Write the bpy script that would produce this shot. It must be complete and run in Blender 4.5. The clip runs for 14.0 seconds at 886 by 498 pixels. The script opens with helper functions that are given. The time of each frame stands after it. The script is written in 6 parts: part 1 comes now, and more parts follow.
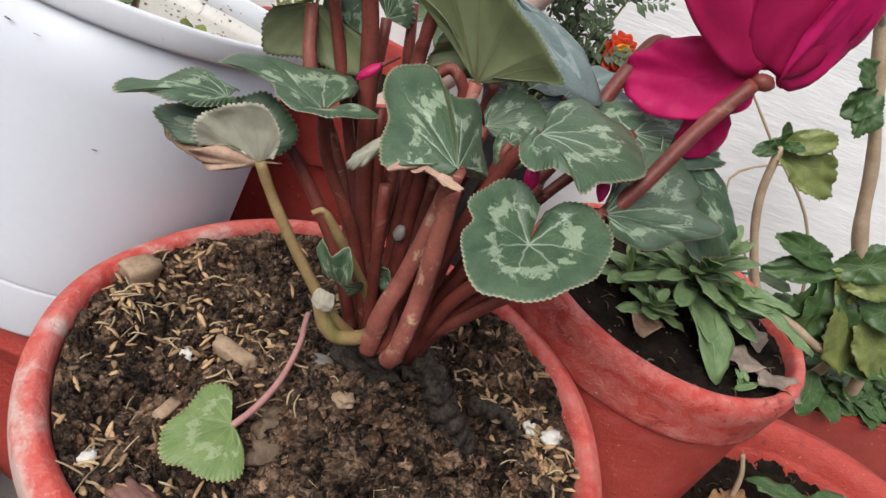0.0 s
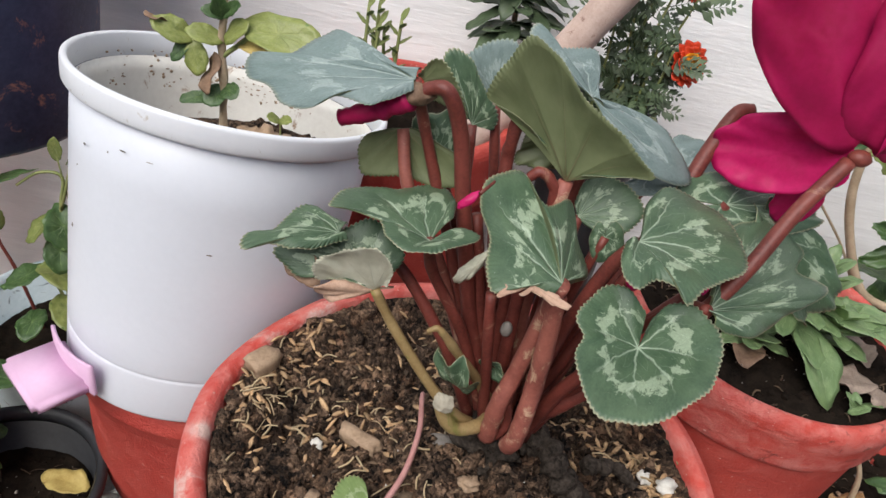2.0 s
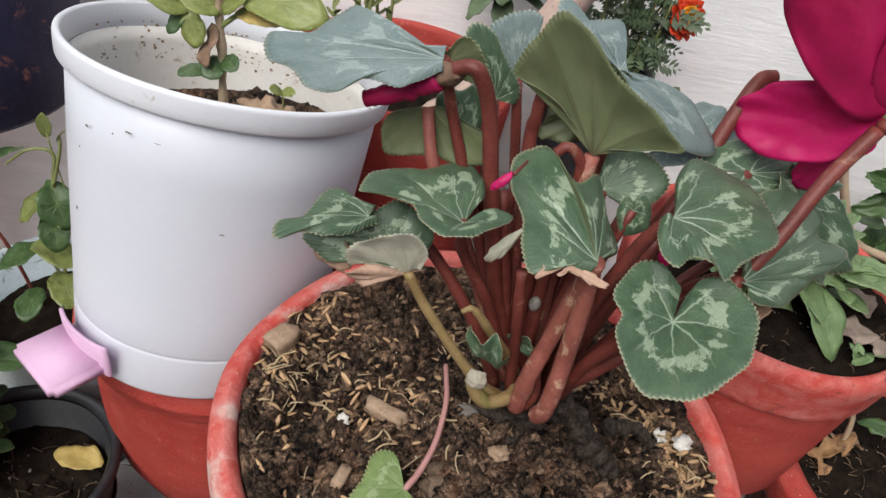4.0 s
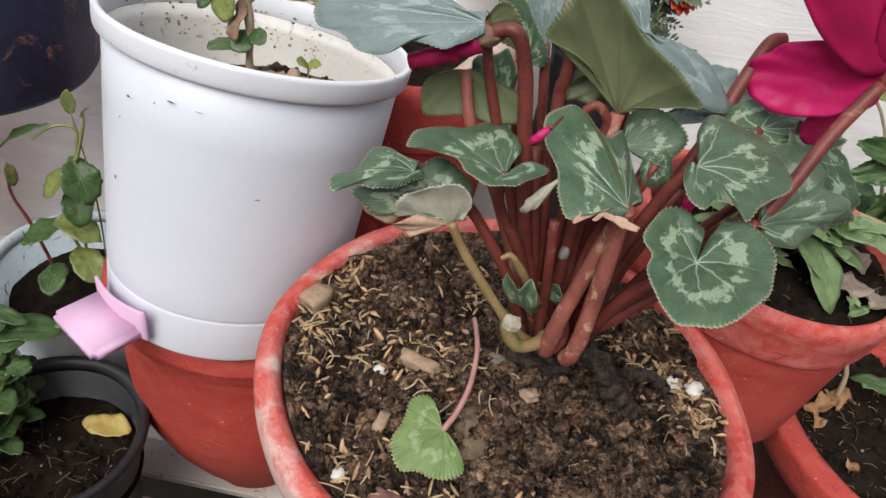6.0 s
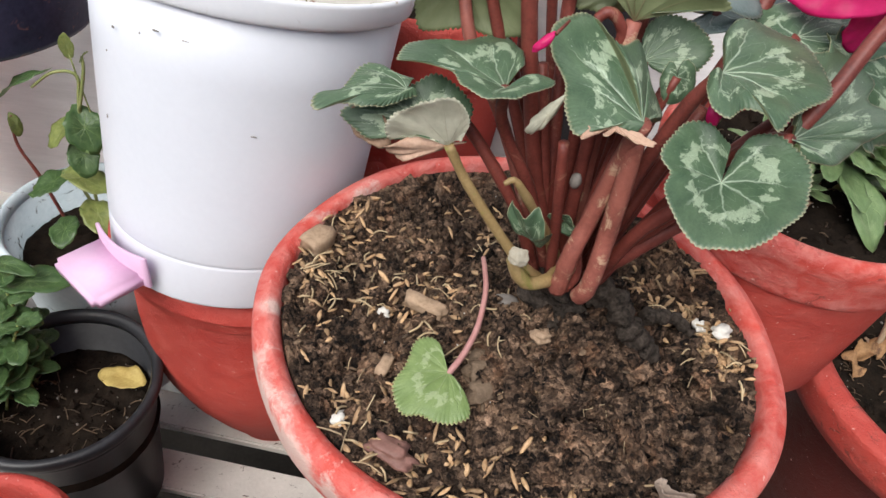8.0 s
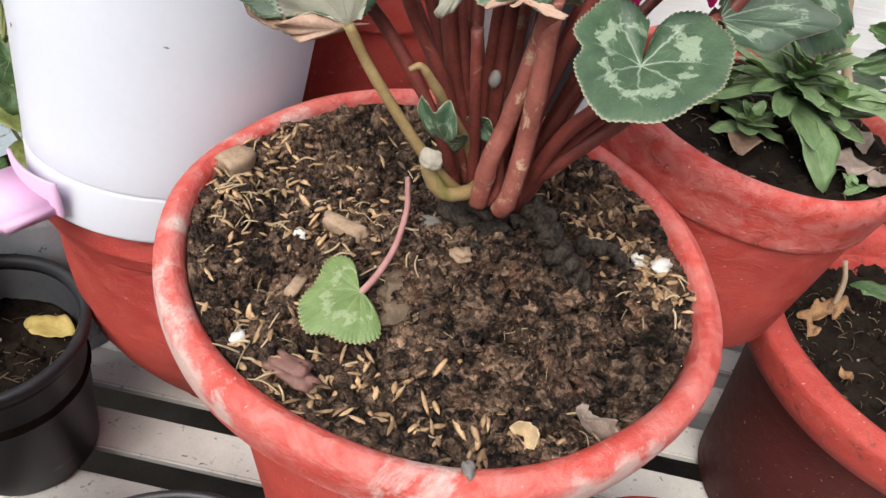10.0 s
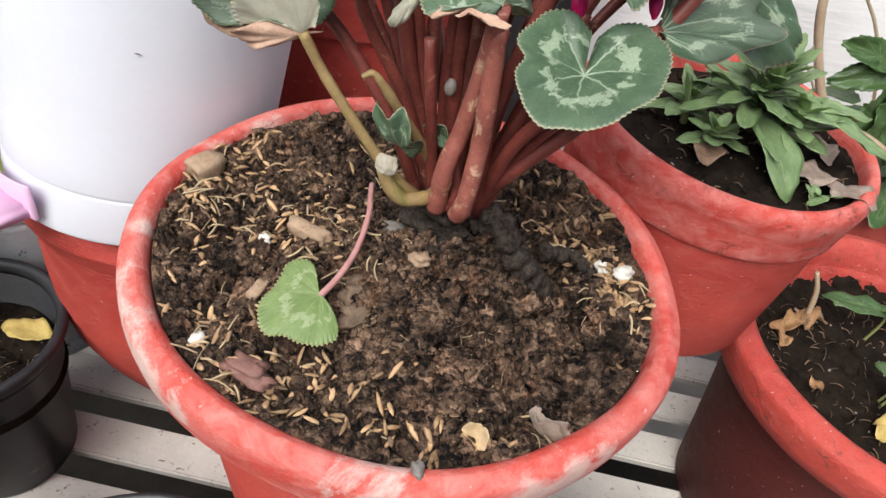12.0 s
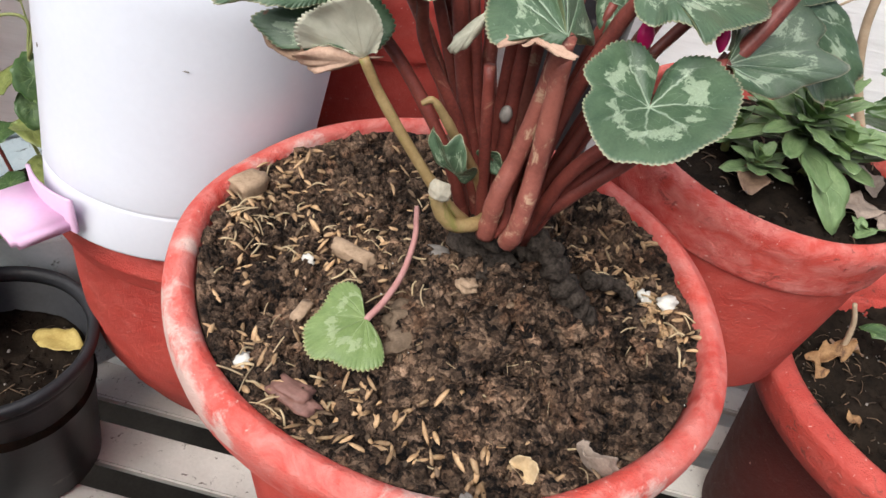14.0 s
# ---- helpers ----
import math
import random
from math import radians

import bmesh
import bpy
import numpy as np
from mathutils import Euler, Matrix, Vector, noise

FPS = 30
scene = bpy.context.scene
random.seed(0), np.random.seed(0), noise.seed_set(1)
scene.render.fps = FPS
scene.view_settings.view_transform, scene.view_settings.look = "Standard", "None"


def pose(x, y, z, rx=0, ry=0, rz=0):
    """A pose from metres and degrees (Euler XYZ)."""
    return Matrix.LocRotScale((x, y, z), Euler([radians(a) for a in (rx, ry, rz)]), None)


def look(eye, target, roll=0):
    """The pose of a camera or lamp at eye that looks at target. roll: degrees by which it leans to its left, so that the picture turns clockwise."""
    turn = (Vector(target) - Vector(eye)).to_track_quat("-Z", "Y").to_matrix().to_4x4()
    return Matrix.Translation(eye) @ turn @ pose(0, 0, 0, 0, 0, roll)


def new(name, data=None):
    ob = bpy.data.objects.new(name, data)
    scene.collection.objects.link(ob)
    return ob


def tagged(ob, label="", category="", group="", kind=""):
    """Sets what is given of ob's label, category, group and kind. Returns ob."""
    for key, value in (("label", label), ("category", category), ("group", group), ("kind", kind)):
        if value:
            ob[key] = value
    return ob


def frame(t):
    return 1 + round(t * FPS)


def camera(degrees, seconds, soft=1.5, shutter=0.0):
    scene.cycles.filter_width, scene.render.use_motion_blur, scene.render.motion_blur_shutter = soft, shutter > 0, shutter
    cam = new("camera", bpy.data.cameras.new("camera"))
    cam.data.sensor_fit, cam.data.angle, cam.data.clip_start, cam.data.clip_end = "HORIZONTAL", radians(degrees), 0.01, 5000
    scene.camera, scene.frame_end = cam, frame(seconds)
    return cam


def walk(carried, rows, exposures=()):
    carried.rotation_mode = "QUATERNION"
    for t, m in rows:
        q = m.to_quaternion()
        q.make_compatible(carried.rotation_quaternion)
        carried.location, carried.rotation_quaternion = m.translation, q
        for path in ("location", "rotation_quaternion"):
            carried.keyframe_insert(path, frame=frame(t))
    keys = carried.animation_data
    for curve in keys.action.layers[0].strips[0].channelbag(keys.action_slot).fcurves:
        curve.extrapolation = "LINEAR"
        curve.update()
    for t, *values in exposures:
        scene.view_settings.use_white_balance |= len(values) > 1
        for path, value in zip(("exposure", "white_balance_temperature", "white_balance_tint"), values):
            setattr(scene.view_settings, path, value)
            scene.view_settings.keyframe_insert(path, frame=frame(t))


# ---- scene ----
cam = camera(66.2, 14.0)

PATH = [
    (0, (-0.014, -0.299, 0.547), (0.241, 1.401, -0.476), 21.4),
    (0.5, (-0.025, -0.286, 0.535), (0.192, 1.386, -0.541), 21.9),
    (1, (-0.031, -0.27, 0.531), (0.143, 1.353, -0.624), 21.0),
    (1.5, (-0.033, -0.266, 0.589), (0.071, 1.377, -0.547), 15.3),
    (2, (-0.045, -0.282, 0.599), (0.028, 1.368, -0.529), 12.0),
    (2.5, (-0.043, -0.269, 0.592), (-0.082, 1.384, -0.533), 10.6),
    (3, (-0.048, -0.27, 0.593), (-0.089, 1.376, -0.542), 11.0),
    (3.2, (-0.051, -0.265, 0.595), (0.004, 1.368, -0.558), 12.0),
    (5.3, (-0.096, -0.295, 0.616), (0.107, 1.239, -0.651), 12.3),
    (5.5, (-0.096, -0.294, 0.615), (0.113, 1.245, -0.645), 12.4),
    (6, (-0.096, -0.305, 0.604), (0.107, 1.237, -0.654), 12.1),
    (6.5, (-0.088, -0.306, 0.585), (0.056, 1.185, -0.741), 10.3),
    (7, (-0.088, -0.304, 0.576), (0.03, 1.178, -0.761), 10.1),
    (7.2, (-0.086, -0.302, 0.577), (0.024, 1.178, -0.763), 9.6),
    (9.3, (-0.059, -0.29, 0.575), (0.11, 1.163, -0.788), 11.1),
    (9.5, (-0.054, -0.29, 0.563), (0.122, 1.165, -0.797), 11.4),
    (10, (-0.036, -0.303, 0.535), (0.142, 1.15, -0.827), 12.0),
    (10.5, (-0.028, -0.308, 0.526), (0.164, 1.138, -0.842), 12.7),
    (11, (-0.022, -0.305, 0.532), (0.167, 1.151, -0.826), 12.4),
    (11.5, (-0.019, -0.309, 0.541), (0.162, 1.184, -0.777), 12.5),
    (12, (-0.017, -0.309, 0.54), (0.166, 1.166, -0.799), 12.6),
    (12.5, (-0.016, -0.307, 0.544), (0.16, 1.185, -0.776), 12.1),
    (13, (-0.021, -0.307, 0.547), (0.141, 1.207, -0.75), 12.2),
    (13.5, (-0.029, -0.305, 0.534), (0.082, 1.165, -0.816), 11.4),
    (14, (-0.035, -0.303, 0.539), (0.104, 1.198, -0.775), 12.9),
]
walk(cam, [(t, look(eye, target, roll)) for t, eye, target, roll in PATH],
     exposures=[(0.0, 0.22), (1.2, 0.28), (3.2, 0.15), (5.5, 0.16), (7.0, 0.38), (9.5, 0.56), (11.0, 0.67), (14.0, 0.62)])

# ---- world and light ----
world = bpy.data.worlds.new("sky")
scene.world = world
world.use_nodes = True
wn = world.node_tree.nodes
sky = wn.new("ShaderNodeTexSky")
sky.sky_type = "NISHITA"
sky.sun_disc = False
sky.sun_elevation = radians(55)
sky.sun_rotation = radians(200)
sky.air_density, sky.dust_density, sky.ozone_density = 1.0, 3.4, 1.0
world.node_tree.links.new(sky.outputs[0], wn["Background"].inputs[0])
wn["Background"].inputs[1].default_value = 0.112
sun_data = bpy.data.lights.new("sun", "SUN")
sun_data.energy, sun_data.angle, sun_data.color = 2.55, radians(45), (1.0, 0.985, 0.965)
sun = new("sun", sun_data)
sun.matrix_world = look((-0.85, -1.45, 2.0), (0, 0, 0))


# ---- materials ----
def nodes_of(name):
    m = bpy.data.materials.new(name)
    m.use_nodes = True
    t = m.node_tree
    return m, t, t.nodes, t.links, t.nodes["Principled BSDF"]


def noise_node(n, l, vec, scale, detail=6, rough=0.6, dist=0.0):
    q = n.new("ShaderNodeTexNoise")
    q.inputs["Scale"].default_value = scale
    q.inputs["Detail"].default_value = detail
    q.inputs["Roughness"].default_value = rough
    q.inputs["Distortion"].default_value = dist
    if vec is not None:
        l.new(vec, q.inputs["Vector"])
    return q


def ramp(n, l, fac, stops):
    r = n.new("ShaderNodeValToRGB")
    e = r.color_ramp.elements
    while len(e) < len(stops):
        e.new(0.5)
    for k, (p, c) in zip(e, stops):
        k.position = p
        k.color = (*c, 1) if len(c) == 3 else c
    l.new(fac, r.inputs[0])
    return r


def mixc(n, l, fac, a, b, mode="MIX"):
    m = n.new("ShaderNodeMix")
    m.data_type, m.blend_type = "RGBA", mode
    for sock, v in ((m.inputs[0], fac), (m.inputs[6], a), (m.inputs[7], b)):
        if isinstance(v, (int, float)):
            sock.default_value = v
        elif isinstance(v, tuple):
            sock.default_value = (*v, 1)
        else:
            l.new(v, sock)
    return m.outputs[2]


def mathn(n, l, op, a, b=None, clamp=False):
    m = n.new("ShaderNodeMath")
    m.operation, m.use_clamp = op, clamp
    for sock, v in zip(m.inputs, (a, b)):
        if v is None:
            continue
        if isinstance(v, (int, float)):
            sock.default_value = v
        else:
            l.new(v, sock)
    return m.outputs[0]


def bump(n, l, bsdf, height, strength, dist):
    b = n.new("ShaderNodeBump")
    b.inputs["Strength"].default_value, b.inputs["Distance"].default_value = strength, dist
    l.new(height, b.inputs["Height"])
    l.new(b.outputs[0], bsdf.inputs["Normal"])
    return b


def surf(name, dark, light, scale=60, fine=400, rough=0.6, relief=0.4, depth=0.001, stain=None, stain_at=0.62, spec=0.4, seed=0, islands=0.0, objs=0.0, stain_scale=None, stretch=(1, 1, 1), lo=0.32, hi=0.68):
    """A plain surface: two scales of colour change, fine relief and an optional stain."""
    m, t, n, l, b = nodes_of(name)
    co = n.new("ShaderNodeTexCoord").outputs["Object"]
    mp = n.new("ShaderNodeMapping")
    mp.inputs["Location"].default_value = (seed * 3.1, seed * 1.7, seed)
    mp.inputs["Scale"].default_value = stretch
    l.new(co, mp.inputs[0])
    v = mp.outputs[0]
    big, small = noise_node(n, l, v, scale, 5), noise_node(n, l, v, fine, 4)
    f = mathn(n, l, "ADD", mathn(n, l, "MULTIPLY", big.outputs[0], 0.65), mathn(n, l, "MULTIPLY", small.outputs[0], 0.35))
    c = ramp(n, l, f, [(lo, dark), (hi, light)]).outputs[0]
    if stain:
        s = noise_node(n, l, v, stain_scale or scale * 0.45, 9, 0.7, 0.6)
        k = ramp(n, l, s.outputs[0], [(stain_at, (0, 0, 0)), (stain_at + 0.07, (1, 1, 1))]).outputs[0]
        c = mixc(n, l, k, c, stain)
    if islands or objs:
        src = n.new("ShaderNodeNewGeometry").outputs["Random Per Island"] if islands else n.new("ShaderNodeObjectInfo").outputs["Random"]
        a = islands or objs
        g = ramp(n, l, src, [(0.0, (1 - a,) * 3), (1.0, (1.0,) * 3)]).outputs[0]
        c = mixc(n, l, 1.0, c, g, "MULTIPLY")
    l.new(c, b.inputs["Base Color"])
    b.inputs["Roughness"].default_value = rough
    b.inputs["Specular IOR Level"].default_value = spec
    bump(n, l, b, f, relief, depth)
    return m


def glowing_through(m, share):
    """Lets part of the light pass through a thin surface, as leaves and petals do."""
    n, l = m.node_tree.nodes, m.node_tree.links
    b = n["Principled BSDF"]
    t, mix = n.new("ShaderNodeBsdfTranslucent"), n.new("ShaderNodeMixShader")
    l.new(b.inputs["Base Color"].links[0].from_socket, t.inputs["Color"])
    mix.inputs[0].default_value = share
    l.new(b.outputs[0], mix.inputs[1])
    l.new(t.outputs[0], mix.inputs[2])
    l.new(mix.outputs[0], n["Material Output"].inputs["Surface"])
    return m


def crumbly(name, dark, mid, pale, rough=0.9, spec=0.2):
    """Moist crumbly earth: grains of two sizes, each of its own shade, with deep gaps between, and paler dry patches."""
    m, t, n, l, b = nodes_of(name)
    co = n.new("ShaderNodeTexCoord").outputs["Object"]
    warp = noise_node(n, l, co, 160, 4, 0.6)
    off = n.new("ShaderNodeVectorMath")
    off.operation = "MULTIPLY_ADD"
    l.new(warp.outputs["Color"], off.inputs[0])
    off.inputs[1].default_value = (0.006, 0.006, 0.006)
    l.new(co, off.inputs[2])
    cells = []
    for scale in (150, 420):
        v = n.new("ShaderNodeTexVoronoi")
        v.inputs["Scale"].default_value = scale
        l.new(off.outputs[0], v.inputs["Vector"])
        sep = n.new("ShaderNodeSeparateColor")
        l.new(v.outputs["Color"], sep.inputs[0])
        cells.append((v.outputs["Distance"], sep.outputs[0]))
    fine, big = noise_node(n, l, co, 900, 4), noise_node(n, l, co, 22, 6, 0.65, 0.4)
    shade = mathn(n, l, "ADD", mathn(n, l, "MULTIPLY", cells[0][1], 0.36), mathn(n, l, "ADD", mathn(n, l, "MULTIPLY", cells[1][1], 0.36), mathn(n, l, "MULTIPLY", fine.outputs[0], 0.28)))
    c = ramp(n, l, shade, [(0.25, dark), (0.52, mid), (0.80, pale)]).outputs[0]
    dry = ramp(n, l, big.outputs[0], [(0.38, (0.50, 0.48, 0.47)), (0.50, (1.0, 0.97, 0.95)), (0.66, (1.8, 1.68, 1.56))]).outputs[0]
    c = mixc(n, l, 1.0, c, dry, "MULTIPLY")
    rusty = noise_node(n, l, co, 38, 5, 0.6, 0.6)
    c = mixc(n, l, 1.0, c, ramp(n, l, rusty.outputs[0], [(0.52, (1.0, 1.0, 1.0)), (0.66, (1.12, 0.96, 0.86))]).outputs[0], "MULTIPLY")
    g = ramp(n, l, n.new("ShaderNodeNewGeometry").outputs["Random Per Island"], [(0.0, (0.55,) * 3), (1.0, (1.25,) * 3)]).outputs[0]
    c = mixc(n, l, 1.0, c, g, "MULTIPLY")
    l.new(c, b.inputs["Base Color"])
    b.inputs["Roughness"].default_value = rough
    b.inputs["Specular IOR Level"].default_value = spec
    h = mathn(n, l, "ADD", mathn(n, l, "MULTIPLY", cells[0][0], -1.0), mathn(n, l, "ADD", mathn(n, l, "MULTIPLY", cells[1][0], -0.55), mathn(n, l, "MULTIPLY", fine.outputs[0], 0.35)))
    bump(n, l, b, h, 1.0, 0.0045)
    return m


def red_paint(name, seed=0, worn=0.66, tone=1.0, pale=(0.56, 0.45, 0.40), patch=11, spots=(), chalk=0.5, chips=0.0):
    """Red oxide paint brushed on clay, dusty and rubbed pale in places."""
    m, t, n, l, b = nodes_of(name)
    co = n.new("ShaderNodeTexCoord").outputs["Object"]
    mp = n.new("ShaderNodeMapping")
    mp.inputs["Location"].default_value = (seed * 2.3, seed, seed * 0.7)
    mp.inputs["Scale"].default_value = (1, 1, 1.4)
    l.new(co, mp.inputs[0])
    v = mp.outputs[0]
    big, mid, fine = noise_node(n, l, v, 9, 6), noise_node(n, l, v, 55, 6, 0.65, 0.5), noise_node(n, l, v, 420, 3)
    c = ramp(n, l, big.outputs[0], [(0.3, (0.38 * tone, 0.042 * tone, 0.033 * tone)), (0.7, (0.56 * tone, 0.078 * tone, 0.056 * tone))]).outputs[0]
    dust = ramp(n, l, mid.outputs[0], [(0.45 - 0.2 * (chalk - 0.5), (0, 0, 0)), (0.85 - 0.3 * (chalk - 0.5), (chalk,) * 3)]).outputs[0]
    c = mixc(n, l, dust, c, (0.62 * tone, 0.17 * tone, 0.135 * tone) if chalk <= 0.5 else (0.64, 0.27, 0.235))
    if chips:
        ch = noise_node(n, l, v, 75, 8, 0.72, 0.8)
        where = noise_node(n, l, v, 14, 2)
        k = mathn(n, l, "MULTIPLY", ramp(n, l, ch.outputs[0], [(0.56, (0, 0, 0)), (0.61, (chips,) * 3)]).outputs[0], ramp(n, l, where.outputs[0], [(0.44, (0, 0, 0)), (0.56, (1, 1, 1))]).outputs[0])
        c = mixc(n, l, k, c, (0.12, 0.035, 0.028))
    w = noise_node(n, l, v, patch, 10, 0.70, 0.5)
    k = ramp(n, l, w.outputs[0], [(worn, (0, 0, 0)), (worn + 0.05, (0.85, 0.85, 0.85))]).outputs[0]
    c = mixc(n, l, k, c, pale)
    for x, y, z, rad in spots:
        d = n.new("ShaderNodeVectorMath")
        d.operation = "DISTANCE"
        l.new(co, d.inputs[0])
        d.inputs[1].default_value = (x, y, z)
        rag = noise_node(n, l, v, 60, 8, 0.7, 0.4)
        u = mathn(n, l, "ADD", d.outputs["Value"], mathn(n, l, "MULTIPLY", mathn(n, l, "SUBTRACT", rag.outputs[0], 0.5), rad * 2.4))
        k = ramp(n, l, u, [(rad * 0.75, (0.9,) * 3), (rad * 1.05, (0, 0, 0))]).outputs[0]
        c = mixc(n, l, k, c, pale)
    sp = noise_node(n, l, v, 230, 2)
    k2 = ramp(n, l, sp.outputs[0], [(0.70, (0, 0, 0)), (0.74, (0.8, 0.8, 0.8))]).outputs[0]
    c = mixc(n, l, k2, c, (0.60, 0.36, 0.31))
    l.new(c, b.inputs["Base Color"])
    r = ramp(n, l, mid.outputs[0], [(0.3, (0.52,) * 3), (0.8, (0.82,) * 3)]).outputs[0]
    l.new(r, b.inputs["Roughness"])
    h = mathn(n, l, "ADD", mid.outputs[0], mathn(n, l, "MULTIPLY", fine.outputs[0], 0.6))
    b.inputs["Specular IOR Level"].default_value = 0.35
    bump(n, l, b, h, 0.85, 0.0020)
    return m


def leaf_top(name, dark, light, silver, band=(0.42, 0.74), silver_amount=0.85, veins=9.0, vein=(0.42, 0.52, 0.40), vein_amt=0.42, edge=(0.34, 0.30, 0.20), seed=0, rough=0.36):
    """Upper face of a leaf; UV holds the flat leaf, with the stalk at the middle and the rim at radius 1."""
    m, t, n, l, b = nodes_of(name)
    uv = n.new("ShaderNodeTexCoord").outputs["UV"]
    mp = n.new("ShaderNodeMapping")
    mp.inputs["Location"].default_value = (-0.5, -0.5, 0)
    l.new(uv, mp.inputs[0])
    sc = n.new("ShaderNodeVectorMath")
    sc.operation = "SCALE"
    sc.inputs["Scale"].default_value = 2.0
    l.new(mp.outputs[0], sc.inputs[0])
    p = sc.outputs[0]
    ob = n.new("ShaderNodeObjectInfo").outputs["Random"]
    off = n.new("ShaderNodeVectorMath")
    off.operation = "ADD"
    l.new(p, off.inputs[0])
    cx = n.new("ShaderNodeCombineXYZ")
    l.new(mathn(n, l, "MULTIPLY", ob, 37.0), cx.inputs[2])
    l.new(cx.outputs[0], off.inputs[1])
    q = off.outputs[0]
    sx = n.new("ShaderNodeSeparateXYZ")
    l.new(p, sx.inputs[0])
    r = mathn(n, l, "SQRT", mathn(n, l, "ADD", mathn(n, l, "MULTIPLY", sx.outputs[0], sx.outputs[0]), mathn(n, l, "MULTIPLY", sx.outputs[1], sx.outputs[1])))
    ang = mathn(n, l, "ARCTAN2", sx.outputs[1], sx.outputs[0])
    wob = noise_node(n, l, q, 2.2, 4)
    ang2 = mathn(n, l, "ADD", ang, mathn(n, l, "MULTIPLY", mathn(n, l, "SUBTRACT", wob.outputs[0], 0.5), 0.7))
    fr = mathn(n, l, "FRACT", mathn(n, l, "ADD", mathn(n, l, "MULTIPLY", ang2, veins / 6.2832), 0.5))
    dv = mathn(n, l, "MULTIPLY", mathn(n, l, "ABSOLUTE", mathn(n, l, "SUBTRACT", fr, 0.5)), mathn(n, l, "MULTIPLY", r, 6.2832 / veins))
    # side branches of the veins
    fr2 = mathn(n, l, "FRACT", mathn(n, l, "ADD", mathn(n, l, "MULTIPLY", r, 4.5), mathn(n, l, "MULTIPLY", mathn(n, l, "ABSOLUTE", mathn(n, l, "SUBTRACT", fr, 0.5)), -2.4)))
    dv2 = mathn(n, l, "MULTIPLY", mathn(n, l, "ABSOLUTE", mathn(n, l, "SUBTRACT", fr2, 0.5)), 0.22)
    v1 = ramp(n, l, dv, [(0.004, (1, 1, 1)), (0.020, (0, 0, 0))]).outputs[0]
    v2 = ramp(n, l, dv2, [(0.002, (0.28, 0.28, 0.28)), (0.010, (0, 0, 0))]).outputs[0]
    vmask = mixc(n, l, 1.0, v1, v2, "LIGHTEN")
    vfade = ramp(n, l, r, [(0.0, (1, 1, 1)), (0.55, (0.8, 0.8, 0.8)), (0.85, (0, 0, 0))]).outputs[0]
    vmask = mixc(n, l, 1.0, vmask, vfade, "MULTIPLY")
    base = ramp(n, l, noise_node(n, l, q, 3.0, 6).outputs[0], [(0.3, dark), (0.7, light)]).outputs[0]
    # broken silver zone half way out
    patch = noise_node(n, l, q, 4.2, 6, 0.72, 0.25)
    mid = 0.5 * (band[0] + band[1])
    dz = mathn(n, l, "ABSOLUTE", mathn(n, l, "SUBTRACT", r, mid))
    zone = mathn(n, l, "SUBTRACT", 1.0, mathn(n, l, "DIVIDE", dz, band[1] - band[0]))
    comb = mathn(n, l, "ADD", mathn(n, l, "MULTIPLY", zone, 0.30), mathn(n, l, "MULTIPLY", patch.outputs[0], 1.15))
    sm = ramp(n, l, comb, [(0.81, (0, 0, 0)), (0.86, (silver_amount,) * 3)]).outputs[0]
    c = mixc(n, l, sm, base, silver)
    c = mixc(n, l, mathn(n, l, "MULTIPLY", vmask, vein_amt), c, vein)
    em = ramp(n, l, r, [(0.972, (0, 0, 0)), (0.998, (0.75, 0.75, 0.75))]).outputs[0]
    c = mixc(n, l, em, c, edge)
    # pale specks for dust and tiny highlights, both put into the colour
    dust = noise_node(n, l, q, 34, 2)
    c = mixc(n, l, ramp(n, l, dust.outputs[0], [(0.735, (0, 0, 0)), (0.765, (0.6, 0.6, 0.6))]).outputs[0], c, (0.55, 0.60, 0.56))
    fine = noise_node(n, l, q, 45, 3)
    c = mixc(n, l, 0.25, c, ramp(n, l, fine.outputs[0], [(0.3, (0.25,) * 3), (0.75, (0.85,) * 3)]).outputs[0], "OVERLAY")
    l.new(c, b.inputs["Base Color"])
    b.inputs["Roughness"].default_value = rough
    b.inputs["Specular IOR Level"].default_value = 0.45
    h = mathn(n, l, "SUBTRACT", mathn(n, l, "MULTIPLY", fine.outputs[0], 0.25), vmask)
    bump(n, l, b, h, 0.5, 0.0008)
    return m


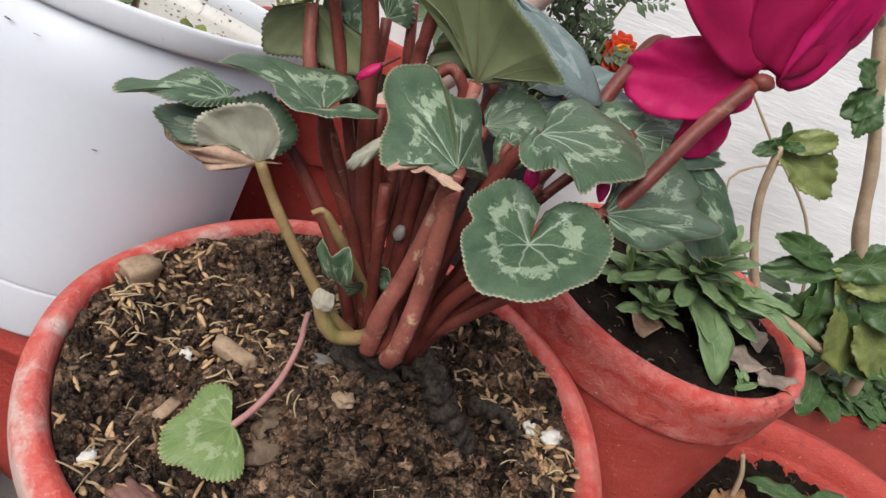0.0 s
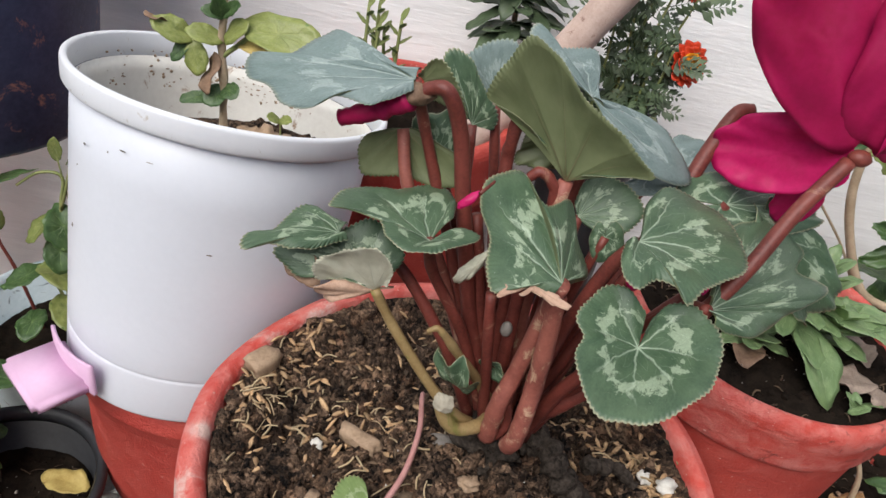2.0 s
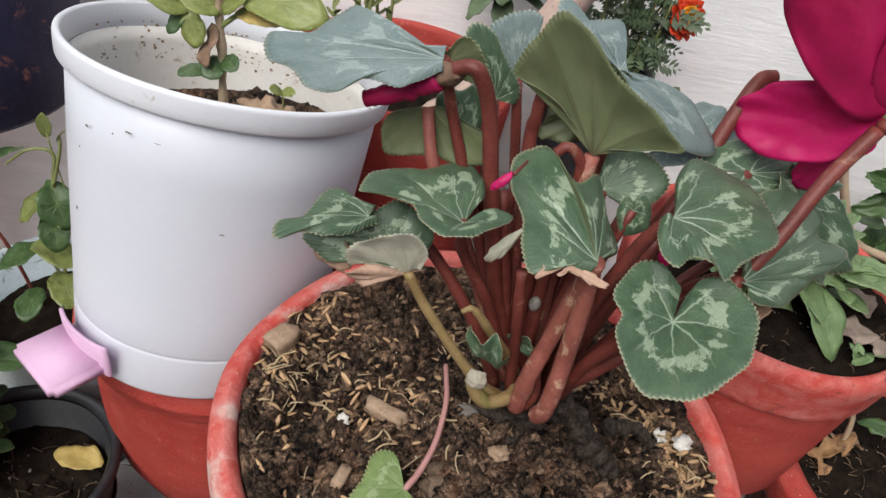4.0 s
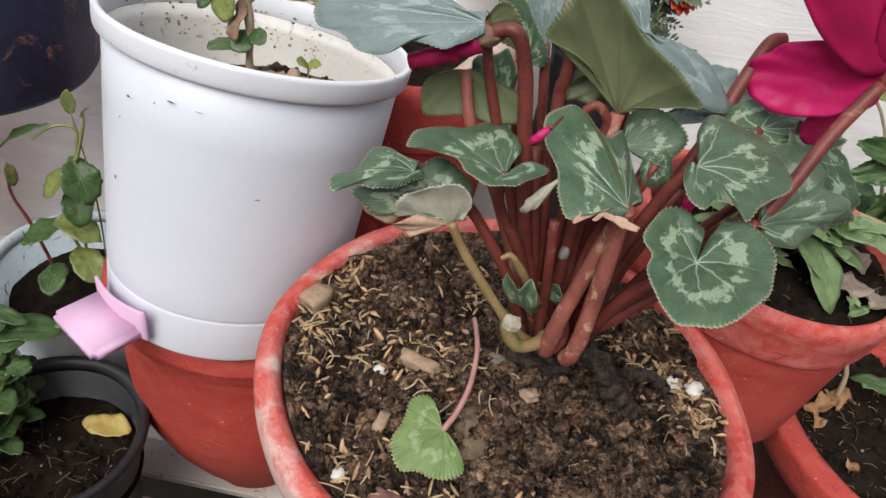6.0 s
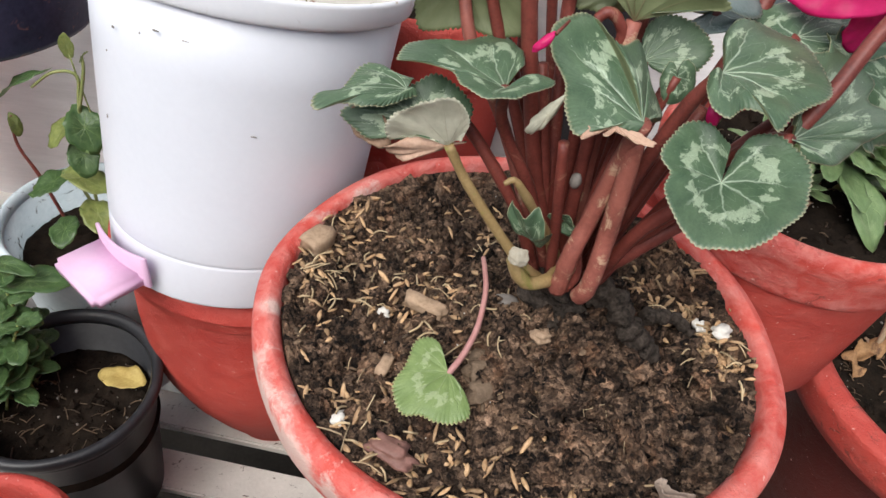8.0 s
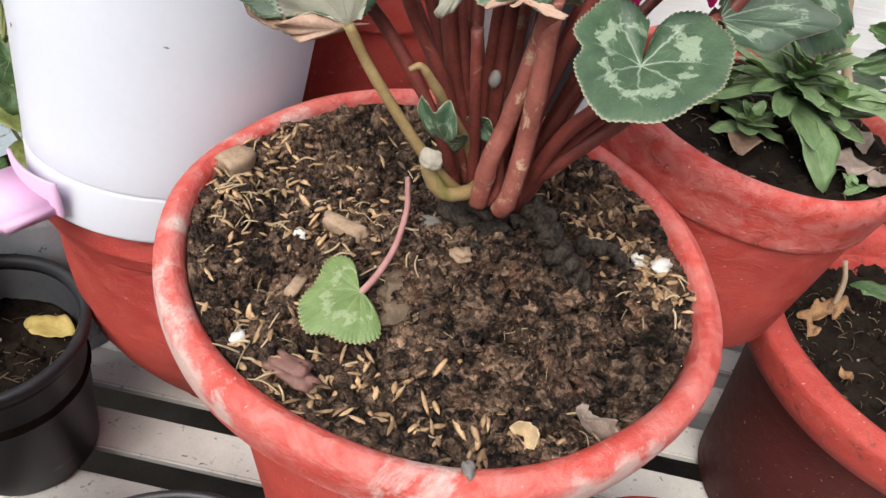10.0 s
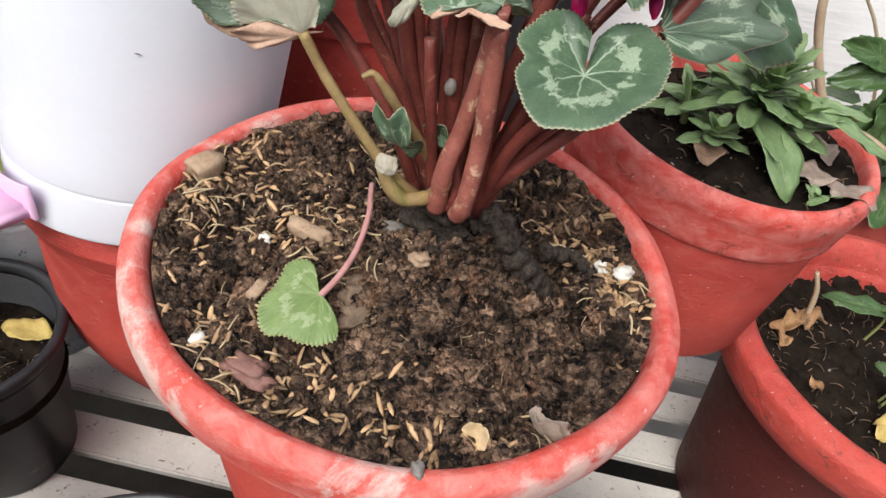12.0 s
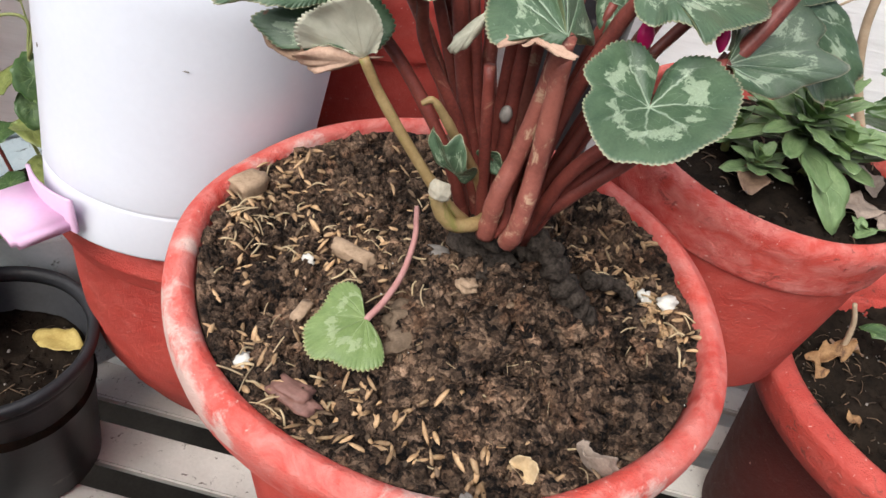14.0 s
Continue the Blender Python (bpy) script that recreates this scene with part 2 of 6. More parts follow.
def leaf_under(name, dark, light, vein, rough=0.5):
    """Lower face of a leaf, olive with pale ribs."""
    m, t, n, l, b = nodes_of(name)
    uv = n.new("ShaderNodeTexCoord").outputs["UV"]
    mp = n.new("ShaderNodeMapping")
    mp.inputs["Location"].default_value = (-1.0, -1.0, 0)
    mp.inputs["Scale"].default_value = (2, 2, 2)
    l.new(uv, mp.inputs[0])
    p = mp.outputs[0]
    sx = n.new("ShaderNodeSeparateXYZ")
    l.new(p, sx.inputs[0])
    ang = mathn(n, l, "ARCTAN2", sx.outputs[1], sx.outputs[0])
    r = mathn(n, l, "SQRT", mathn(n, l, "ADD", mathn(n, l, "MULTIPLY", sx.outputs[0], sx.outputs[0]), mathn(n, l, "MULTIPLY", sx.outputs[1], sx.outputs[1])))
    fr = mathn(n, l, "FRACT", mathn(n, l, "ADD", mathn(n, l, "MULTIPLY", ang, 7 / 6.2832), 0.5))
    dv = mathn(n, l, "MULTIPLY", mathn(n, l, "ABSOLUTE", mathn(n, l, "SUBTRACT", fr, 0.5)), mathn(n, l, "MULTIPLY", r, 0.9))
    v1 = ramp(n, l, dv, [(0.003, (0.50,) * 3), (0.014, (0, 0, 0))]).outputs[0]
    v1 = mixc(n, l, 1.0, v1, ramp(n, l, r, [(0.3, (1,) * 3), (0.85, (0,) * 3)]).outputs[0], "MULTIPLY")
    c = ramp(n, l, noise_node(n, l, p, 2.6, 6).outputs[0], [(0.3, dark), (0.7, light)]).outputs[0]
    c = mixc(n, l, v1, c, vein)
    l.new(c, b.inputs["Base Color"])
    b.inputs["Roughness"].default_value = rough
    bump(n, l, b, v1, 0.5, 0.001)
    return m


# ---- building helpers ----
def thing(name, label, category, at=(0, 0, 0), group="", kind=""):
    ob = new(name)
    ob.empty_display_size = 0.02
    ob.location = at
    return tagged(ob, label, category, group, kind)


def link(name, bm, mats, parent=None, label="", smooth=True):
    me = bpy.data.meshes.new(name)
    bm.normal_update()
    bm.to_mesh(me)
    bm.free()
    for m in (mats if isinstance(mats, (list, tuple)) else [mats]):
        me.materials.append(m)
    if smooth:
        me.polygons.foreach_set("use_smooth", [True] * len(me.polygons))
    ob = new(name, me)
    if parent is not None:
        ob.parent = parent
        ob.matrix_parent_inverse = Matrix.Translation(-parent.location)
    if label:
        ob["label"] = label
    return ob


def part(name, bm, mats, parent, label="", smooth=True):
    return link(name, bm, mats, parent, label, smooth)


def lathe(profile, steps=72, m=None, wobble=0.0, seed=0, inner=None, ring_only=False):
    """A closed turned body from (radius, height) pairs; wobble: hand-made unevenness."""
    bm = bmesh.new()
    rings = []
    for r, z in profile:
        ring = []
        for k in range(steps):
            a = 2 * math.pi * k / steps
            d = 1 + wobble * noise.noise((math.cos(a) * 1.7 + seed * 5, math.sin(a) * 1.7, z * 6))
            dz = wobble * 0.06 * noise.noise((math.cos(a) * 1.4 + seed * 3, math.sin(a) * 1.4 + 9, 3.0))
            ring.append(bm.verts.new((r * d * math.cos(a), r * d * math.sin(a), z + dz)))
        rings.append(ring)
    if ring_only:
        rings.append(rings[0])
    for i in range(len(rings) - 1):
        for k in range(steps):
            f = bm.faces.new((rings[i][k], rings[i][(k + 1) % steps], rings[i + 1][(k + 1) % steps], rings[i + 1][k]))
            f.material_index = 1 if inner is not None and i >= inner else 0
    if profile[0][0] > 1e-4 and not ring_only:
        bm.faces.new(rings[0][::-1])
    if profile[-1][0] > 1e-4 and not ring_only:
        bm.faces.new(rings[-1])
    if m is not None:
        bm.transform(m)
    return bm


def smooth_profile(pts, n=5):
    """Catmull-Rom through (radius, height) pairs."""
    out = []
    P = [pts[0], *pts, pts[-1]]
    for i in range(1, len(P) - 2):
        for k in range(n):
            u = k / n
            q = []
            for d in range(2):
                a, b, c, e = P[i - 1][d], P[i][d], P[i + 1][d], P[i + 2][d]
                q.append(0.5 * (2 * b + (c - a) * u + (2 * a - 5 * b + 4 * c - e) * u * u + (3 * b - a - 3 * c + e) * u ** 3))
            out.append(tuple(q))
    out.append(pts[-1])
    return out


def spline(pts, n=8):
    P = [Vector(p) for p in pts]
    P = [P[0] * 2 - P[1], *P, P[-1] * 2 - P[-2]]
    out = []
    for i in range(1, len(P) - 2):
        for k in range(n):
            u = k / n
            a, b, c, e = P[i - 1:i + 3]
            out.append(0.5 * (2 * b + (c - a) * u + (2 * a - 5 * b + 4 * c - e) * u * u + (3 * b - a - 3 * c + e) * u ** 3))
    out.append(P[-2])
    return out


def tube(pts, r0, r1=None, sides=10, n=8, bm=None, knobs=0.0, seed=0):
    """A stalk along a smooth line, tapering from r0 to r1, with closed ends."""
    r1 = r0 if r1 is None else r1
    line = spline(pts, n)
    bm = bm or bmesh.new()
    up = None
    rings = []
    for i, p in enumerate(line):
        d = (line[min(i + 1, len(line) - 1)] - line[max(i - 1, 0)]).normalized()
        if up is None:
            up = d.orthogonal().normalized()
        up = (up - d * up.dot(d)).normalized()
        w = d.cross(up)
        u = i / (len(line) - 1)
        r = (r0 + (r1 - r0) * u) * (1 + knobs * noise.noise((u * 9 + seed, seed * 2.0, 0)))
        rings.append([bm.verts.new(p + r * (math.cos(a) * up + math.sin(a) * w)) for a in [2 * math.pi * k / sides for k in range(sides)]])
    for a, b in zip(rings, rings[1:]):
        for k in range(sides):
            bm.faces.new((a[k], a[(k + 1) % sides], b[(k + 1) % sides], b[k]))
    bm.faces.new(rings[0][::-1])
    bm.faces.new(rings[-1])
    return bm


HEART = [(0, 1.0), (25, 0.94), (55, 0.89), (90, 0.86), (120, 0.86), (145, 0.82), (158, 0.68), (168, 0.38), (175, 0.16), (180, 0.05)]
OVAL = [(0, 1.0), (20, 0.86), (45, 0.66), (90, 0.52), (135, 0.55), (160, 0.62), (180, 0.64)]


def outline(table, deg):
    d = abs((deg + 180) % 360 - 180)
    for (a, ra), (b, rb) in zip(table, table[1:]):
        if d <= b:
            u = (d - a) / (b - a)
            u = u * u * (3 - 2 * u)
            return ra + (rb - ra) * u
    return table[-1][1]


def leaf_mesh(J, T, L, R, shape=HEART, teeth=84, tooth=0.030, cup=0.0, wave=0.0, waves=3, roll=0.0, thick=0.0007, seed=0, steps=250, rings=10, back=None, tipcurl=0.0, crinkle=0.16, pleat=0.22):
    """A leaf whose stalk meets it at J, with its tip at T and its sides at L and R; upper face material 0, lower 1.
    cup lifts the rim, wave ruffles it, roll turns the sides down, tipcurl bends the tip."""
    J, T, L, R = (Vector(v) for v in (J, T, L, R))
    tv, lv, rv = T - J, L - J, R - J
    bv = Vector(back) - J if back else -0.86 * tv
    nrm = (tv.normalized().cross(lv.normalized() - rv.normalized())).normalized()
    size = (tv.length + lv.length + rv.length) / 3
    side = outline(shape, 90)
    bm = bmesh.new()
    uvl = bm.loops.layers.uv.new("UV")
    flat = {}

    def place(rho, a):
        R0 = outline(shape, math.degrees(a))
        tt = 1 + (tooth * abs(math.sin(a * teeth / 2 + seed)) - tooth * 0.5 + 0.11 * noise.noise((math.cos(a) * 2.2 + seed * 7, math.sin(a) * 2.2, 0.5))) * min(1.0, R0 * 1.6) * (rho ** 6)
        rr = rho * R0 * tt
        c, s = rr * math.cos(a), rr * math.sin(a) / side
        cs, ss = math.sqrt(c * c + 0.006) - 0.0775, math.sqrt(s * s + 0.006) - 0.0775
        p = J + tv * (0.5 * (c + cs)) + bv * (0.5 * (cs - c) / max(0.3, outline(shape, 140))) + lv * (0.5 * (s + ss)) + rv * (0.5 * (ss - s))
        h = cup * rho * rho + wave * rho ** 2 * math.sin(waves * a + seed * 1.3) + 0.25 * abs(wave) * rho ** 3 * math.sin((waves * 2 + 1) * a + seed * 2.1)
        h -= roll * s * s
        h += tipcurl * max(0.0, c) ** 3
        h += 0.015 * math.sin(a * 7) * rho * (1 - rho)
        h += crinkle * rho * noise.noise((c * 2.6 + seed * 3.3, s * 2.6, seed * 0.7)) + crinkle * pleat * rho ** 4 * noise.noise((math.cos(a) * 5 + seed, math.sin(a) * 5, 2.0))
        return p + nrm * h * size, Vector((0.5 + 0.5 * rho * math.cos(a), 0.5 + 0.5 * rho * math.sin(a)))

    sheets = []
    for sgn in (1, -1):
        mid = bm.verts.new(J + nrm * sgn * thick * 0.5)
        flat[mid] = Vector((0.5, 0.5))
        grid = []
        for i in range(1, rings + 1):
            rho = (i / rings) ** 0.85
            row = []
            for k in range(steps):
                a = -math.pi + 2 * math.pi * (k + 0.5) / steps
                p, uv = place(rho, a)
                v = bm.verts.new(p + nrm * sgn * thick * (0.5 if i < rings else 0.12))
                flat[v] = uv
                row.append(v)
            grid.append(row)
        sheets.append((mid, grid))
    spans = [(k, (k + 1) % steps) for k in range(steps if outline(shape, 180) > 0.3 else steps - 1)]
    for w, (mid, grid) in enumerate(sheets):
        for k, k2 in spans:
            fs = [(mid, grid[0][k], grid[0][k2])]
            fs += [(grid[i][k], grid[i + 1][k], grid[i + 1][k2], grid[i][k2]) for i in range(rings - 1)]
            for f in fs:
                face = bm.faces.new(f if w == 0 else f[::-1])
                face.material_index = w
    a, b = sheets[0][1][-1], sheets[1][1][-1]
    for k, k2 in spans:
        bm.faces.new((a[k], b[k], b[k2], a[k2]))
    for f in bm.faces:
        for lp in f.loops:
            lp[uvl].uv = flat[lp.vert]
    return bm


def blade(J, rim, dome=0.06, seed=0, teeth=None, tooth=0.022, crinkle=0.05, thick=0.0007, steps=320, rings=11, veins=8):
    """A leaf blade round the stalk's end J: rim holds edge points placed to fit the camera's view, from one side of the
    notch round to the other.
    The edge runs smoothly through them, scalloped; dome arches the blade, crinkle makes it uneven. Upper face material
    0, lower 1."""
    J, rim = Vector(J), [Vector(q) for q in rim]
    nrm = Vector((0, 0, 0))
    for p, q in zip(rim, rim[1:]):
        nrm += (p - J).cross(q - J)
    nrm.normalize()
    fine = spline(rim, 24)
    run = [0.0]
    for p, q in zip(fine, fine[1:]):
        run.append(run[-1] + (q - p).length)
    size = run[-1] / 6.0
    teeth = teeth or max(12, int(run[-1] / 0.0024))
    edge, k = [], 0
    for i in range(steps):
        d = run[-1] * i / (steps - 1)
        while k < len(run) - 2 and run[k + 1] < d:
            k += 1
        edge.append(fine[k].lerp(fine[k + 1], (d - run[k]) / max(1e-9, run[k + 1] - run[k])))
    bm = bmesh.new()
    uvl = bm.loops.layers.uv.new("UV")
    flat, sheets = {}, []
    for sgn in (1, -1):
        mid = bm.verts.new(J + nrm * sgn * thick * 0.5)
        flat[mid] = (0.5, 0.5)
        grid = []
        for i in range(1, rings + 1):
            rho = (i / rings) ** 0.8
            row = []
            for n_, e in enumerate(edge):
                u = n_ / (steps - 1)
                a = (u * 2 - 1) * (math.pi - 0.12)
                bite = 0.0011 * (abs(math.sin(math.pi * teeth * u)) - 0.5) * (tooth / 0.022) + size * 0.05 * noise.noise((u * 14 + seed * 3, seed, 0.2))
                p = J + (e - J) * rho + (e - J).normalized() * bite * rho ** 8
                puff = abs(math.sin(a * veins / 2)) * 0.022 * rho * (1 - rho) * 4
                q = (p - J) / size
                h = dome * 2.2 * rho * (1 - rho ** 1.5) + puff * (1 if dome >= 0 else -1)
                h += crinkle * rho * noise.noise((q.x * 1.9 + seed * 3.3, q.y * 1.9, q.z * 1.9 + seed)) + crinkle * 0.5 * rho ** 5 * noise.noise((u * 22 + seed, 3.0, seed))
                v = bm.verts.new(p + nrm * (h * size + sgn * thick * (0.5 if i < rings else 0.15)))
                flat[v] = (0.5 + 0.5 * rho * math.cos(a), 0.5 + 0.5 * rho * math.sin(a))
                row.append(v)
            grid.append(row)
        sheets.append((mid, grid))
    for w, (mid, grid) in enumerate(sheets):
        for k in range(steps - 1):
            fs = [(mid, grid[0][k], grid[0][k + 1])]
            fs += [(grid[i][k], grid[i + 1][k], grid[i + 1][k + 1], grid[i][k + 1]) for i in range(rings - 1)]
            for f in fs:
                bm.faces.new(f if w == 0 else f[::-1]).material_index = w
    a, b = sheets[0][1][-1], sheets[1][1][-1]
    for k in range(steps - 1):
        bm.faces.new((a[k], b[k], b[k + 1], a[k + 1]))
    for f in bm.faces:
        for lp in f.loops:
            lp[uvl].uv = flat[lp.vert]
    return bm


def blob(r, at, squash=(1, 1, 1), rough=0.25, seed=0, sub=2, bm=None, m=None):
    """A lumpy pebble or clod."""
    bm2 = bmesh.new()
    bmesh.ops.create_icosphere(bm2, subdivisions=sub, radius=1)
    for v in bm2.verts:
        d = 1 + rough * noise.noise(v.co * 1.6 + Vector((seed * 3.7, seed, 0)))
        v.co = Vector((v.co[k] * squash[k] * r * d for k in range(3)))
    if m is not None:
        bm2.transform(m)
    bm2.transform(Matrix.Translation(at))
    if bm is None:
        return bm2
    me = bpy.data.meshes.new("t")
    bm2.to_mesh(me)
    bm2.free()
    bm.from_mesh(me)
    bpy.data.meshes.remove(me)
    return bm


def box(x0, y0, z0, x1, y1, z1, bev=0.0, m=None, seg=2):
    bm = bmesh.new()
    bmesh.ops.create_cube(bm, size=1)
    bm.transform(Matrix.Translation(((x0 + x1) / 2, (y0 + y1) / 2, (z0 + z1) / 2)) @ Matrix.Diagonal((x1 - x0, y1 - y0, z1 - z0, 1)))
    if bev:
        bmesh.ops.bevel(bm, geom=bm.edges[:], offset=bev, segments=seg, affect="EDGES")
    if m is not None:
        bm.transform(m)
    return bm

# ---- materials of this place ----
M_WALL = surf("wall_whitewash", (0.74, 0.74, 0.735), (0.88, 0.88, 0.875), 28, 160, 0.85, 0.8, 0.0028, stain=(0.62, 0.61, 0.585), stain_at=0.62, stain_scale=8, stretch=(0.28, 1, 2.4))
M_GROUND = surf("dark_ground", (0.02, 0.018, 0.015), (0.05, 0.045, 0.04), 12, 150, 0.9, 0.5, 0.004)
M_SKY_BLOCK = surf("sky_block_grey", (0.20, 0.195, 0.185), (0.30, 0.29, 0.275), 6, 90, 0.9, 0.5, 0.002)
M_SLAT = surf("slat_paint", (0.66, 0.645, 0.59), (0.84, 0.825, 0.77), 20, 260, 0.75, 0.5, 0.001, stain=(0.12, 0.095, 0.07), stain_at=0.60, stain_scale=110, objs=0.15)
M_POT = red_paint("red_pot_paint", 0, 0.62)
SPOTS = ((-0.149, -0.066, 0.260, 0.014), (-0.140, -0.081, 0.260, 0.013), (-0.131, -0.094, 0.258, 0.016), (-0.121, -0.106, 0.258, 0.013), (-0.110, -0.117, 0.258, 0.014), (-0.094, -0.131, 0.260, 0.011), (0.066, -0.158, 0.258, 0.013), (0.086, -0.148, 0.260, 0.014), (0.105, -0.140, 0.266, 0.010), (-0.148, -0.030, 0.270, 0.008))
M_RIM = red_paint("red_pot_paint_rubbed", 1, 0.60, 1.06, pale=(0.58, 0.42, 0.37), patch=7, spots=SPOTS, chalk=0.85)
M_POT_B = red_paint("red_pot_paint_dull", 3, 0.72, 0.62)
# wide low pot's body: its deep shade is put into the paint colour
M_POT_SHADED = red_paint("shaded_red_pot_paint", 4, 0.74, 0.17, pale=(0.08, 0.05, 0.04))
M_POT_C = red_paint("red_pot_paint_fresh", 6, 0.70, 0.88)
M_RIM_C = red_paint("red_pot_paint_chipped", 8, 0.70, 0.84, chips=0.85)
M_RIM_B = red_paint("red_pot_paint_dusty_chipped", 9, 0.64, 0.98, pale=(0.54, 0.30, 0.26), chalk=0.75, chips=0.7)
M_SOIL = crumbly("damp_soil", (0.005, 0.0036, 0.0028), (0.090, 0.059, 0.040), (0.27, 0.184, 0.125))
M_SOIL_DARK = surf("dark_soil", (0.003, 0.0025, 0.002), (0.024, 0.017, 0.012), 60, 500, 0.95, 0.6, 0.0014, spec=0.08)
M_HUSK = surf("rice_husk", (0.36, 0.19, 0.08), (0.70, 0.49, 0.28), 300, 900, 0.6, 0.5, 0.0005, islands=0.6)
M_STRAW = surf("pale_straw", (0.42, 0.30, 0.16), (0.68, 0.54, 0.34), 90, 700, 0.6, 0.4, 0.0004, islands=0.4)
M_PERLITE = surf("white_crumb", (0.46, 0.44, 0.39), (0.72, 0.70, 0.64), 160, 600, 0.8, 0.6, 0.0006)
M_STONE = surf("grey_pebble", (0.16, 0.14, 0.12), (0.34, 0.31, 0.28), 80, 500, 0.6, 0.5, 0.0006, objs=0.4)
M_BARK = surf("bark_chip", (0.19, 0.125, 0.075), (0.42, 0.30, 0.20), 90, 600, 0.75, 0.8, 0.001)
M_BARK_RED = surf("reddish_bark", (0.10, 0.048, 0.036), (0.25, 0.125, 0.10), 70, 600, 0.6, 0.6, 0.001)
M_ROOT = surf("black_root", (0.003, 0.0025, 0.002), (0.078, 0.062, 0.050), 150, 600, 0.8, 1.0, 0.0025, spec=0.10)
M_DRY = surf("dry_leaf", (0.11, 0.065, 0.040), (0.31, 0.20, 0.13), 60, 500, 0.7, 0.7, 0.001)
M_CRISP = surf("crisp_tan_leaf", (0.27, 0.15, 0.10), (0.52, 0.36, 0.26), 70, 600, 0.7, 0.7, 0.001, stain=(0.20, 0.10, 0.06), stain_at=0.62)
M_CURL = surf("curled_tan_leaf", (0.17, 0.085, 0.035), (0.40, 0.24, 0.11), 60, 500, 0.75, 0.7, 0.001, stain=(0.10, 0.05, 0.025), stain_at=0.58)
M_YELLOW = surf("yellowed_leaf", (0.33, 0.23, 0.06), (0.54, 0.43, 0.15), 60, 500, 0.55, 0.5, 0.001, stain=(0.22, 0.11, 0.03), stain_at=0.60)
M_BIN = surf("white_plastic", (0.625, 0.655, 0.71), (0.67, 0.70, 0.755), 10, 200, 0.38, 0.06, 0.0005, stain=(0.45, 0.44, 0.42), stain_at=0.80, stain_scale=40, spec=0.5)
M_LIP = surf("white_plastic_grimy", (0.66, 0.685, 0.725), (0.71, 0.73, 0.76), 30, 300, 0.42, 0.15, 0.0006, stain=(0.40, 0.34, 0.27), stain_at=0.615, stain_scale=75, spec=0.5)
M_BIN_IN = surf("white_plastic_soiled", (0.62, 0.60, 0.55), (0.76, 0.75, 0.70), 14, 200, 0.5, 0.2, 0.0008, stain=(0.30, 0.19, 0.12), stain_at=0.60, stain_scale=60)
M_PINK = surf("pink_plastic", (0.63, 0.40, 0.57), (0.69, 0.46, 0.63), 20, 300, 0.55, 0.10, 0.0003, spec=0.3)
M_BLACK = surf("black_plastic", (0.012, 0.013, 0.015), (0.035, 0.036, 0.040), 20, 260, 0.42, 0.25, 0.0008, stain=(0.12, 0.115, 0.11), stain_at=0.62, stain_scale=16)
M_BLUE = surf("dark_blue_paint", (0.014, 0.017, 0.045), (0.055, 0.062, 0.120), 18, 200, 0.5, 0.5, 0.0015, stain=(0.36, 0.16, 0.12), stain_at=0.575, stain_scale=34)
M_PALEBLUE = surf("pale_blue_enamel", (0.36, 0.46, 0.50), (0.55, 0.63, 0.66), 16, 200, 0.4, 0.3, 0.0008, stain=(0.035, 0.033, 0.03), stain_at=0.585, stain_scale=46)
M_AMBER = surf("amber_plastic", (0.20, 0.07, 0.02), (0.34, 0.14, 0.05), 30, 200, 0.35, 0.2, 0.0008, stain=(0.36, 0.26, 0.20), stain_at=0.56)
M_STEM = surf("dark_red_stalk", (0.075, 0.016, 0.012), (0.22, 0.052, 0.038), 45, 600, 0.5, 0.6, 0.0008, stain=(0.30, 0.15, 0.10), stain_at=0.60, stain_scale=55)
M_STEM_LIGHT = surf("brownish_pink_stalk", (0.17, 0.048, 0.036), (0.34, 0.115, 0.085), 50, 500, 0.55, 0.8, 0.001, stain=(0.46, 0.30, 0.20), stain_at=0.56, stain_scale=70)
M_STEM_TAN = surf("tan_stalk", (0.20, 0.13, 0.05), (0.36, 0.26, 0.12), 45, 600, 0.55, 0.5, 0.0008, stain=(0.22, 0.20, 0.06), stain_at=0.58, stain_scale=60)
M_STEM_PINK = surf("pink_stalk", (0.32, 0.14, 0.125), (0.47, 0.26, 0.24), 60, 600, 0.5, 0.3, 0.0004)
M_TOP = leaf_top("cyclamen_leaf_top", (0.044, 0.084, 0.046), (0.092, 0.148, 0.082), (0.30, 0.38, 0.26), veins=8, vein=(0.46, 0.56, 0.42), vein_amt=0.6, edge=(0.42, 0.40, 0.26), rough=0.42)
M_TOP_PALE = leaf_top("cyclamen_leaf_grey", (0.125, 0.180, 0.170), (0.195, 0.255, 0.245), (0.36, 0.43, 0.41), silver_amount=0.5, vein=(0.52, 0.60, 0.55), veins=8, edge=(0.30, 0.33, 0.26), rough=0.5)
M_TOP_YOUNG = leaf_top("young_leaf_top", (0.145, 0.225, 0.070), (0.235, 0.325, 0.120), (0.40, 0.47, 0.28), vein=(0.34, 0.42, 0.20), silver_amount=0.6, veins=7, edge=(0.50, 0.44, 0.24))
M_UNDER = leaf_under("cyclamen_leaf_under", (0.145, 0.175, 0.080), (0.215, 0.245, 0.125), (0.30, 0.23, 0.13))
M_UNDER_PALE = leaf_under("dried_leaf_under", (0.43, 0.43, 0.32), (0.62, 0.62, 0.50), (0.52, 0.50, 0.38))
M_SCRAP = surf("papery_scrap", (0.25, 0.22, 0.16), (0.42, 0.39, 0.31), 90, 600, 0.8, 0.8, 0.001, stain=(0.36, 0.28, 0.18), stain_at=0.62)
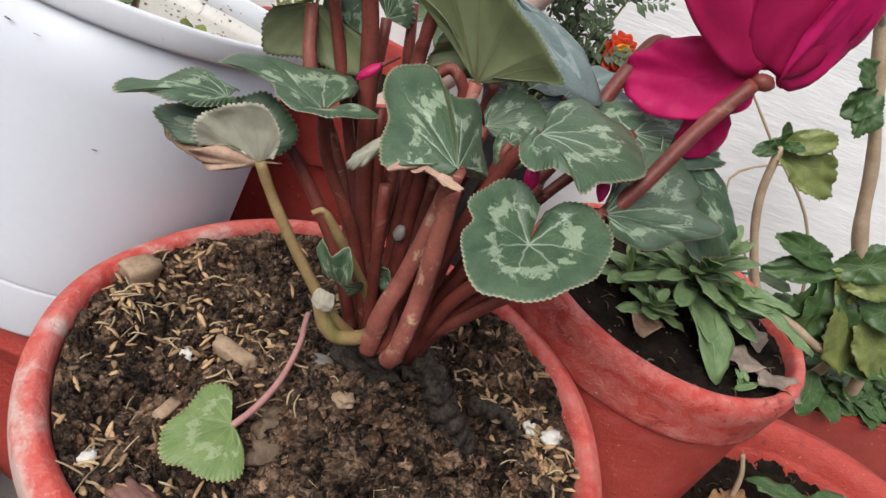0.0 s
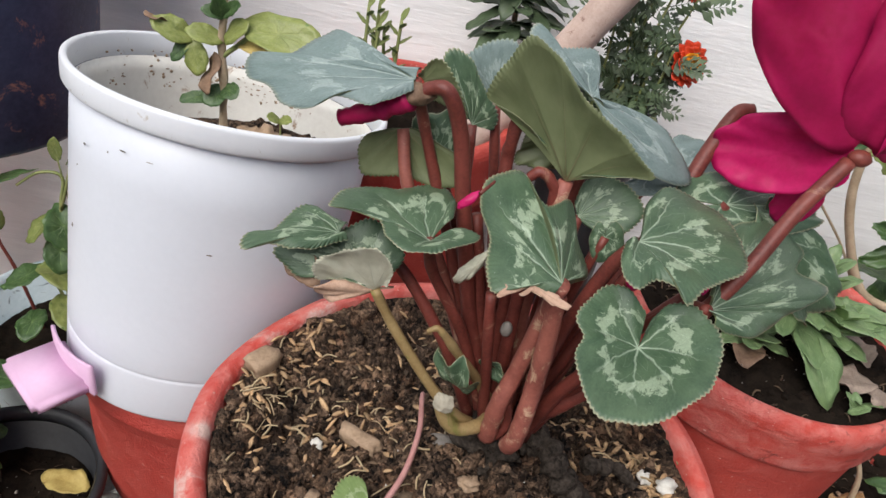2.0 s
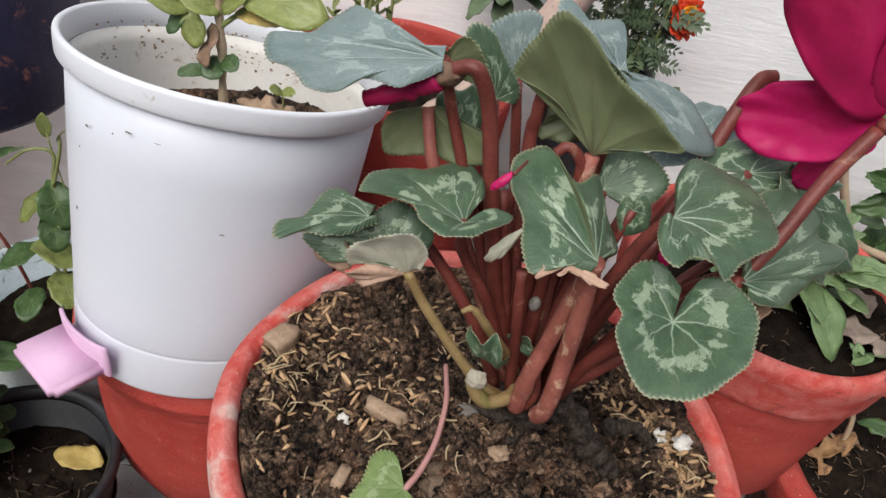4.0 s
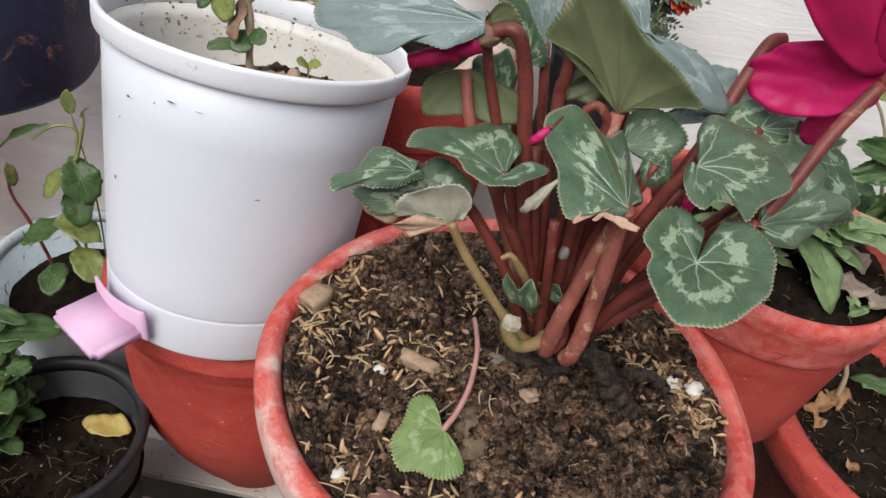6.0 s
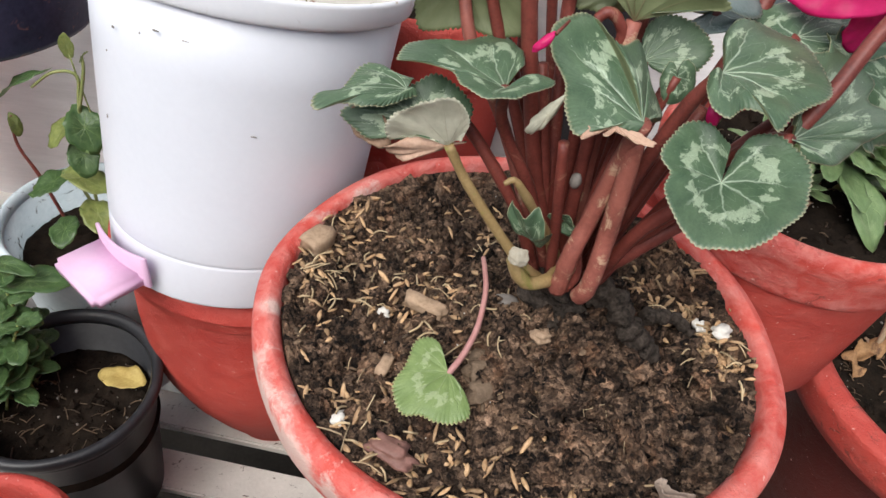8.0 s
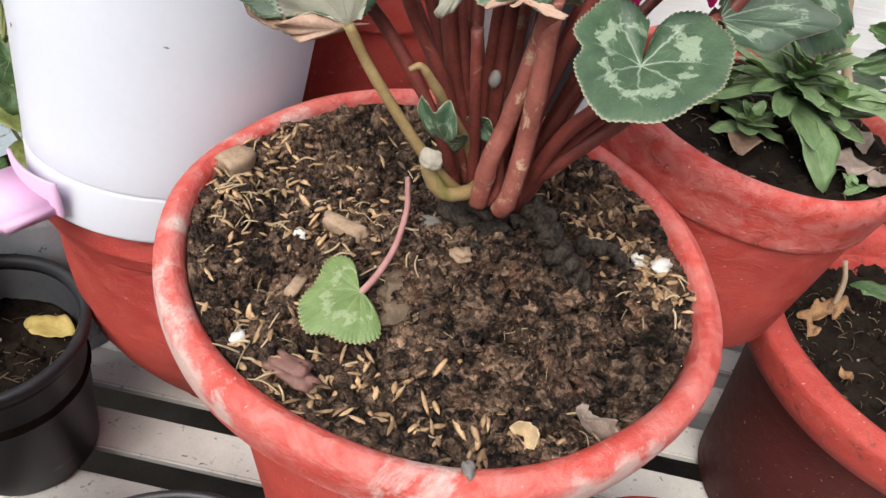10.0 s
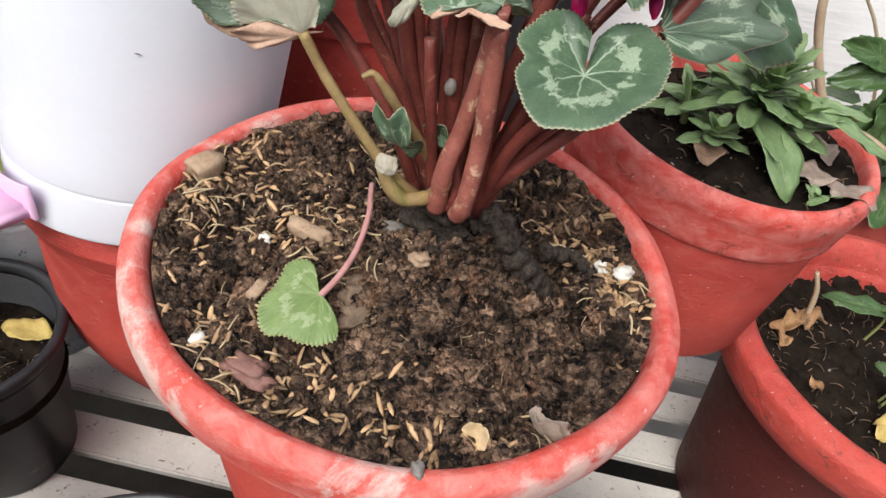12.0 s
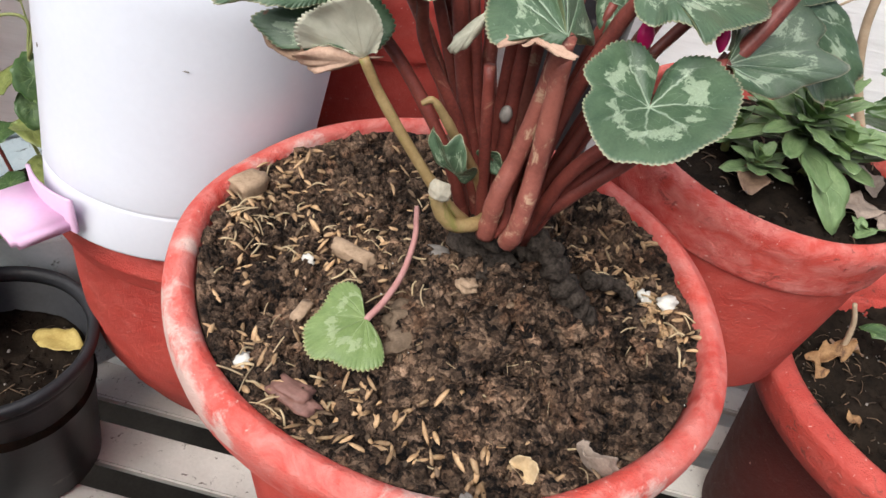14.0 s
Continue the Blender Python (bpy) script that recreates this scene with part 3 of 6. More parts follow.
M_GREEN = leaf_top("garden_leaf", (0.035, 0.080, 0.026), (0.080, 0.145, 0.048), (0.13, 0.20, 0.08), silver_amount=0.25, veins=11, vein=(0.24, 0.36, 0.12), edge=(0.14, 0.26, 0.07))
M_GREEN_U = leaf_under("garden_leaf_under", (0.13, 0.22, 0.07), (0.20, 0.30, 0.11), (0.26, 0.34, 0.15))
M_OLIVE = leaf_top("olive_leaf", (0.13, 0.17, 0.045), (0.24, 0.275, 0.085), (0.32, 0.36, 0.13), silver_amount=0.3, veins=11, vein=(0.30, 0.34, 0.14), edge=(0.20, 0.20, 0.06))
M_LIME = leaf_top("yellowing_leaf", (0.20, 0.25, 0.06), (0.34, 0.38, 0.12), (0.40, 0.42, 0.20), silver_amount=0.3, veins=9, vein=(0.42, 0.44, 0.2), edge=(0.32, 0.30, 0.10))
M_MULLEIN = leaf_top("soft_green_leaf", (0.13, 0.215, 0.085), (0.23, 0.335, 0.15), (0.32, 0.41, 0.22), silver_amount=0.3, veins=7, vein=(0.34, 0.45, 0.22), edge=(0.26, 0.37, 0.17))
M_PETAL = surf("magenta_petal", (0.50, 0.008, 0.10), (0.72, 0.020, 0.19), 30, 300, 0.42, 0.25, 0.0005)
M_PETAL_D = surf("deep_magenta_petal", (0.36, 0.008, 0.06), (0.52, 0.015, 0.12), 30, 300, 0.42, 0.25, 0.0005)
M_GREENSTALK = surf("green_stalk", (0.16, 0.20, 0.06), (0.28, 0.30, 0.12), 60, 600, 0.6, 0.4, 0.0006)
M_WOODSTALK = surf("woody_stalk", (0.30, 0.22, 0.14), (0.48, 0.38, 0.26), 60, 500, 0.7, 0.7, 0.001)
M_TRUNK = surf("pale_pink_trunk", (0.40, 0.29, 0.24), (0.56, 0.44, 0.38), 40, 400, 0.7, 0.6, 0.0015, stain=(0.20, 0.11, 0.085), stain_at=0.59, stain_scale=110)
M_ORANGE = surf("orange_petal", (0.70, 0.20, 0.004), (0.85, 0.42, 0.010), 80, 500, 0.6, 0.3, 0.0005)
M_RUST = surf("rust_petal", (0.40, 0.022, 0.006), (0.66, 0.06, 0.010), 80, 500, 0.6, 0.3, 0.0005)

for m_, share_ in ((M_PETAL, 0.35), (M_PETAL_D, 0.35), (M_TOP, 0.08), (M_TOP_PALE, 0.08), (M_TOP_YOUNG, 0.2), (M_UNDER, 0.25), (M_MULLEIN, 0.2), (M_GREEN, 0.2), (M_OLIVE, 0.2), (M_LIME, 0.25)):
    glowing_through(m_, share_)

EYE_SIDE = Vector((-0.04, -0.29, 0.56))

# ---- the setting ----
ground = link("ground", box(-60, -60, -0.75, 60, 60, -0.70), M_GROUND, smooth=False)
tagged(ground, "dark ground under the slatted bench", "ground", kind="structure")
wall = link("wall_north", box(-6, 0.525, -0.70, 6, 0.75, 2.6), M_WALL, smooth=False)
tagged(wall, "white limewashed wall with a brushed rough surface", "wall", kind="structure")

# unseen walls on three sides, added to keep out low sky light
for nm, q in (("sky_block_south", (-1.7, -1.55, -0.70, 1.7, -1.40, 0.95)), ("sky_block_west", (-1.85, -1.55, -0.70, -1.70, 0.525, 0.95)), ("sky_block_east", (1.70, -1.55, -0.70, 1.85, 0.525, 0.95))):
    tagged(link(nm, box(*q), M_SKY_BLOCK, smooth=False), "unseen grey wall added to block low sky light", "wall", kind="structure")

bench = thing("slatted_bench", "weathered off-white slatted bench holding the pots", "bench", (0, 0.1, -0.16))
slat_turn = Matrix.Rotation(radians(-7.7), 4, "Z")
PITCH, WIDE = 0.0745, 0.046
slat_meshes = []
for k in range(4):
    random.seed(40 + k)
    b = box(-1.3, -WIDE / 2, -0.012, 1.3, WIDE / 2, 0, 0.0022)
    me = bpy.data.meshes.new("slat")
    b.to_mesh(me)
    b.free()
    me.materials.append(M_SLAT)
    slat_meshes.append(me)
for k in range(-9, 5):
    s = new("slat", slat_meshes[k % 4])
    s.parent = bench
    s.matrix_parent_inverse = Matrix.Translation(-bench.location)
    s.matrix_basis = Matrix.Translation((0, 0.125 + k * PITCH, -0.16)) @ slat_turn
for x in (-0.9, 0.9):
    part("bearer", box(x - 0.03, -0.62, -0.21, x + 0.03, 0.515, -0.173, 0.002), M_SLAT, bench, smooth=False)
    for y in (-0.55, 0.48):
        part("leg", box(x - 0.028, y - 0.028, -0.70, x + 0.028, y + 0.028, -0.21, 0.002), M_SLAT, bench, smooth=False)


# ---- pots ----
def flower_pot(name, label, at, rim_r, height, base_r, mat, collar=0.07, tilt=(0, 0), lip=0.016, seed=0, wobble=0.02, belly=0.0, rim_mat=None, group="red clay pots", neck=0.925, rolled=False):
    """A turned clay pot standing at `at` (its base), with a thick collar and rolled lip, open at the top."""
    pot = thing(name, label, "flower pot", at, group)
    h = height
    br = rim_r * neck
    out = [(base_r * 0.97, 0), (base_r, 0.006), (base_r + (br - base_r) * 0.5 + belly, (h - collar) * 0.5), (br - 0.0004, h - collar - 0.003), (br, h - collar + 0.003), (br, h - collar + 0.004)]
    col = [(br + 0.0005, h - collar + 0.0005), (rim_r * 0.962, h - collar), (rim_r * 0.966, h - collar + 0.0012), (rim_r * 0.968, h - collar + 0.004), (rim_r * 0.984, h - collar * 0.55), (rim_r, h - lip * 0.8), (rim_r - lip * 0.25, h - 0.002), (rim_r - lip * 0.6, h), (rim_r - lip, h - lip * 0.4), (rim_r - lip * 1.15, h - collar * 0.6)]
    if rolled:
        col = [(br + 0.0005, h - collar + 0.0005), (rim_r * 0.915, h - collar), (rim_r * 0.95, h - collar * 0.90), (rim_r * 0.99, h - collar * 0.62), (rim_r, h - collar * 0.34), (rim_r * 0.993, h - collar * 0.12), (rim_r - lip * 0.35, h - 0.0015), (rim_r - lip * 0.65, h), (rim_r - lip, h - lip * 0.35), (rim_r - lip * 1.15, h - collar * 0.6)]
    deep = [(br - lip * 0.9, h - collar + 0.004)]
    prof = [(0.0, 0.0)] + (smooth_profile(out, 4) if belly else out) + deep + [(base_r * 0.86, 0.02), (0.0, 0.02)]
    band = col[:3] + smooth_profile(col[3:], 5) + [(br - lip * 0.9, h - collar + 0.001)]
    m = Matrix.Translation(at) @ Matrix.Rotation(tilt[0], 4, "Y") @ Matrix.Rotation(-tilt[1], 4, "X")
    part("body", lathe(prof, 84, m, wobble, seed), mat, pot)
    part("rim", lathe(band, 120, m, wobble, seed, ring_only=True), rim_mat or mat, pot)
    return pot


def soil_disc(name, label, cx, cy, z, r, mat, amp=0.012, seed=0, cells=60, mound=None, category="soil", m=None, slope=0.0, edge=0.0, lump=0.0):
    """A crumbly soil surface in a pot."""
    bm = bmesh.new()
    vs = {}
    for i in range(cells + 1):
        for j in range(cells + 1):
            x, y = (2 * i / cells - 1), (2 * j / cells - 1)
            q = math.hypot(x, y)
            if q > 1e-6:
                k = max(abs(x), abs(y)) / q
                x, y = x * k, y * k
            X, Y = x * r, y * r
            q = min(1.0, math.hypot(x, y))
            h = 0
            p = Vector((X + seed * 3.1, Y + seed, seed * 0.3))
            h += 0.8 * amp * noise.fractal(p * 24, 1.0, 2.0, 4)
            w_ = p + 0.009 * noise.noise_vector(p * 45) + 0.003 * noise.noise_vector(p * 150)
            big = 1 + lump * max(0.0, min(1.0, X * 9 + 0.25))
            for sc_, am in ((30, 0.62 * big * big), (75, 0.42 * big), (165, 0.24)):
                d, c = noise.voronoi(w_ * sc_)[:2]
                top = noise.noise(c[0] * 7.3 + Vector((sc_, 0, 0)))
                h += amp * am * (0.55 + 1.6 * top) * min(1.0, 3.2 * (d[1] - d[0])) - amp * am * 0.5
            h += amp * 0.34 * noise.fractal(p * 210, 0.8, 2.0, 3)
            h *= 1 - 0.8 * max(0.0, min(1.0, (q - 0.86) / 0.12))
            if mound:
                for mx, my, mh, ms in mound:
                    h += mh * math.exp(-((X + cx - mx) ** 2 + (Y + cy - my) ** 2) / (2 * ms * ms))
            e_ = max(0.0, (q - 0.55) / 0.45)
            h += edge * e_ * e_ * (1 + 0.9 * noise.noise((x * 3.1 + seed, y * 3.1, 0.3)))
            h -= 0.02 * max(0.0, q - 0.985) / 0.015
            vs[i, j] = bm.verts.new((X + cx, Y + cy, z + h + slope * X))
    for i in range(cells):
        for j in range(cells):
            bm.faces.new((vs[i, j], vs[i + 1, j], vs[i + 1, j + 1], vs[i, j + 1]))
    if m is not None:
        bm.transform(m)
    ob = link(name, bm, mat)
    return tagged(ob, label, category)


flower_pot("clay_pot", "large red-painted clay pot with rubbed pale patches on its rim", (0.003, -0.008, -0.16), 0.1620, 0.434, 0.098, M_POT, 0.042, lip=0.0160, seed=1, wobble=0.025, rim_mat=M_RIM, neck=0.84, rolled=True)
MOUND = [(0.015, -0.02, 0.038, 0.045), (0.03, -0.06, 0.014, 0.035), (-0.05, -0.05, 0.006, 0.03)]
SOIL_Z = 0.2615
soil = soil_disc("potting_soil", "dark damp crumbly potting soil, mounded round the plant", 0.003, -0.008, SOIL_Z - 0.002, 0.1475, M_SOIL, 0.0105, 2, 300, MOUND, edge=0.0085, lump=0.8)

flower_pot("clay_pot", "small red-painted clay pot with a soft-leaved green plant", (0.2254, 0.1536, 0.131), 0.1170, 0.175, 0.104, M_POT_C, 0.046, (radians(2.5), radians(-2.5)), 0.012, seed=2, wobble=0.012, neck=0.935, rim_mat=M_RIM_B)
flower_pot("clay_pot", "wide red-painted clay pot of dark soil on the bench", (0.480, 0.098, -0.16), 0.174, 0.285, 0.112, M_POT_SHADED, 0.050, (0, 0), 0.030, seed=3, neck=0.82, rolled=True, rim_mat=M_RIM_C)
flower_pot("clay_pot", "rounded red clay pot that carries the white bin", (-0.205, 0.195, -0.16), 0.138, 0.318, 0.060, M_POT_C, 0.03, (0, 0), 0.016, seed=4, belly=0.028)
flower_pot("clay_pot", "red clay pot standing against the white wall", (-0.088, 0.385, -0.16), 0.122, 0.48, 0.082, M_POT_C, 0.07, (0, 0), 0.014, seed=5)
flower_pot("clay_pot", "low red clay pot in front of the large one", (0.201, -0.137, -0.16), 0.100, 0.21, 0.068, M_POT_C, 0.05, (0, 0), 0.016, seed=6)
flower_pot("clay_pot", "red clay pot beside the black pots", (-0.335, -0.135, -0.16), 0.080, 0.26, 0.055, M_POT_C, 0.05, (0, 0), 0.012, seed=7)
pot_soils = {}
for n_, l_, a_ in (("low", "dark soil with fallen leaves", (0.480, 0.098, 0.088, 0.146)), ("side", "dark soil under the green plant", (0.238, 0.147, 0.288, 0.1035)), ("back", "dry brown soil in the pot by the wall", (-0.088, 0.385, 0.285, 0.107)), ("front", "dark soil in the low pot", (0.201, -0.137, 0.02, 0.082)), ("edge", "dark soil in the small pot", (-0.335, -0.135, 0.07, 0.067)), ("under", "dark soil beneath the bin", (-0.205, 0.195, 0.13, 0.118))):
    pot_soils[n_] = soil_disc("potting_soil", l_, *a_, M_SOIL_DARK, 0.008, len(l_), 56)


def nursery_pot(label, at, r, h, base_r, mat, lip=0.006, tilt=(0, 0), category="flower pot", name="plastic_pot"):
    pot = thing(name, label, category, at)
    prof = [(0, 0), (base_r, 0), (base_r + 0.002, 0.004), (r - lip * 1.1, h - 0.030), (r - lip, h - 0.028), (r - lip * 0.5, h - 0.0125), (r - lip * 1.1, h - 0.0125), (base_r - 0.004, 0.01), (0, 0.01)]
    band = [(r - lip * 1.1, h - 0.012), (r - 0.001, h - 0.012), (r, h - 0.010), (r + 0.001, h - 0.004), (r - 0.001, h), (r - lip * 0.7, h), (r - lip * 1.1, h - 0.006)]
    m = Matrix.Translation(at) @ Matrix.Rotation(tilt[0], 4, "Y") @ Matrix.Rotation(-tilt[1], 4, "X")
    part("body", lathe(prof, 64, m, 0.008, 3), mat, pot)
    part("rim", lathe(band, 64, m, 0.008, 3, ring_only=True), mat, pot)
    return pot


nursery_pot("black plastic nursery pot with a leafy green plant", (-0.37, 0.067, -0.16), 0.087, 0.192, 0.060, M_BLACK, 0.009)
black_soil = soil_disc("potting_soil", "black soil with a yellow fallen leaf", -0.37, 0.067, -0.016, 0.076, M_SOIL_DARK, 0.007, 5, 44)
nursery_pot("black plastic nursery pot at the bench edge", (-0.155, -0.160, -0.16), 0.100, 0.19, 0.070, M_BLACK, 0.007)
soil_disc("potting_soil", "grey dusty soil in the black pot", -0.155, -0.160, 0.005, 0.090, M_SOIL_DARK, 0.006, 6, 40)
nursery_pot("pale blue enamelled pot with a chipped rim", (-0.40, 0.24, -0.16), 0.090, 0.24, 0.065, M_PALEBLUE, 0.007)
soil_disc("potting_soil", "dark soil with a straggly plant", -0.40, 0.24, 0.035, 0.078, M_SOIL_DARK, 0.007, 7, 40)
nursery_pot("upturned black pot that props the small red pot", (0.228, 0.158, -0.16), 0.030, 0.290, 0.034, M_BLACK, 0.006)
flower_pot("clay_pot", "dark blue painted pot with flaking clay-coloured spots", (-0.515, 0.325, 0.25), 0.155, 0.34, 0.122, M_BLUE, 0.05, (0, 0), 0.014, seed=9, group="")

# ---- white pedal bin ----
TB = Matrix.Translation((-0.221, 0.141, 0.160)) @ Matrix.Rotation(radians(6), 4, "Y") @ Matrix.Rotation(radians(-10), 4, "X")
waste_bin = thing("pedal_bin", "white plastic pedal bin reused as a planter", "pedal bin", (-0.221, 0.141, 0.160))
bp = [(0, 0), (0.0945, 0), (0.0955, 0.0008), (0.0962, 0.003), (0.0975, 0.036), (0.0974, 0.0375), (0.0966, 0.0385), (0.0974, 0.0395), (0.0978, 0.041), (0.0985, 0.06), (0.1045, 0.18), (0.1062, 0.2215), (0.1054, 0.2220), (0.1046, 0.21), (0.095, 0.05), (0.0, 0.05)]
part("body", lathe(bp, 96, TB, 0.003, 2, 12), [M_BIN, M_BIN_IN], waste_bin)
lip_ = [(0.1063, 0.2218), (0.1096, 0.2226), (0.1110, 0.2236), (0.1117, 0.2250), (0.1124, 0.2300), (0.1129, 0.2368), (0.1126, 0.2386), (0.1117, 0.2395), (0.1101, 0.2397), (0.1092, 0.2394), (0.1084, 0.2388), (0.1080, 0.2378), (0.1072, 0.2330), (0.1058, 0.2226)]
part("rim", lathe(lip_, 128, TB, 0.005, 2, ring_only=True), M_LIP, waste_bin, "white moulded rim with grime along its edge")
soil_disc("potting_soil", "dry brown soil low inside the bin", 0, 0, 0.180, 0.1005, M_SOIL, 0.007, 8, 90, m=TB, slope=0.10)

flower_pot("clay_pot", "red clay pot that carries the dark blue one", (-0.70, 0.37, -0.16), 0.085, 0.412, 0.06, M_POT_C, 0.05, (0, 0), 0.012, seed=11)
planter = thing("planter_box", "dull red planter trough of dark soil along the wall", "planter", (0.84, 0.428, -0.16))
for q in ((0.47, 0.338, -0.16, 1.25, 0.352, 0.10), (0.47, 0.506, -0.16, 1.25, 0.520, 0.10), (0.47, 0.352, -0.16, 0.484, 0.506, 0.10), (1.236, 0.352, -0.16, 1.25, 0.506, 0.10)):
    part("panel", box(*q, 0.003), M_POT_B, planter, smooth=False)
part("bottom", box(0.484, 0.352, -0.158, 1.236, 0.506, -0.14), M_POT_B, planter, smooth=False)
bed = bmesh.new()
bv_ = {}
for i_ in range(91):
    for j_ in range(19):
        x_, y_ = 0.484 + 0.752 * i_ / 90, 0.352 + 0.154 * j_ / 18
        bv_[i_, j_] = bed.verts.new((x_, y_, 0.083 + 0.014 * noise.fractal(Vector((x_, y_, 0)) * 24, 1.0, 2.0, 4)))
for i_ in range(90):
    for j_ in range(18):
        bed.faces.new((bv_[i_, j_], bv_[i_ + 1, j_], bv_[i_ + 1, j_ + 1], bv_[i_, j_ + 1]))
tagged(link("potting_soil", bed, M_SOIL_DARK), "dark soil in the trough by the wall", "soil")
nursery_pot("black plastic nursery pot with a marigold", (0.125, 0.42, -0.16), 0.058, 0.50, 0.045, M_BLACK, 0.006)
soil_disc("potting_soil", "dark soil under the marigold", 0.125, 0.42, 0.315, 0.050, M_SOIL_DARK, 0.007, 13, 36)

low_soil, side_soil = pot_soils["low"], pot_soils["side"]

# ---- the cyclamen ----
plant = thing("cyclamen", "cyclamen with silver-marbled heart-shaped leaves and magenta flowers", "potted plant", (0.015, -0.025, 0.315))
CROWN = Vector((0.016, -0.026, 0.322))


def petiole(parent, pts, r0=0.0034, r1=0.0026, mat=None, seed=0, label="", name="stalk"):
    return part(name, tube(pts, r0, r1, 10, 7, knobs=0.12, seed=seed), mat or M_STEM, parent, label)


def cyc_leaf(J, T, L, R, mat=None, under=None, up=True, stalk=None, r=0.0033, stalk_mat=None, seed=0, label="", **kw):
    """One leaf with its stalk; up: its upper face is turned to the open side of the plant."""
    J, T, L, R = (Vector(v) for v in (J, T, L, R))
    nrm = (T - J).normalized().cross((L - J).normalized() - (R - J).normalized())
    if (nrm.dot(EYE_SIDE - J) > 0) != up:
        L, R = R, L
    lf = part("leaf", leaf_mesh(J, T, L, R, seed=seed, **kw), [mat or M_TOP, under or M_UNDER], plant, label)
    if stalk:
        petiole(lf, [*stalk, J], r, r * 0.8, stalk_mat, seed)
    return lf


def lobed_leaf(J, rim, mat=None, under=None, up=True, stalk=None, r=0.0033, stalk_mat=None, seed=0, label="", **kw):
    """A cyclamen leaf with its stalk; up: its upper face is turned to the open side of the plant."""
    c, face = Vector(J), Vector((0, 0, 0))
    for p, q in zip(rim, rim[1:]):
        face += (Vector(p) - c).cross(Vector(q) - c)
    if (face.dot(EYE_SIDE - c) > 0) != up:
        rim = rim[::-1]
    lf = part("leaf", blade(J, rim, seed=seed, **kw), [mat or M_TOP, under or M_UNDER], plant, label)
    if stalk:
        petiole(lf, [*stalk, J], r, r * 0.8, stalk_mat, seed)
    return lf


def from_crown(dx, dy, *mid):
    return [CROWN + Vector((dx, dy, -0.006)), *mid]


# the round heart leaf that hangs to the front
lobed_leaf((0.0525, -0.0660, 0.4200), [(0.0514, -0.0616, 0.4357), (0.0457, -0.0503, 0.4373), (0.0360, -0.0489, 0.4360), (0.0241, -0.0640, 0.4305), (0.0264, -0.0738, 0.4286), (0.0224, -0.0841, 0.4256), (0.0286, -0.1075, 0.4213), (0.0384, -0.1112, 0.4221), (0.0528, -0.1092, 0.4250), (0.0717, -0.0951, 0.4315), (0.0793, -0.0741, 0.4376), (0.0725, -0.0585, 0.4400), (0.0615, -0.0571, 0.4385), (0.0532, -0.0648, 0.4353)], seed=1, dome=0.05,
           stalk=from_crown(0.016, -0.002, (0.045, -0.034, 0.36), (0.062, -0.046, 0.400)))
# leaf above it
lobed_leaf((0.0440, -0.0435, 0.4572), [(0.0390, -0.0434, 0.4572), (0.0355, -0.0578, 0.4546), (0.0401, -0.0703, 0.4524), (0.0492, -0.0631, 0.4537), (0.0561, -0.0653, 0.4533), (0.0605, -0.0723, 0.4520), (0.0688, -0.0633, 0.4536), (0.0871, -0.0495, 0.4561), (0.0914, -0.0364, 0.4584), (0.0857, -0.0169, 0.4619), (0.0692, -0.0028, 0.4644), (0.0598, -0.0037, 0.4642), (0.0498, -0.0188, 0.4616), (0.0462, -0.0356, 0.4586)], seed=2, dome=0.10,
           stalk=from_crown(0.014, -0.006, (0.026, -0.037, 0.38), (0.036, -0.040, 0.435)), r=0.0038)
# folded drooping leaf with a dried lower edge
leaf_c = lobed_leaf((0.0165, -0.0529, 0.4359), [(0.0134, -0.0585, 0.4339), (0.0024, -0.0572, 0.4339), (-0.0115, -0.0621, 0.4318), (-0.0148, -0.0508, 0.4354), (-0.0153, -0.0345, 0.4407), (-0.0214, -0.0181, 0.4459), (-0.0203, -0.0046, 0.4504), (-0.0127, 0.0024, 0.4530), (-0.0028, 0.0052, 0.4543), (0.0062, -0.0207, 0.4545), (0.0228, 0.0009, 0.4445), (0.0266, -0.0129, 0.4364), (0.0339, -0.0266, 0.4249), (0.0226, -0.0444, 0.4307)], seed=3, dome=0.10, crinkle=0.05, r=0.0050,
                    stalk=[(0.0078, -0.0440, 0.326), (0.0078, -0.0455, 0.340), (0.0085, -0.0455, 0.355), (0.0125, -0.0420, 0.372), (0.016, -0.0430, 0.405)], stalk_mat=M_STEM_LIGHT)
part("dried_edge", blade((0.0040, -0.0575, 0.4360), [(-0.0105, -0.0660, 0.4327), (-0.0057, -0.0586, 0.4353), (0.0027, -0.0537, 0.4372), (0.0118, -0.0589, 0.4358), (0.0203, -0.0658, 0.4339), (0.0131, -0.0653, 0.4338), (0.0060, -0.0613, 0.4348), (-0.0021, -0.0629, 0.4340)], seed=4, dome=0.12, tooth=0.05, teeth=11, crinkle=0.10, steps=90, rings=7), [M_CRISP, M_CRISP], leaf_c, "curled tan dried leaf edge")
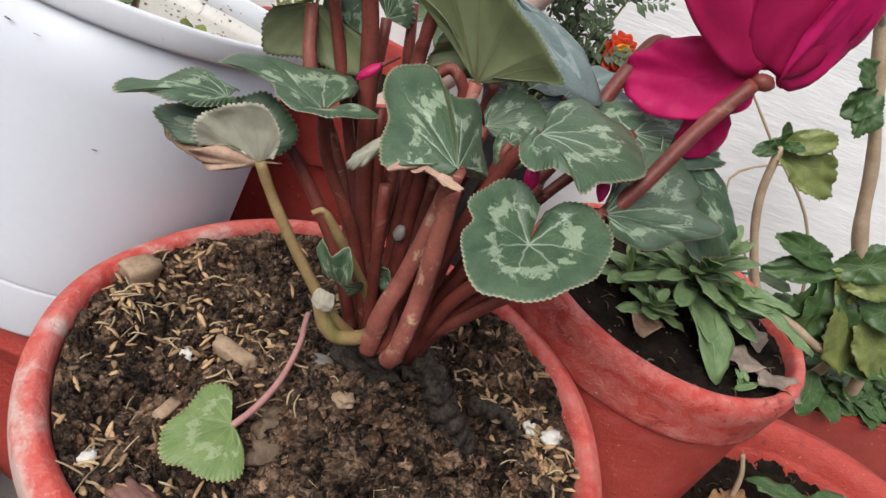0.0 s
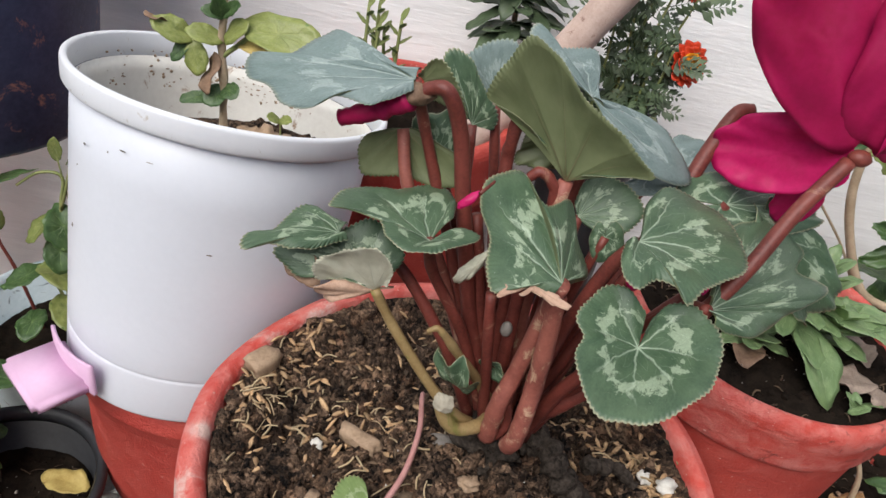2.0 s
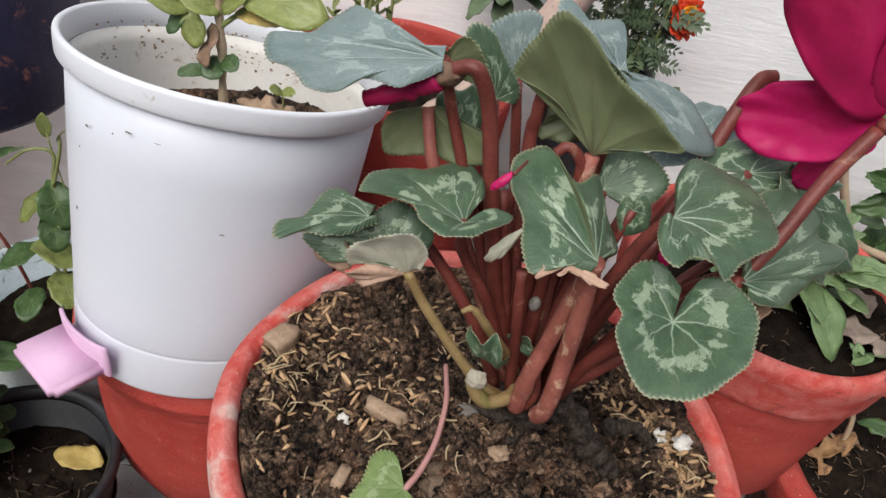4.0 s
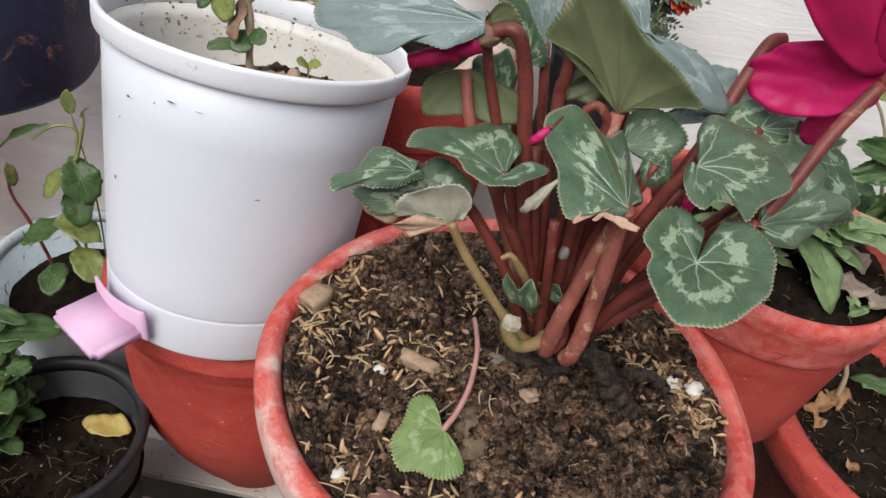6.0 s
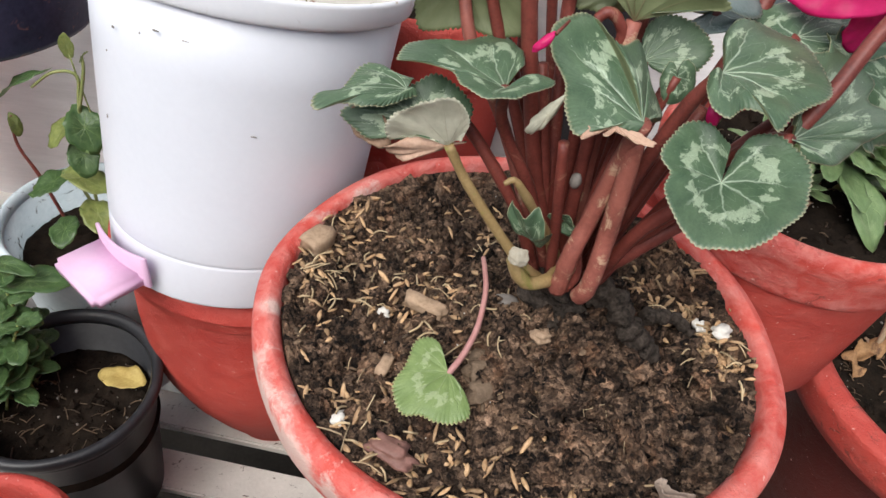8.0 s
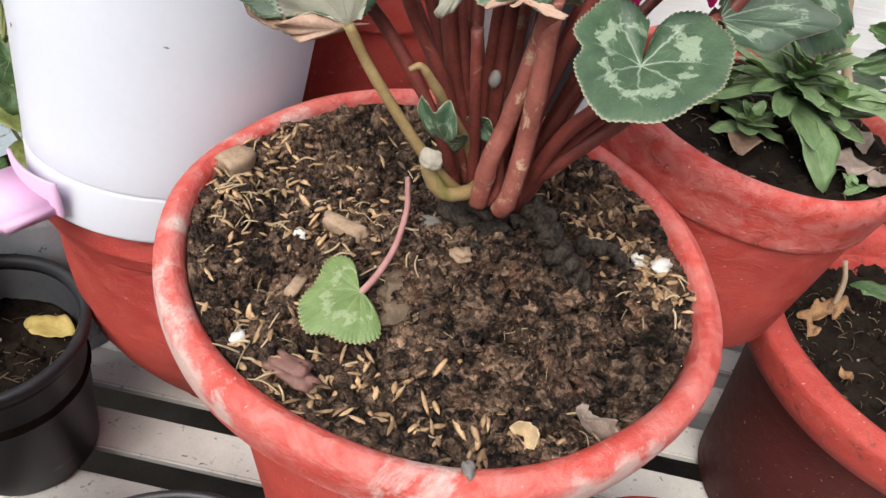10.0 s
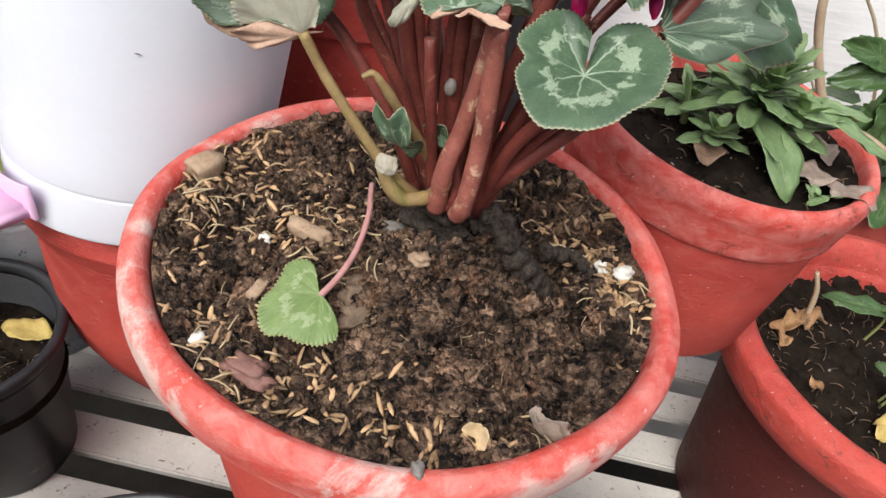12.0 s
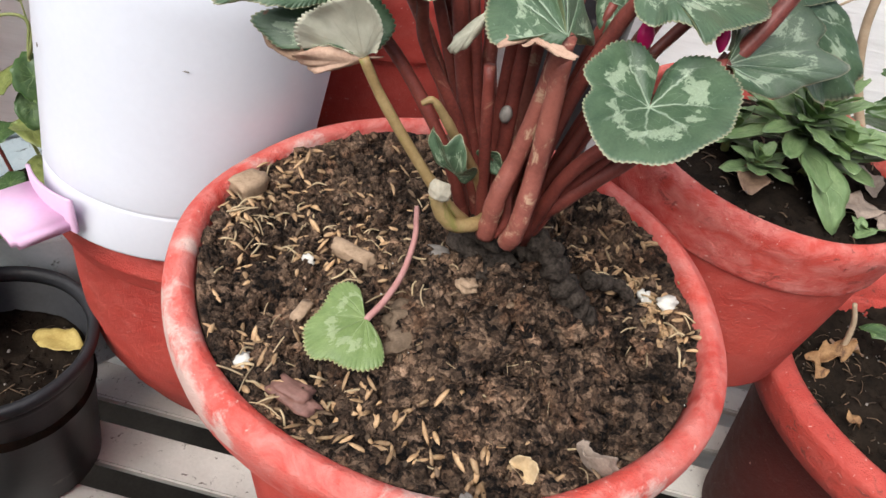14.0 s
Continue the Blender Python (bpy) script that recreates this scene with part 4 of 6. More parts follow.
# small round leaf
lobed_leaf((0.0298, 0.0086, 0.4340), [(0.0271, 0.0142, 0.4384), (0.0306, 0.0215, 0.4469), (0.0387, 0.0233, 0.4515), (0.0502, 0.0189, 0.4513), (0.0594, 0.0098, 0.4456), (0.0580, 0.0041, 0.4395), (0.0509, 0.0007, 0.4337), (0.0414, 0.0016, 0.4311), (0.0330, 0.0055, 0.4320)], seed=5, dome=0.08,
           stalk=from_crown(0.006, 0.012, (0.026, 0.002, 0.39)))
cyc_leaf((0.0399, -0.0120, 0.4377), (0.0420, -0.0160, 0.4264), (0.0495, -0.0120, 0.4362), (0.0337, -0.0120, 0.4321), cup=-0.08, seed=6, stalk=from_crown(0.012, 0.004, (0.032, -0.014, 0.39)), r=0.0026)
# spread leaf with a fan of veins
lobed_leaf((-0.0405, -0.0415, 0.4370), [(-0.0272, -0.0308, 0.4397), (-0.0194, -0.0328, 0.4397), (-0.0208, -0.0395, 0.4399), (-0.0285, -0.0469, 0.4401), (-0.0391, -0.0549, 0.4404), (-0.0500, -0.0568, 0.4404), (-0.0573, -0.0497, 0.4402), (-0.0643, -0.0351, 0.4399), (-0.0748, -0.0322, 0.4398), (-0.0866, -0.0312, 0.4398), (-0.0829, -0.0169, 0.4394), (-0.0667, -0.0090, 0.4391), (-0.0523, -0.0006, 0.4389), (-0.0412, 0.0087, 0.4386), (-0.0318, -0.0029, 0.4389), (-0.0319, -0.0247, 0.4395)], seed=7, dome=0.06, crinkle=0.07,
           stalk=from_crown(-0.010, 0.004, (-0.014, -0.022, 0.37), (-0.036, -0.026, 0.410)))
# curled leaf at the far side, with a dark one and a withered underside below it
lobed_leaf((-0.0813, -0.0289, 0.4240), [(-0.0764, -0.0308, 0.4235), (-0.0882, -0.0408, 0.4227), (-0.0990, -0.0456, 0.4225), (-0.1075, -0.0452, 0.4230), (-0.1172, -0.0517, 0.4226), (-0.1192, -0.0427, 0.4240), (-0.1094, -0.0354, 0.4245), (-0.1034, -0.0202, 0.4263), (-0.0972, -0.0146, 0.4268), (-0.0862, -0.0193, 0.4256), (-0.0784, -0.0218, 0.4249)], seed=8, dome=0.16, crinkle=0.08)
lobed_leaf((-0.0678, -0.0306, 0.4069), [(-0.0562, -0.0304, 0.4058), (-0.0503, -0.0230, 0.4146), (-0.0601, -0.0173, 0.4229), (-0.0702, -0.0159, 0.4258), (-0.0849, -0.0223, 0.4194), (-0.1090, -0.0311, 0.4112), (-0.1020, -0.0356, 0.4046), (-0.0963, -0.0373, 0.4019), (-0.0874, -0.0361, 0.4023), (-0.0702, -0.0350, 0.4016)], seed=9, dome=0.05)
lobed_leaf((-0.0605, -0.0442, 0.4082), [(-0.0551, -0.0456, 0.4117), (-0.0538, -0.0506, 0.4254), (-0.0606, -0.0544, 0.4367), (-0.0734, -0.0527, 0.4332), (-0.0876, -0.0472, 0.4192), (-0.0861, -0.0427, 0.4064), (-0.0754, -0.0448, 0.4114), (-0.0650, -0.0445, 0.4095)], under=M_UNDER_PALE, up=False, seed=10, dome=0.12, crinkle=0.10, tooth=0.02, veins=0, label="withered leaf turned up to show its pale underside",
                    stalk=[(0.000, -0.036, 0.324), (-0.014, -0.047, 0.343), (-0.030, -0.049, 0.364), (-0.050, -0.045, 0.390)], stalk_mat=M_STEM_TAN, r=0.0029)
cyc_leaf((-0.0950, -0.0300, 0.4060), (-0.0957, -0.0340, 0.3975), (-0.1060, -0.0290, 0.4080), (-0.0855, -0.0360, 0.4030), mat=M_DRY, under=M_DRY, cup=0.2, wave=0.15, seed=11, steps=60, rings=6)
cyc_leaf((-0.0642, -0.0440, 0.4062), (-0.0835, -0.0480, 0.4004), (-0.0824, -0.0480, 0.4090), (-0.0698, -0.0450, 0.4009), mat=M_CRISP, under=M_CRISP, cup=-0.15, wave=0.12, seed=28, steps=60, rings=6)
# large grey-green leaf over the bin
lobed_leaf((-0.0592, -0.0030, 0.4915), [(-0.0589, -0.0089, 0.4897), (-0.0695, -0.0140, 0.4849), (-0.0778, -0.0167, 0.4816), (-0.0906, -0.0103, 0.4801), (-0.1010, -0.0146, 0.4756), (-0.1139, -0.0105, 0.4733), (-0.1252, 0.0024, 0.4744), (-0.1347, 0.0083, 0.4737), (-0.1369, 0.0248, 0.4786), (-0.1211, 0.0215, 0.4820), (-0.1113, 0.0273, 0.4868), (-0.1003, 0.0371, 0.4932), (-0.0874, 0.0180, 0.4905), (-0.0724, 0.0067, 0.4910), (-0.0575, 0.0045, 0.4945)], mat=M_TOP_PALE, seed=12, dome=0.08, crinkle=0.05,
           stalk=from_crown(-0.008, 0.012, (-0.018, -0.004, 0.38), (-0.046, 0.006, 0.450)))
lobed_leaf((-0.0556, 0.0052, 0.4887), [(-0.0589, 0.0057, 0.4904), (-0.0526, 0.0021, 0.5006), (-0.0448, 0.0008, 0.4969), (-0.0368, 0.0012, 0.4841), (-0.0347, 0.0020, 0.4770), (-0.0447, 0.0040, 0.4800), (-0.0537, 0.0061, 0.4812)], up=False, seed=33, dome=0.10)
# tall leaf seen from below, and the grey upper face of its turned-over half
lobed_leaf((0.0180, 0.0056, 0.4535), [(0.0113, 0.0065, 0.4590), (-0.0020, 0.0076, 0.4740), (-0.0160, 0.0106, 0.4804), (-0.0269, 0.0131, 0.4845), (-0.0244, 0.0097, 0.4971), (-0.0184, 0.0051, 0.5111), (-0.0132, 0.0020, 0.5185), (-0.0035, -0.0001, 0.5140), (0.0059, -0.0011, 0.5047), (0.0167, -0.0024, 0.4954), (0.0349, -0.0058, 0.4845), (0.0524, -0.0083, 0.4706), (0.0396, -0.0033, 0.4650), (0.0243, 0.0025, 0.4595)], up=False, seed=13, dome=0.10, crinkle=0.05, r=0.0046,
           stalk=from_crown(0.004, 0.008, (0.014, -0.004, 0.39)), stalk_mat=M_STEM_LIGHT)
lobed_leaf((0.0193, 0.0145, 0.4929), [(0.0010, 0.0110, 0.5006), (-0.0138, 0.0149, 0.5120), (-0.0102, 0.0247, 0.5177), (-0.0006, 0.0226, 0.5105), (0.0194, 0.0336, 0.5078), (0.0239, 0.0157, 0.4913), (0.0355, 0.0175, 0.4861), (0.0550, 0.0276, 0.4829), (0.0734, 0.0222, 0.4682), (0.0769, 0.0140, 0.4598), (0.0574, 0.0055, 0.4642), (0.0280, 0.0071, 0.4822)], mat=M_TOP_PALE, seed=14, dome=0.05, crinkle=0.05)
cyc_leaf((0.030, 0.030, 0.470), (0.010, 0.026, 0.448), (0.052, 0.040, 0.460), (-0.002, 0.030, 0.464), up=False, cup=-0.05, seed=15, stalk=from_crown(0.006, 0.014, (0.026, 0.016, 0.40)))
# underside leaf below the grey one
lobed_leaf((-0.0621, 0.0109, 0.4618), [(-0.0715, 0.0127, 0.4584), (-0.0802, 0.0140, 0.4525), (-0.0818, 0.0134, 0.4413), (-0.0767, 0.0116, 0.4333), (-0.0588, 0.0082, 0.4386), (-0.0423, 0.0046, 0.4382), (-0.0285, 0.0021, 0.4428), (-0.0303, 0.0035, 0.4548), (-0.0423, 0.0064, 0.4592), (-0.0549, 0.0095, 0.4634)], up=False, seed=16, dome=0.12,
           stalk=from_crown(-0.012, 0.006, (-0.030, 0.002, 0.39), (-0.054, 0.000, 0.435)), r=0.0036, stalk_mat=M_STEM_LIGHT)
# upright leaves at the back
lobed_leaf((-0.0299, 0.0314, 0.4612), [(-0.0369, 0.0310, 0.4692), (-0.0461, 0.0313, 0.4824), (-0.0493, 0.0329, 0.4919), (-0.0451, 0.0358, 0.4957), (-0.0359, 0.0380, 0.4910), (-0.0297, 0.0378, 0.4820), (-0.0180, 0.0376, 0.4660), (-0.0190, 0.0349, 0.4587)], seed=17, dome=0.08, stalk=from_crown(-0.006, 0.018, (-0.022, 0.022, 0.40)))
lobed_leaf((-0.0198, 0.0419, 0.4697), [(-0.0328, 0.0459, 0.4784), (-0.0387, 0.0487, 0.4888), (-0.0255, 0.0479, 0.5000), (-0.0145, 0.0457, 0.5002), (-0.0152, 0.0440, 0.4882), (-0.0178, 0.0420, 0.4730)], mat=M_TOP_PALE, seed=18, dome=0.08, stalk=from_crown(0.0, 0.02, (-0.006, 0.028, 0.40)))
cyc_leaf((-0.0448, 0.0160, 0.4502), (-0.0485, 0.0220, 0.4666), (-0.0578, 0.0180, 0.4571), (-0.0357, 0.0180, 0.4635), cup=0.05, wave=0.05, seed=19, stalk=from_crown(-0.004, 0.012, (-0.018, 0.006, 0.39)))
# leaves beyond the heart leaf
lobed_leaf((0.0783, -0.0550, 0.4377), [(0.0812, -0.0593, 0.4344), (0.0894, -0.0593, 0.4306), (0.1042, -0.0533, 0.4266), (0.1219, -0.0353, 0.4268), (0.1487, -0.0126, 0.4249), (0.1564, -0.0013, 0.4266), (0.1393, -0.0023, 0.4340), (0.1435, 0.0103, 0.4378), (0.1276, 0.0160, 0.4477), (0.0988, -0.0034, 0.4520), (0.0859, -0.0255, 0.4478), (0.0796, -0.0469, 0.4408)], mat=M_TOP, seed=20, dome=0.06,
           stalk=from_crown(0.018, 0.002, (0.055, -0.026, 0.38), (0.074, -0.040, 0.425)))
cyc_leaf((0.100, 0.016, 0.452), (0.150, 0.030, 0.452), (0.120, 0.040, 0.462), (0.120, 0.006, 0.446), cup=0.05, wave=0.06, seed=21, stalk=from_crown(0.016, 0.008, (0.060, -0.004, 0.40)))
cyc_leaf((0.132, 0.010, 0.442), (0.160, 0.000, 0.410), (0.166, 0.016, 0.432), (0.134, -0.010, 0.424), cup=-0.06, wave=0.05, seed=22, stalk=from_crown(0.018, 0.008, (0.078, -0.006, 0.39)))
cyc_leaf((0.066, 0.034, 0.452), (0.096, 0.044, 0.462), (0.074, 0.056, 0.462), (0.082, 0.022, 0.452), mat=M_TOP_PALE, cup=0.04, wave=0.05, seed=23, stalk=from_crown(0.012, 0.014, (0.042, 0.010, 0.40)))
# tiny leaf and withered scraps at the crown
cyc_leaf((0.004, -0.030, 0.362), (0.014, -0.036, 0.360), (0.006, -0.034, 0.368), (0.008, -0.030, 0.356), cup=0.3, wave=0.2, seed=24, steps=40, rings=5, stalk=from_crown(0.002, 0.0, (0.006, -0.02, 0.35)), r=0.0012)
cyc_leaf((-0.014, -0.050, 0.364), (-0.022, -0.056, 0.380), (-0.028, -0.050, 0.372), (-0.010, -0.056, 0.370), cup=-0.3, wave=0.25, waves=4, seed=25, steps=48, rings=6, label="shrivelled dark leaf at the crown")
part("withered_scrap", leaf_mesh((-0.0195, -0.0575, 0.3565), (-0.0142, -0.0555, 0.3555), (-0.0192, -0.0545, 0.3605), (-0.0198, -0.0585, 0.3530), back=(-0.0250, -0.0555, 0.3580), shape=[(0, 1.0), (40, 1.15), (50, 1.15), (90, 0.95), (130, 1.1), (140, 1.1), (180, 0.95)], teeth=9, tooth=0.06, cup=-0.05, wave=0.08, waves=2, thick=0.0008, seed=26, steps=80, rings=8, crinkle=0.18), [M_SCRAP, M_SCRAP], plant, "papery white withered scrap")
cyc_leaf((-0.0185, -0.0345, 0.4235), (-0.0256, -0.0357, 0.4130), (-0.0228, -0.0345, 0.4225), (-0.0175, -0.0350, 0.4185), shape=OVAL, mat=M_UNDER_PALE, under=M_UNDER_PALE, cup=-0.3, wave=0.1, seed=27, steps=40, rings=5, label="shrivelled pale bud leaf")
# stalks whose leaves are hidden or gone
for i, (pts, r, mt) in enumerate([
    ([(0.0180, -0.0500, 0.3285), (0.0196, -0.0525, 0.336), (0.0206, -0.0520, 0.3486), (0.0215, -0.0480, 0.372), (0.020, -0.0485, 0.400), (0.018, -0.049, 0.426)], 0.0050, M_STEM_LIGHT),
    ([(0.002, -0.016, 0.320), (-0.004, -0.004, 0.38), (-0.0096, 0.020, 0.4448), (-0.0099, 0.020, 0.4626), (-0.0092, 0.022, 0.4800)], 0.0038, M_STEM),
    ([(0.004, -0.014, 0.320), (-0.006, -0.010, 0.37), (-0.020, 0.000, 0.43)], 0.0036, M_STEM),
    ([(0.010, -0.012, 0.320), (0.004, -0.010, 0.38), (0.002, -0.006, 0.436)], 0.0036, M_STEM),
    ([(0.012, -0.020, 0.320), (0.008, -0.020, 0.38), (0.006, -0.018, 0.432)], 0.0038, M_STEM),
    ([(0.018, -0.018, 0.320), (0.020, -0.020, 0.38), (0.026, -0.016, 0.43)], 0.0036, M_STEM),
    ([(0.026, -0.030, 0.322), (0.045, -0.034, 0.352), (0.070, -0.034, 0.385), (0.092, -0.026, 0.43)], 0.0044, M_STEM),
    ([(0.028, -0.026, 0.320), (0.050, -0.026, 0.350), (0.082, -0.018, 0.390), (0.112, -0.006, 0.43)], 0.0038, M_STEM),
    ([(0.026, -0.020, 0.320), (0.040, -0.016, 0.36), (0.062, -0.004, 0.42)], 0.0036, M_STEM),
    ([(-0.002, -0.026, 0.320), (-0.020, -0.024, 0.360), (-0.046, -0.016, 0.395), (-0.068, -0.012, 0.415)], 0.0034, M_STEM),
    ([(0.012, -0.014, 0.320), (0.016, 0.000, 0.38), (0.0149, 0.004, 0.4396), (0.0113, 0.004, 0.4523), (0.0050, 0.004, 0.4566), (0.0004, 0.004, 0.4527)], 0.0030, M_STEM),
    ([(0.006, -0.030, 0.322), (0.000, -0.034, 0.36), (-0.008, -0.034, 0.41)], 0.0032, M_STEM),
    ([(-0.0200, -0.0490, 0.3490), (-0.0160, -0.0500, 0.3400), (-0.0091, -0.0490, 0.3330), (0.0017, -0.0430, 0.3310), (0.008, -0.034, 0.330)], 0.0040, M_STEM_TAN),
    ([(0.012, -0.043, 0.326), (0.016, -0.042, 0.336), (0.013, -0.038, 0.352)], 0.0028, M_STEM),
    ([(0.014, -0.030, 0.320), (0.018, -0.028, 0.37), (0.024, -0.026, 0.415)], 0.0034, M_STEM),
]):
    petiole(plant, pts, r, r * 0.85, mt, 50 + i)
part("stalk", tube([(0.007, -0.026, 0.332), (-0.002, -0.033, 0.352), (-0.016, -0.045, 0.378), (-0.026, -0.051, 0.395), (-0.030, -0.052, 0.399), (-0.034, -0.053, 0.397)], 0.0032, 0.0011, 10, 7, knobs=0.25, seed=4), M_STEM_TAN, plant, "withered tan stalk with a shrivelled hooked end")
part("tuber", blob(0.016, (0.014, -0.026, 0.306), (1.1, 1.0, 0.8), 1.3, 4, 4), M_ROOT, plant, "dark corky tuber at soil level")

# flowers
def petal(parent, J, T, L, R, mat, seed, **kw):
    kw.setdefault("cup", 0.05)
    mid = Vector(J).lerp(Vector(T), 0.5)
    return part("petal", leaf_mesh(mid, T, L, R, shape=[(0, 1.0), (25, 0.96), (50, 0.90), (90, 0.82), (130, 0.82), (155, 0.84), (180, 0.80)], teeth=7, tooth=0.010, thick=0.0009, seed=seed, steps=64, rings=10, back=J, **kw), [mat, mat], parent)


flower = part("flower", tube([CROWN + Vector((0.014, -0.004, -0.004)), (0.040, -0.042, 0.372), (0.070, -0.050, 0.415), (0.092, -0.040, 0.446), (0.110, -0.024, 0.474), (0.126, -0.014, 0.497)], 0.0036, 0.0033, 12, 8), M_STEM, plant, "large magenta flower with upswept petals on a thick stalk")
F0 = (0.130, -0.013, 0.499)
part("calyx", blob(0.0042, F0, (1.2, 1, 0.9), 0.1, 3), M_STEM, flower)
petal(flower, (0.127, -0.013, 0.500), (0.076, 0.006, 0.578), (0.080, 0.004, 0.526), (0.116, 0.002, 0.560), M_PETAL_D, 30, cup=-0.10, wave=0.03, waves=2)
petal(flower, (0.130, -0.014, 0.500), (0.132, -0.018, 0.582), (0.110, -0.010, 0.545), (0.152, -0.020, 0.540), M_PETAL_D, 31, cup=-0.16, wave=0.02, waves=2)
petal(flower, (0.138, -0.016, 0.500), (0.150, -0.020, 0.580), (0.136, -0.024, 0.548), (0.160, -0.016, 0.530), M_PETAL, 32, cup=-0.16, wave=0.03, waves=2)
petal(flower, (0.138, -0.008, 0.500), (0.160, 0.006, 0.572), (0.142, 0.008, 0.545), (0.164, 0.000, 0.524), M_PETAL, 33, cup=-0.12, wave=0.03, waves=2)
petal(flower, (0.132, -0.006, 0.500), (0.124, 0.006, 0.584), (0.098, 0.006, 0.548), (0.156, 0.002, 0.548), M_PETAL_D, 36, cup=-0.1)
petal(flower, (0.132, -0.010, 0.498), (0.090, 0.032, 0.474), (0.106, 0.016, 0.502), (0.113, 0.004, 0.468), M_PETAL, 34, cup=-0.14, wave=0.03, waves=2, tipcurl=-0.05)
petal(flower, (0.126, 0.004, 0.480), (0.128, 0.012, 0.450), (0.138, 0.006, 0.466), (0.116, 0.010, 0.464), M_PETAL, 35, cup=-0.1)
part("stalk", tube([CROWN + Vector((0.012, 0.004, -0.004)), (0.052, 0.000, 0.390), (0.074, 0.016, 0.440), (0.086, 0.030, 0.470), (0.096, 0.040, 0.489), (0.104, 0.042, 0.492)], 0.0042, 0.0036, 12, 8), M_STEM, plant)
bud = part("flower_bud", tube([CROWN + Vector((-0.004, 0.002, -0.004)), (-0.0100, -0.0120, 0.368), (-0.0270, -0.0060, 0.4342), (-0.0355, -0.0050, 0.4713), (-0.0440, -0.0075, 0.4905), (-0.052, -0.005, 0.490), (-0.056, -0.005, 0.486)], 0.0044, 0.0030, 12, 8), M_STEM, plant, "furled magenta bud hanging from a hooked stalk")
part("calyx", blob(0.0058, (-0.058, -0.005, 0.486), (1.4, 0.8, 0.8), 0.35, 5, 3), M_DRY, bud)
part("petal", tube([(-0.060, -0.005, 0.484), (-0.070, -0.003, 0.477), (-0.080, -0.001, 0.471), (-0.090, 0.001, 0.466)], 0.0055, 0.0040, 12, 6, knobs=0.4, seed=2), M_PETAL_D, bud)
for i, (a, b, r) in enumerate((((-0.0237, -0.0340, 0.4603), (-0.0308, -0.0360, 0.4515), 0.0026), ((0.078, -0.038, 0.451), (0.079, -0.047, 0.440), 0.0028), ((0.0480, -0.0440, 0.4450), (0.0492, -0.0470, 0.4340), 0.0034))):
    a, b = Vector(a), Vector(b)
    m_ = (a + b) / 2
    bd = part("small_bud", tube([a + (a - b) * 0.8 + Vector((0, 0.006, -0.004)), a], r * 0.25, r * 0.35, 8, 4), M_STEM, plant, "small pink furled bud")
    part("petal", leaf_mesh(m_, b, m_ + Vector((r, r * 0.4, 0)), m_ - Vector((r, r * 0.4, 0)), shape=[(0, 1.0), (45, 0.85), (90, 0.9), (135, 0.85), (180, 0.85)], back=a, teeth=3, cup=-0.5, thick=r * 0.8, seed=i, steps=32, rings=6), [M_PETAL, M_PETAL], bd)

# the seedling leaf lying on the soil
seedling = thing("seedling_leaf", "pale green young leaf on a pink stalk lying on soil", "leaf", (-0.043, -0.069, 0.270))
sl = blade((-0.0439, -0.0728, 0.2831), [(-0.0379, -0.0779, 0.2822), (-0.0328, -0.0874, 0.2803), (-0.0322, -0.0966, 0.2784), (-0.0409, -0.1005, 0.2772), (-0.0491, -0.0997, 0.2771), (-0.0578, -0.0970, 0.2774), (-0.0665, -0.0968, 0.2771), (-0.0726, -0.0837, 0.2798), (-0.0663, -0.0683, 0.2833), (-0.0628, -0.0570, 0.2859), (-0.0562, -0.0531, 0.2870), (-0.0496, -0.0560, 0.2866), (-0.0467, -0.0659, 0.2845)][::-1], dome=0.07, seed=60, crinkle=0.06, tooth=0.028)
part("blade", sl, [M_TOP_YOUNG, M_UNDER], seedling)
part("stalk", tube([(-0.0439, -0.0728, 0.2820), (-0.036, -0.062, 0.287), (-0.029, -0.046, 0.293), (-0.0255, -0.026, 0.300), (-0.0262, -0.012, 0.303), (-0.0265, 0.000, 0.301), (-0.025, 0.008, 0.292)], 0.0019, 0.0013, 8, 7), M_STEM_PINK, seedling)
part("small_bud", blob(0.0038, (0.005, -0.026, 0.384), (0.8, 0.8, 1.2), 0.1, 8, 2), M_STONE, plant, "tiny pale furled bud among the stalks")

# ---- what lies on the soil ----
bpy.context.view_layer.update()


M_BARKBITS = surf("bark_bits", (0.05, 0.03, 0.018), (0.30, 0.20, 0.12), 200, 900, 0.75, 0.8, 0.0006, islands=0.7)
M_DRYGREY = surf("grey_dry_leaf", (0.13, 0.095, 0.075), (0.34, 0.27, 0.215), 90, 600, 0.75, 0.8, 0.001)


def soil_at(x, y, ob=None):
    hit, p, nrm, _ = (ob or soil).ray_cast(Vector((x, y, 1.0)), Vector((0, 0, -1)))
    return (p, nrm) if hit else (Vector((x, y, SOIL_Z)), Vector((0, 0, 1)))


def scatter(spots, rng, make, spread_tilt=0.25, lift=0.001, ob=None):
    """One mesh of many small pieces laid on the soil; make(bm) returns the piece's vertices and faces."""
    V, F = [], []
    for x, y in spots:
        p, nrm = soil_at(x, y, ob)
        v, f = make(rng)
        up = (nrm * 0.6 + Vector((rng.uniform(-1, 1), rng.uniform(-1, 1), 2.4)) * spread_tilt).normalized()
        q = up.to_track_quat("Z", "Y").to_matrix() @ Matrix.Rotation(rng.uniform(0, 6.28), 3, "Z")
        base = len(V)
        V += [tuple(p + q @ Vector(c) + Vector((0, 0, lift))) for c in v]
        F += [tuple(base + i for i in face) for face in f]
    return V, F


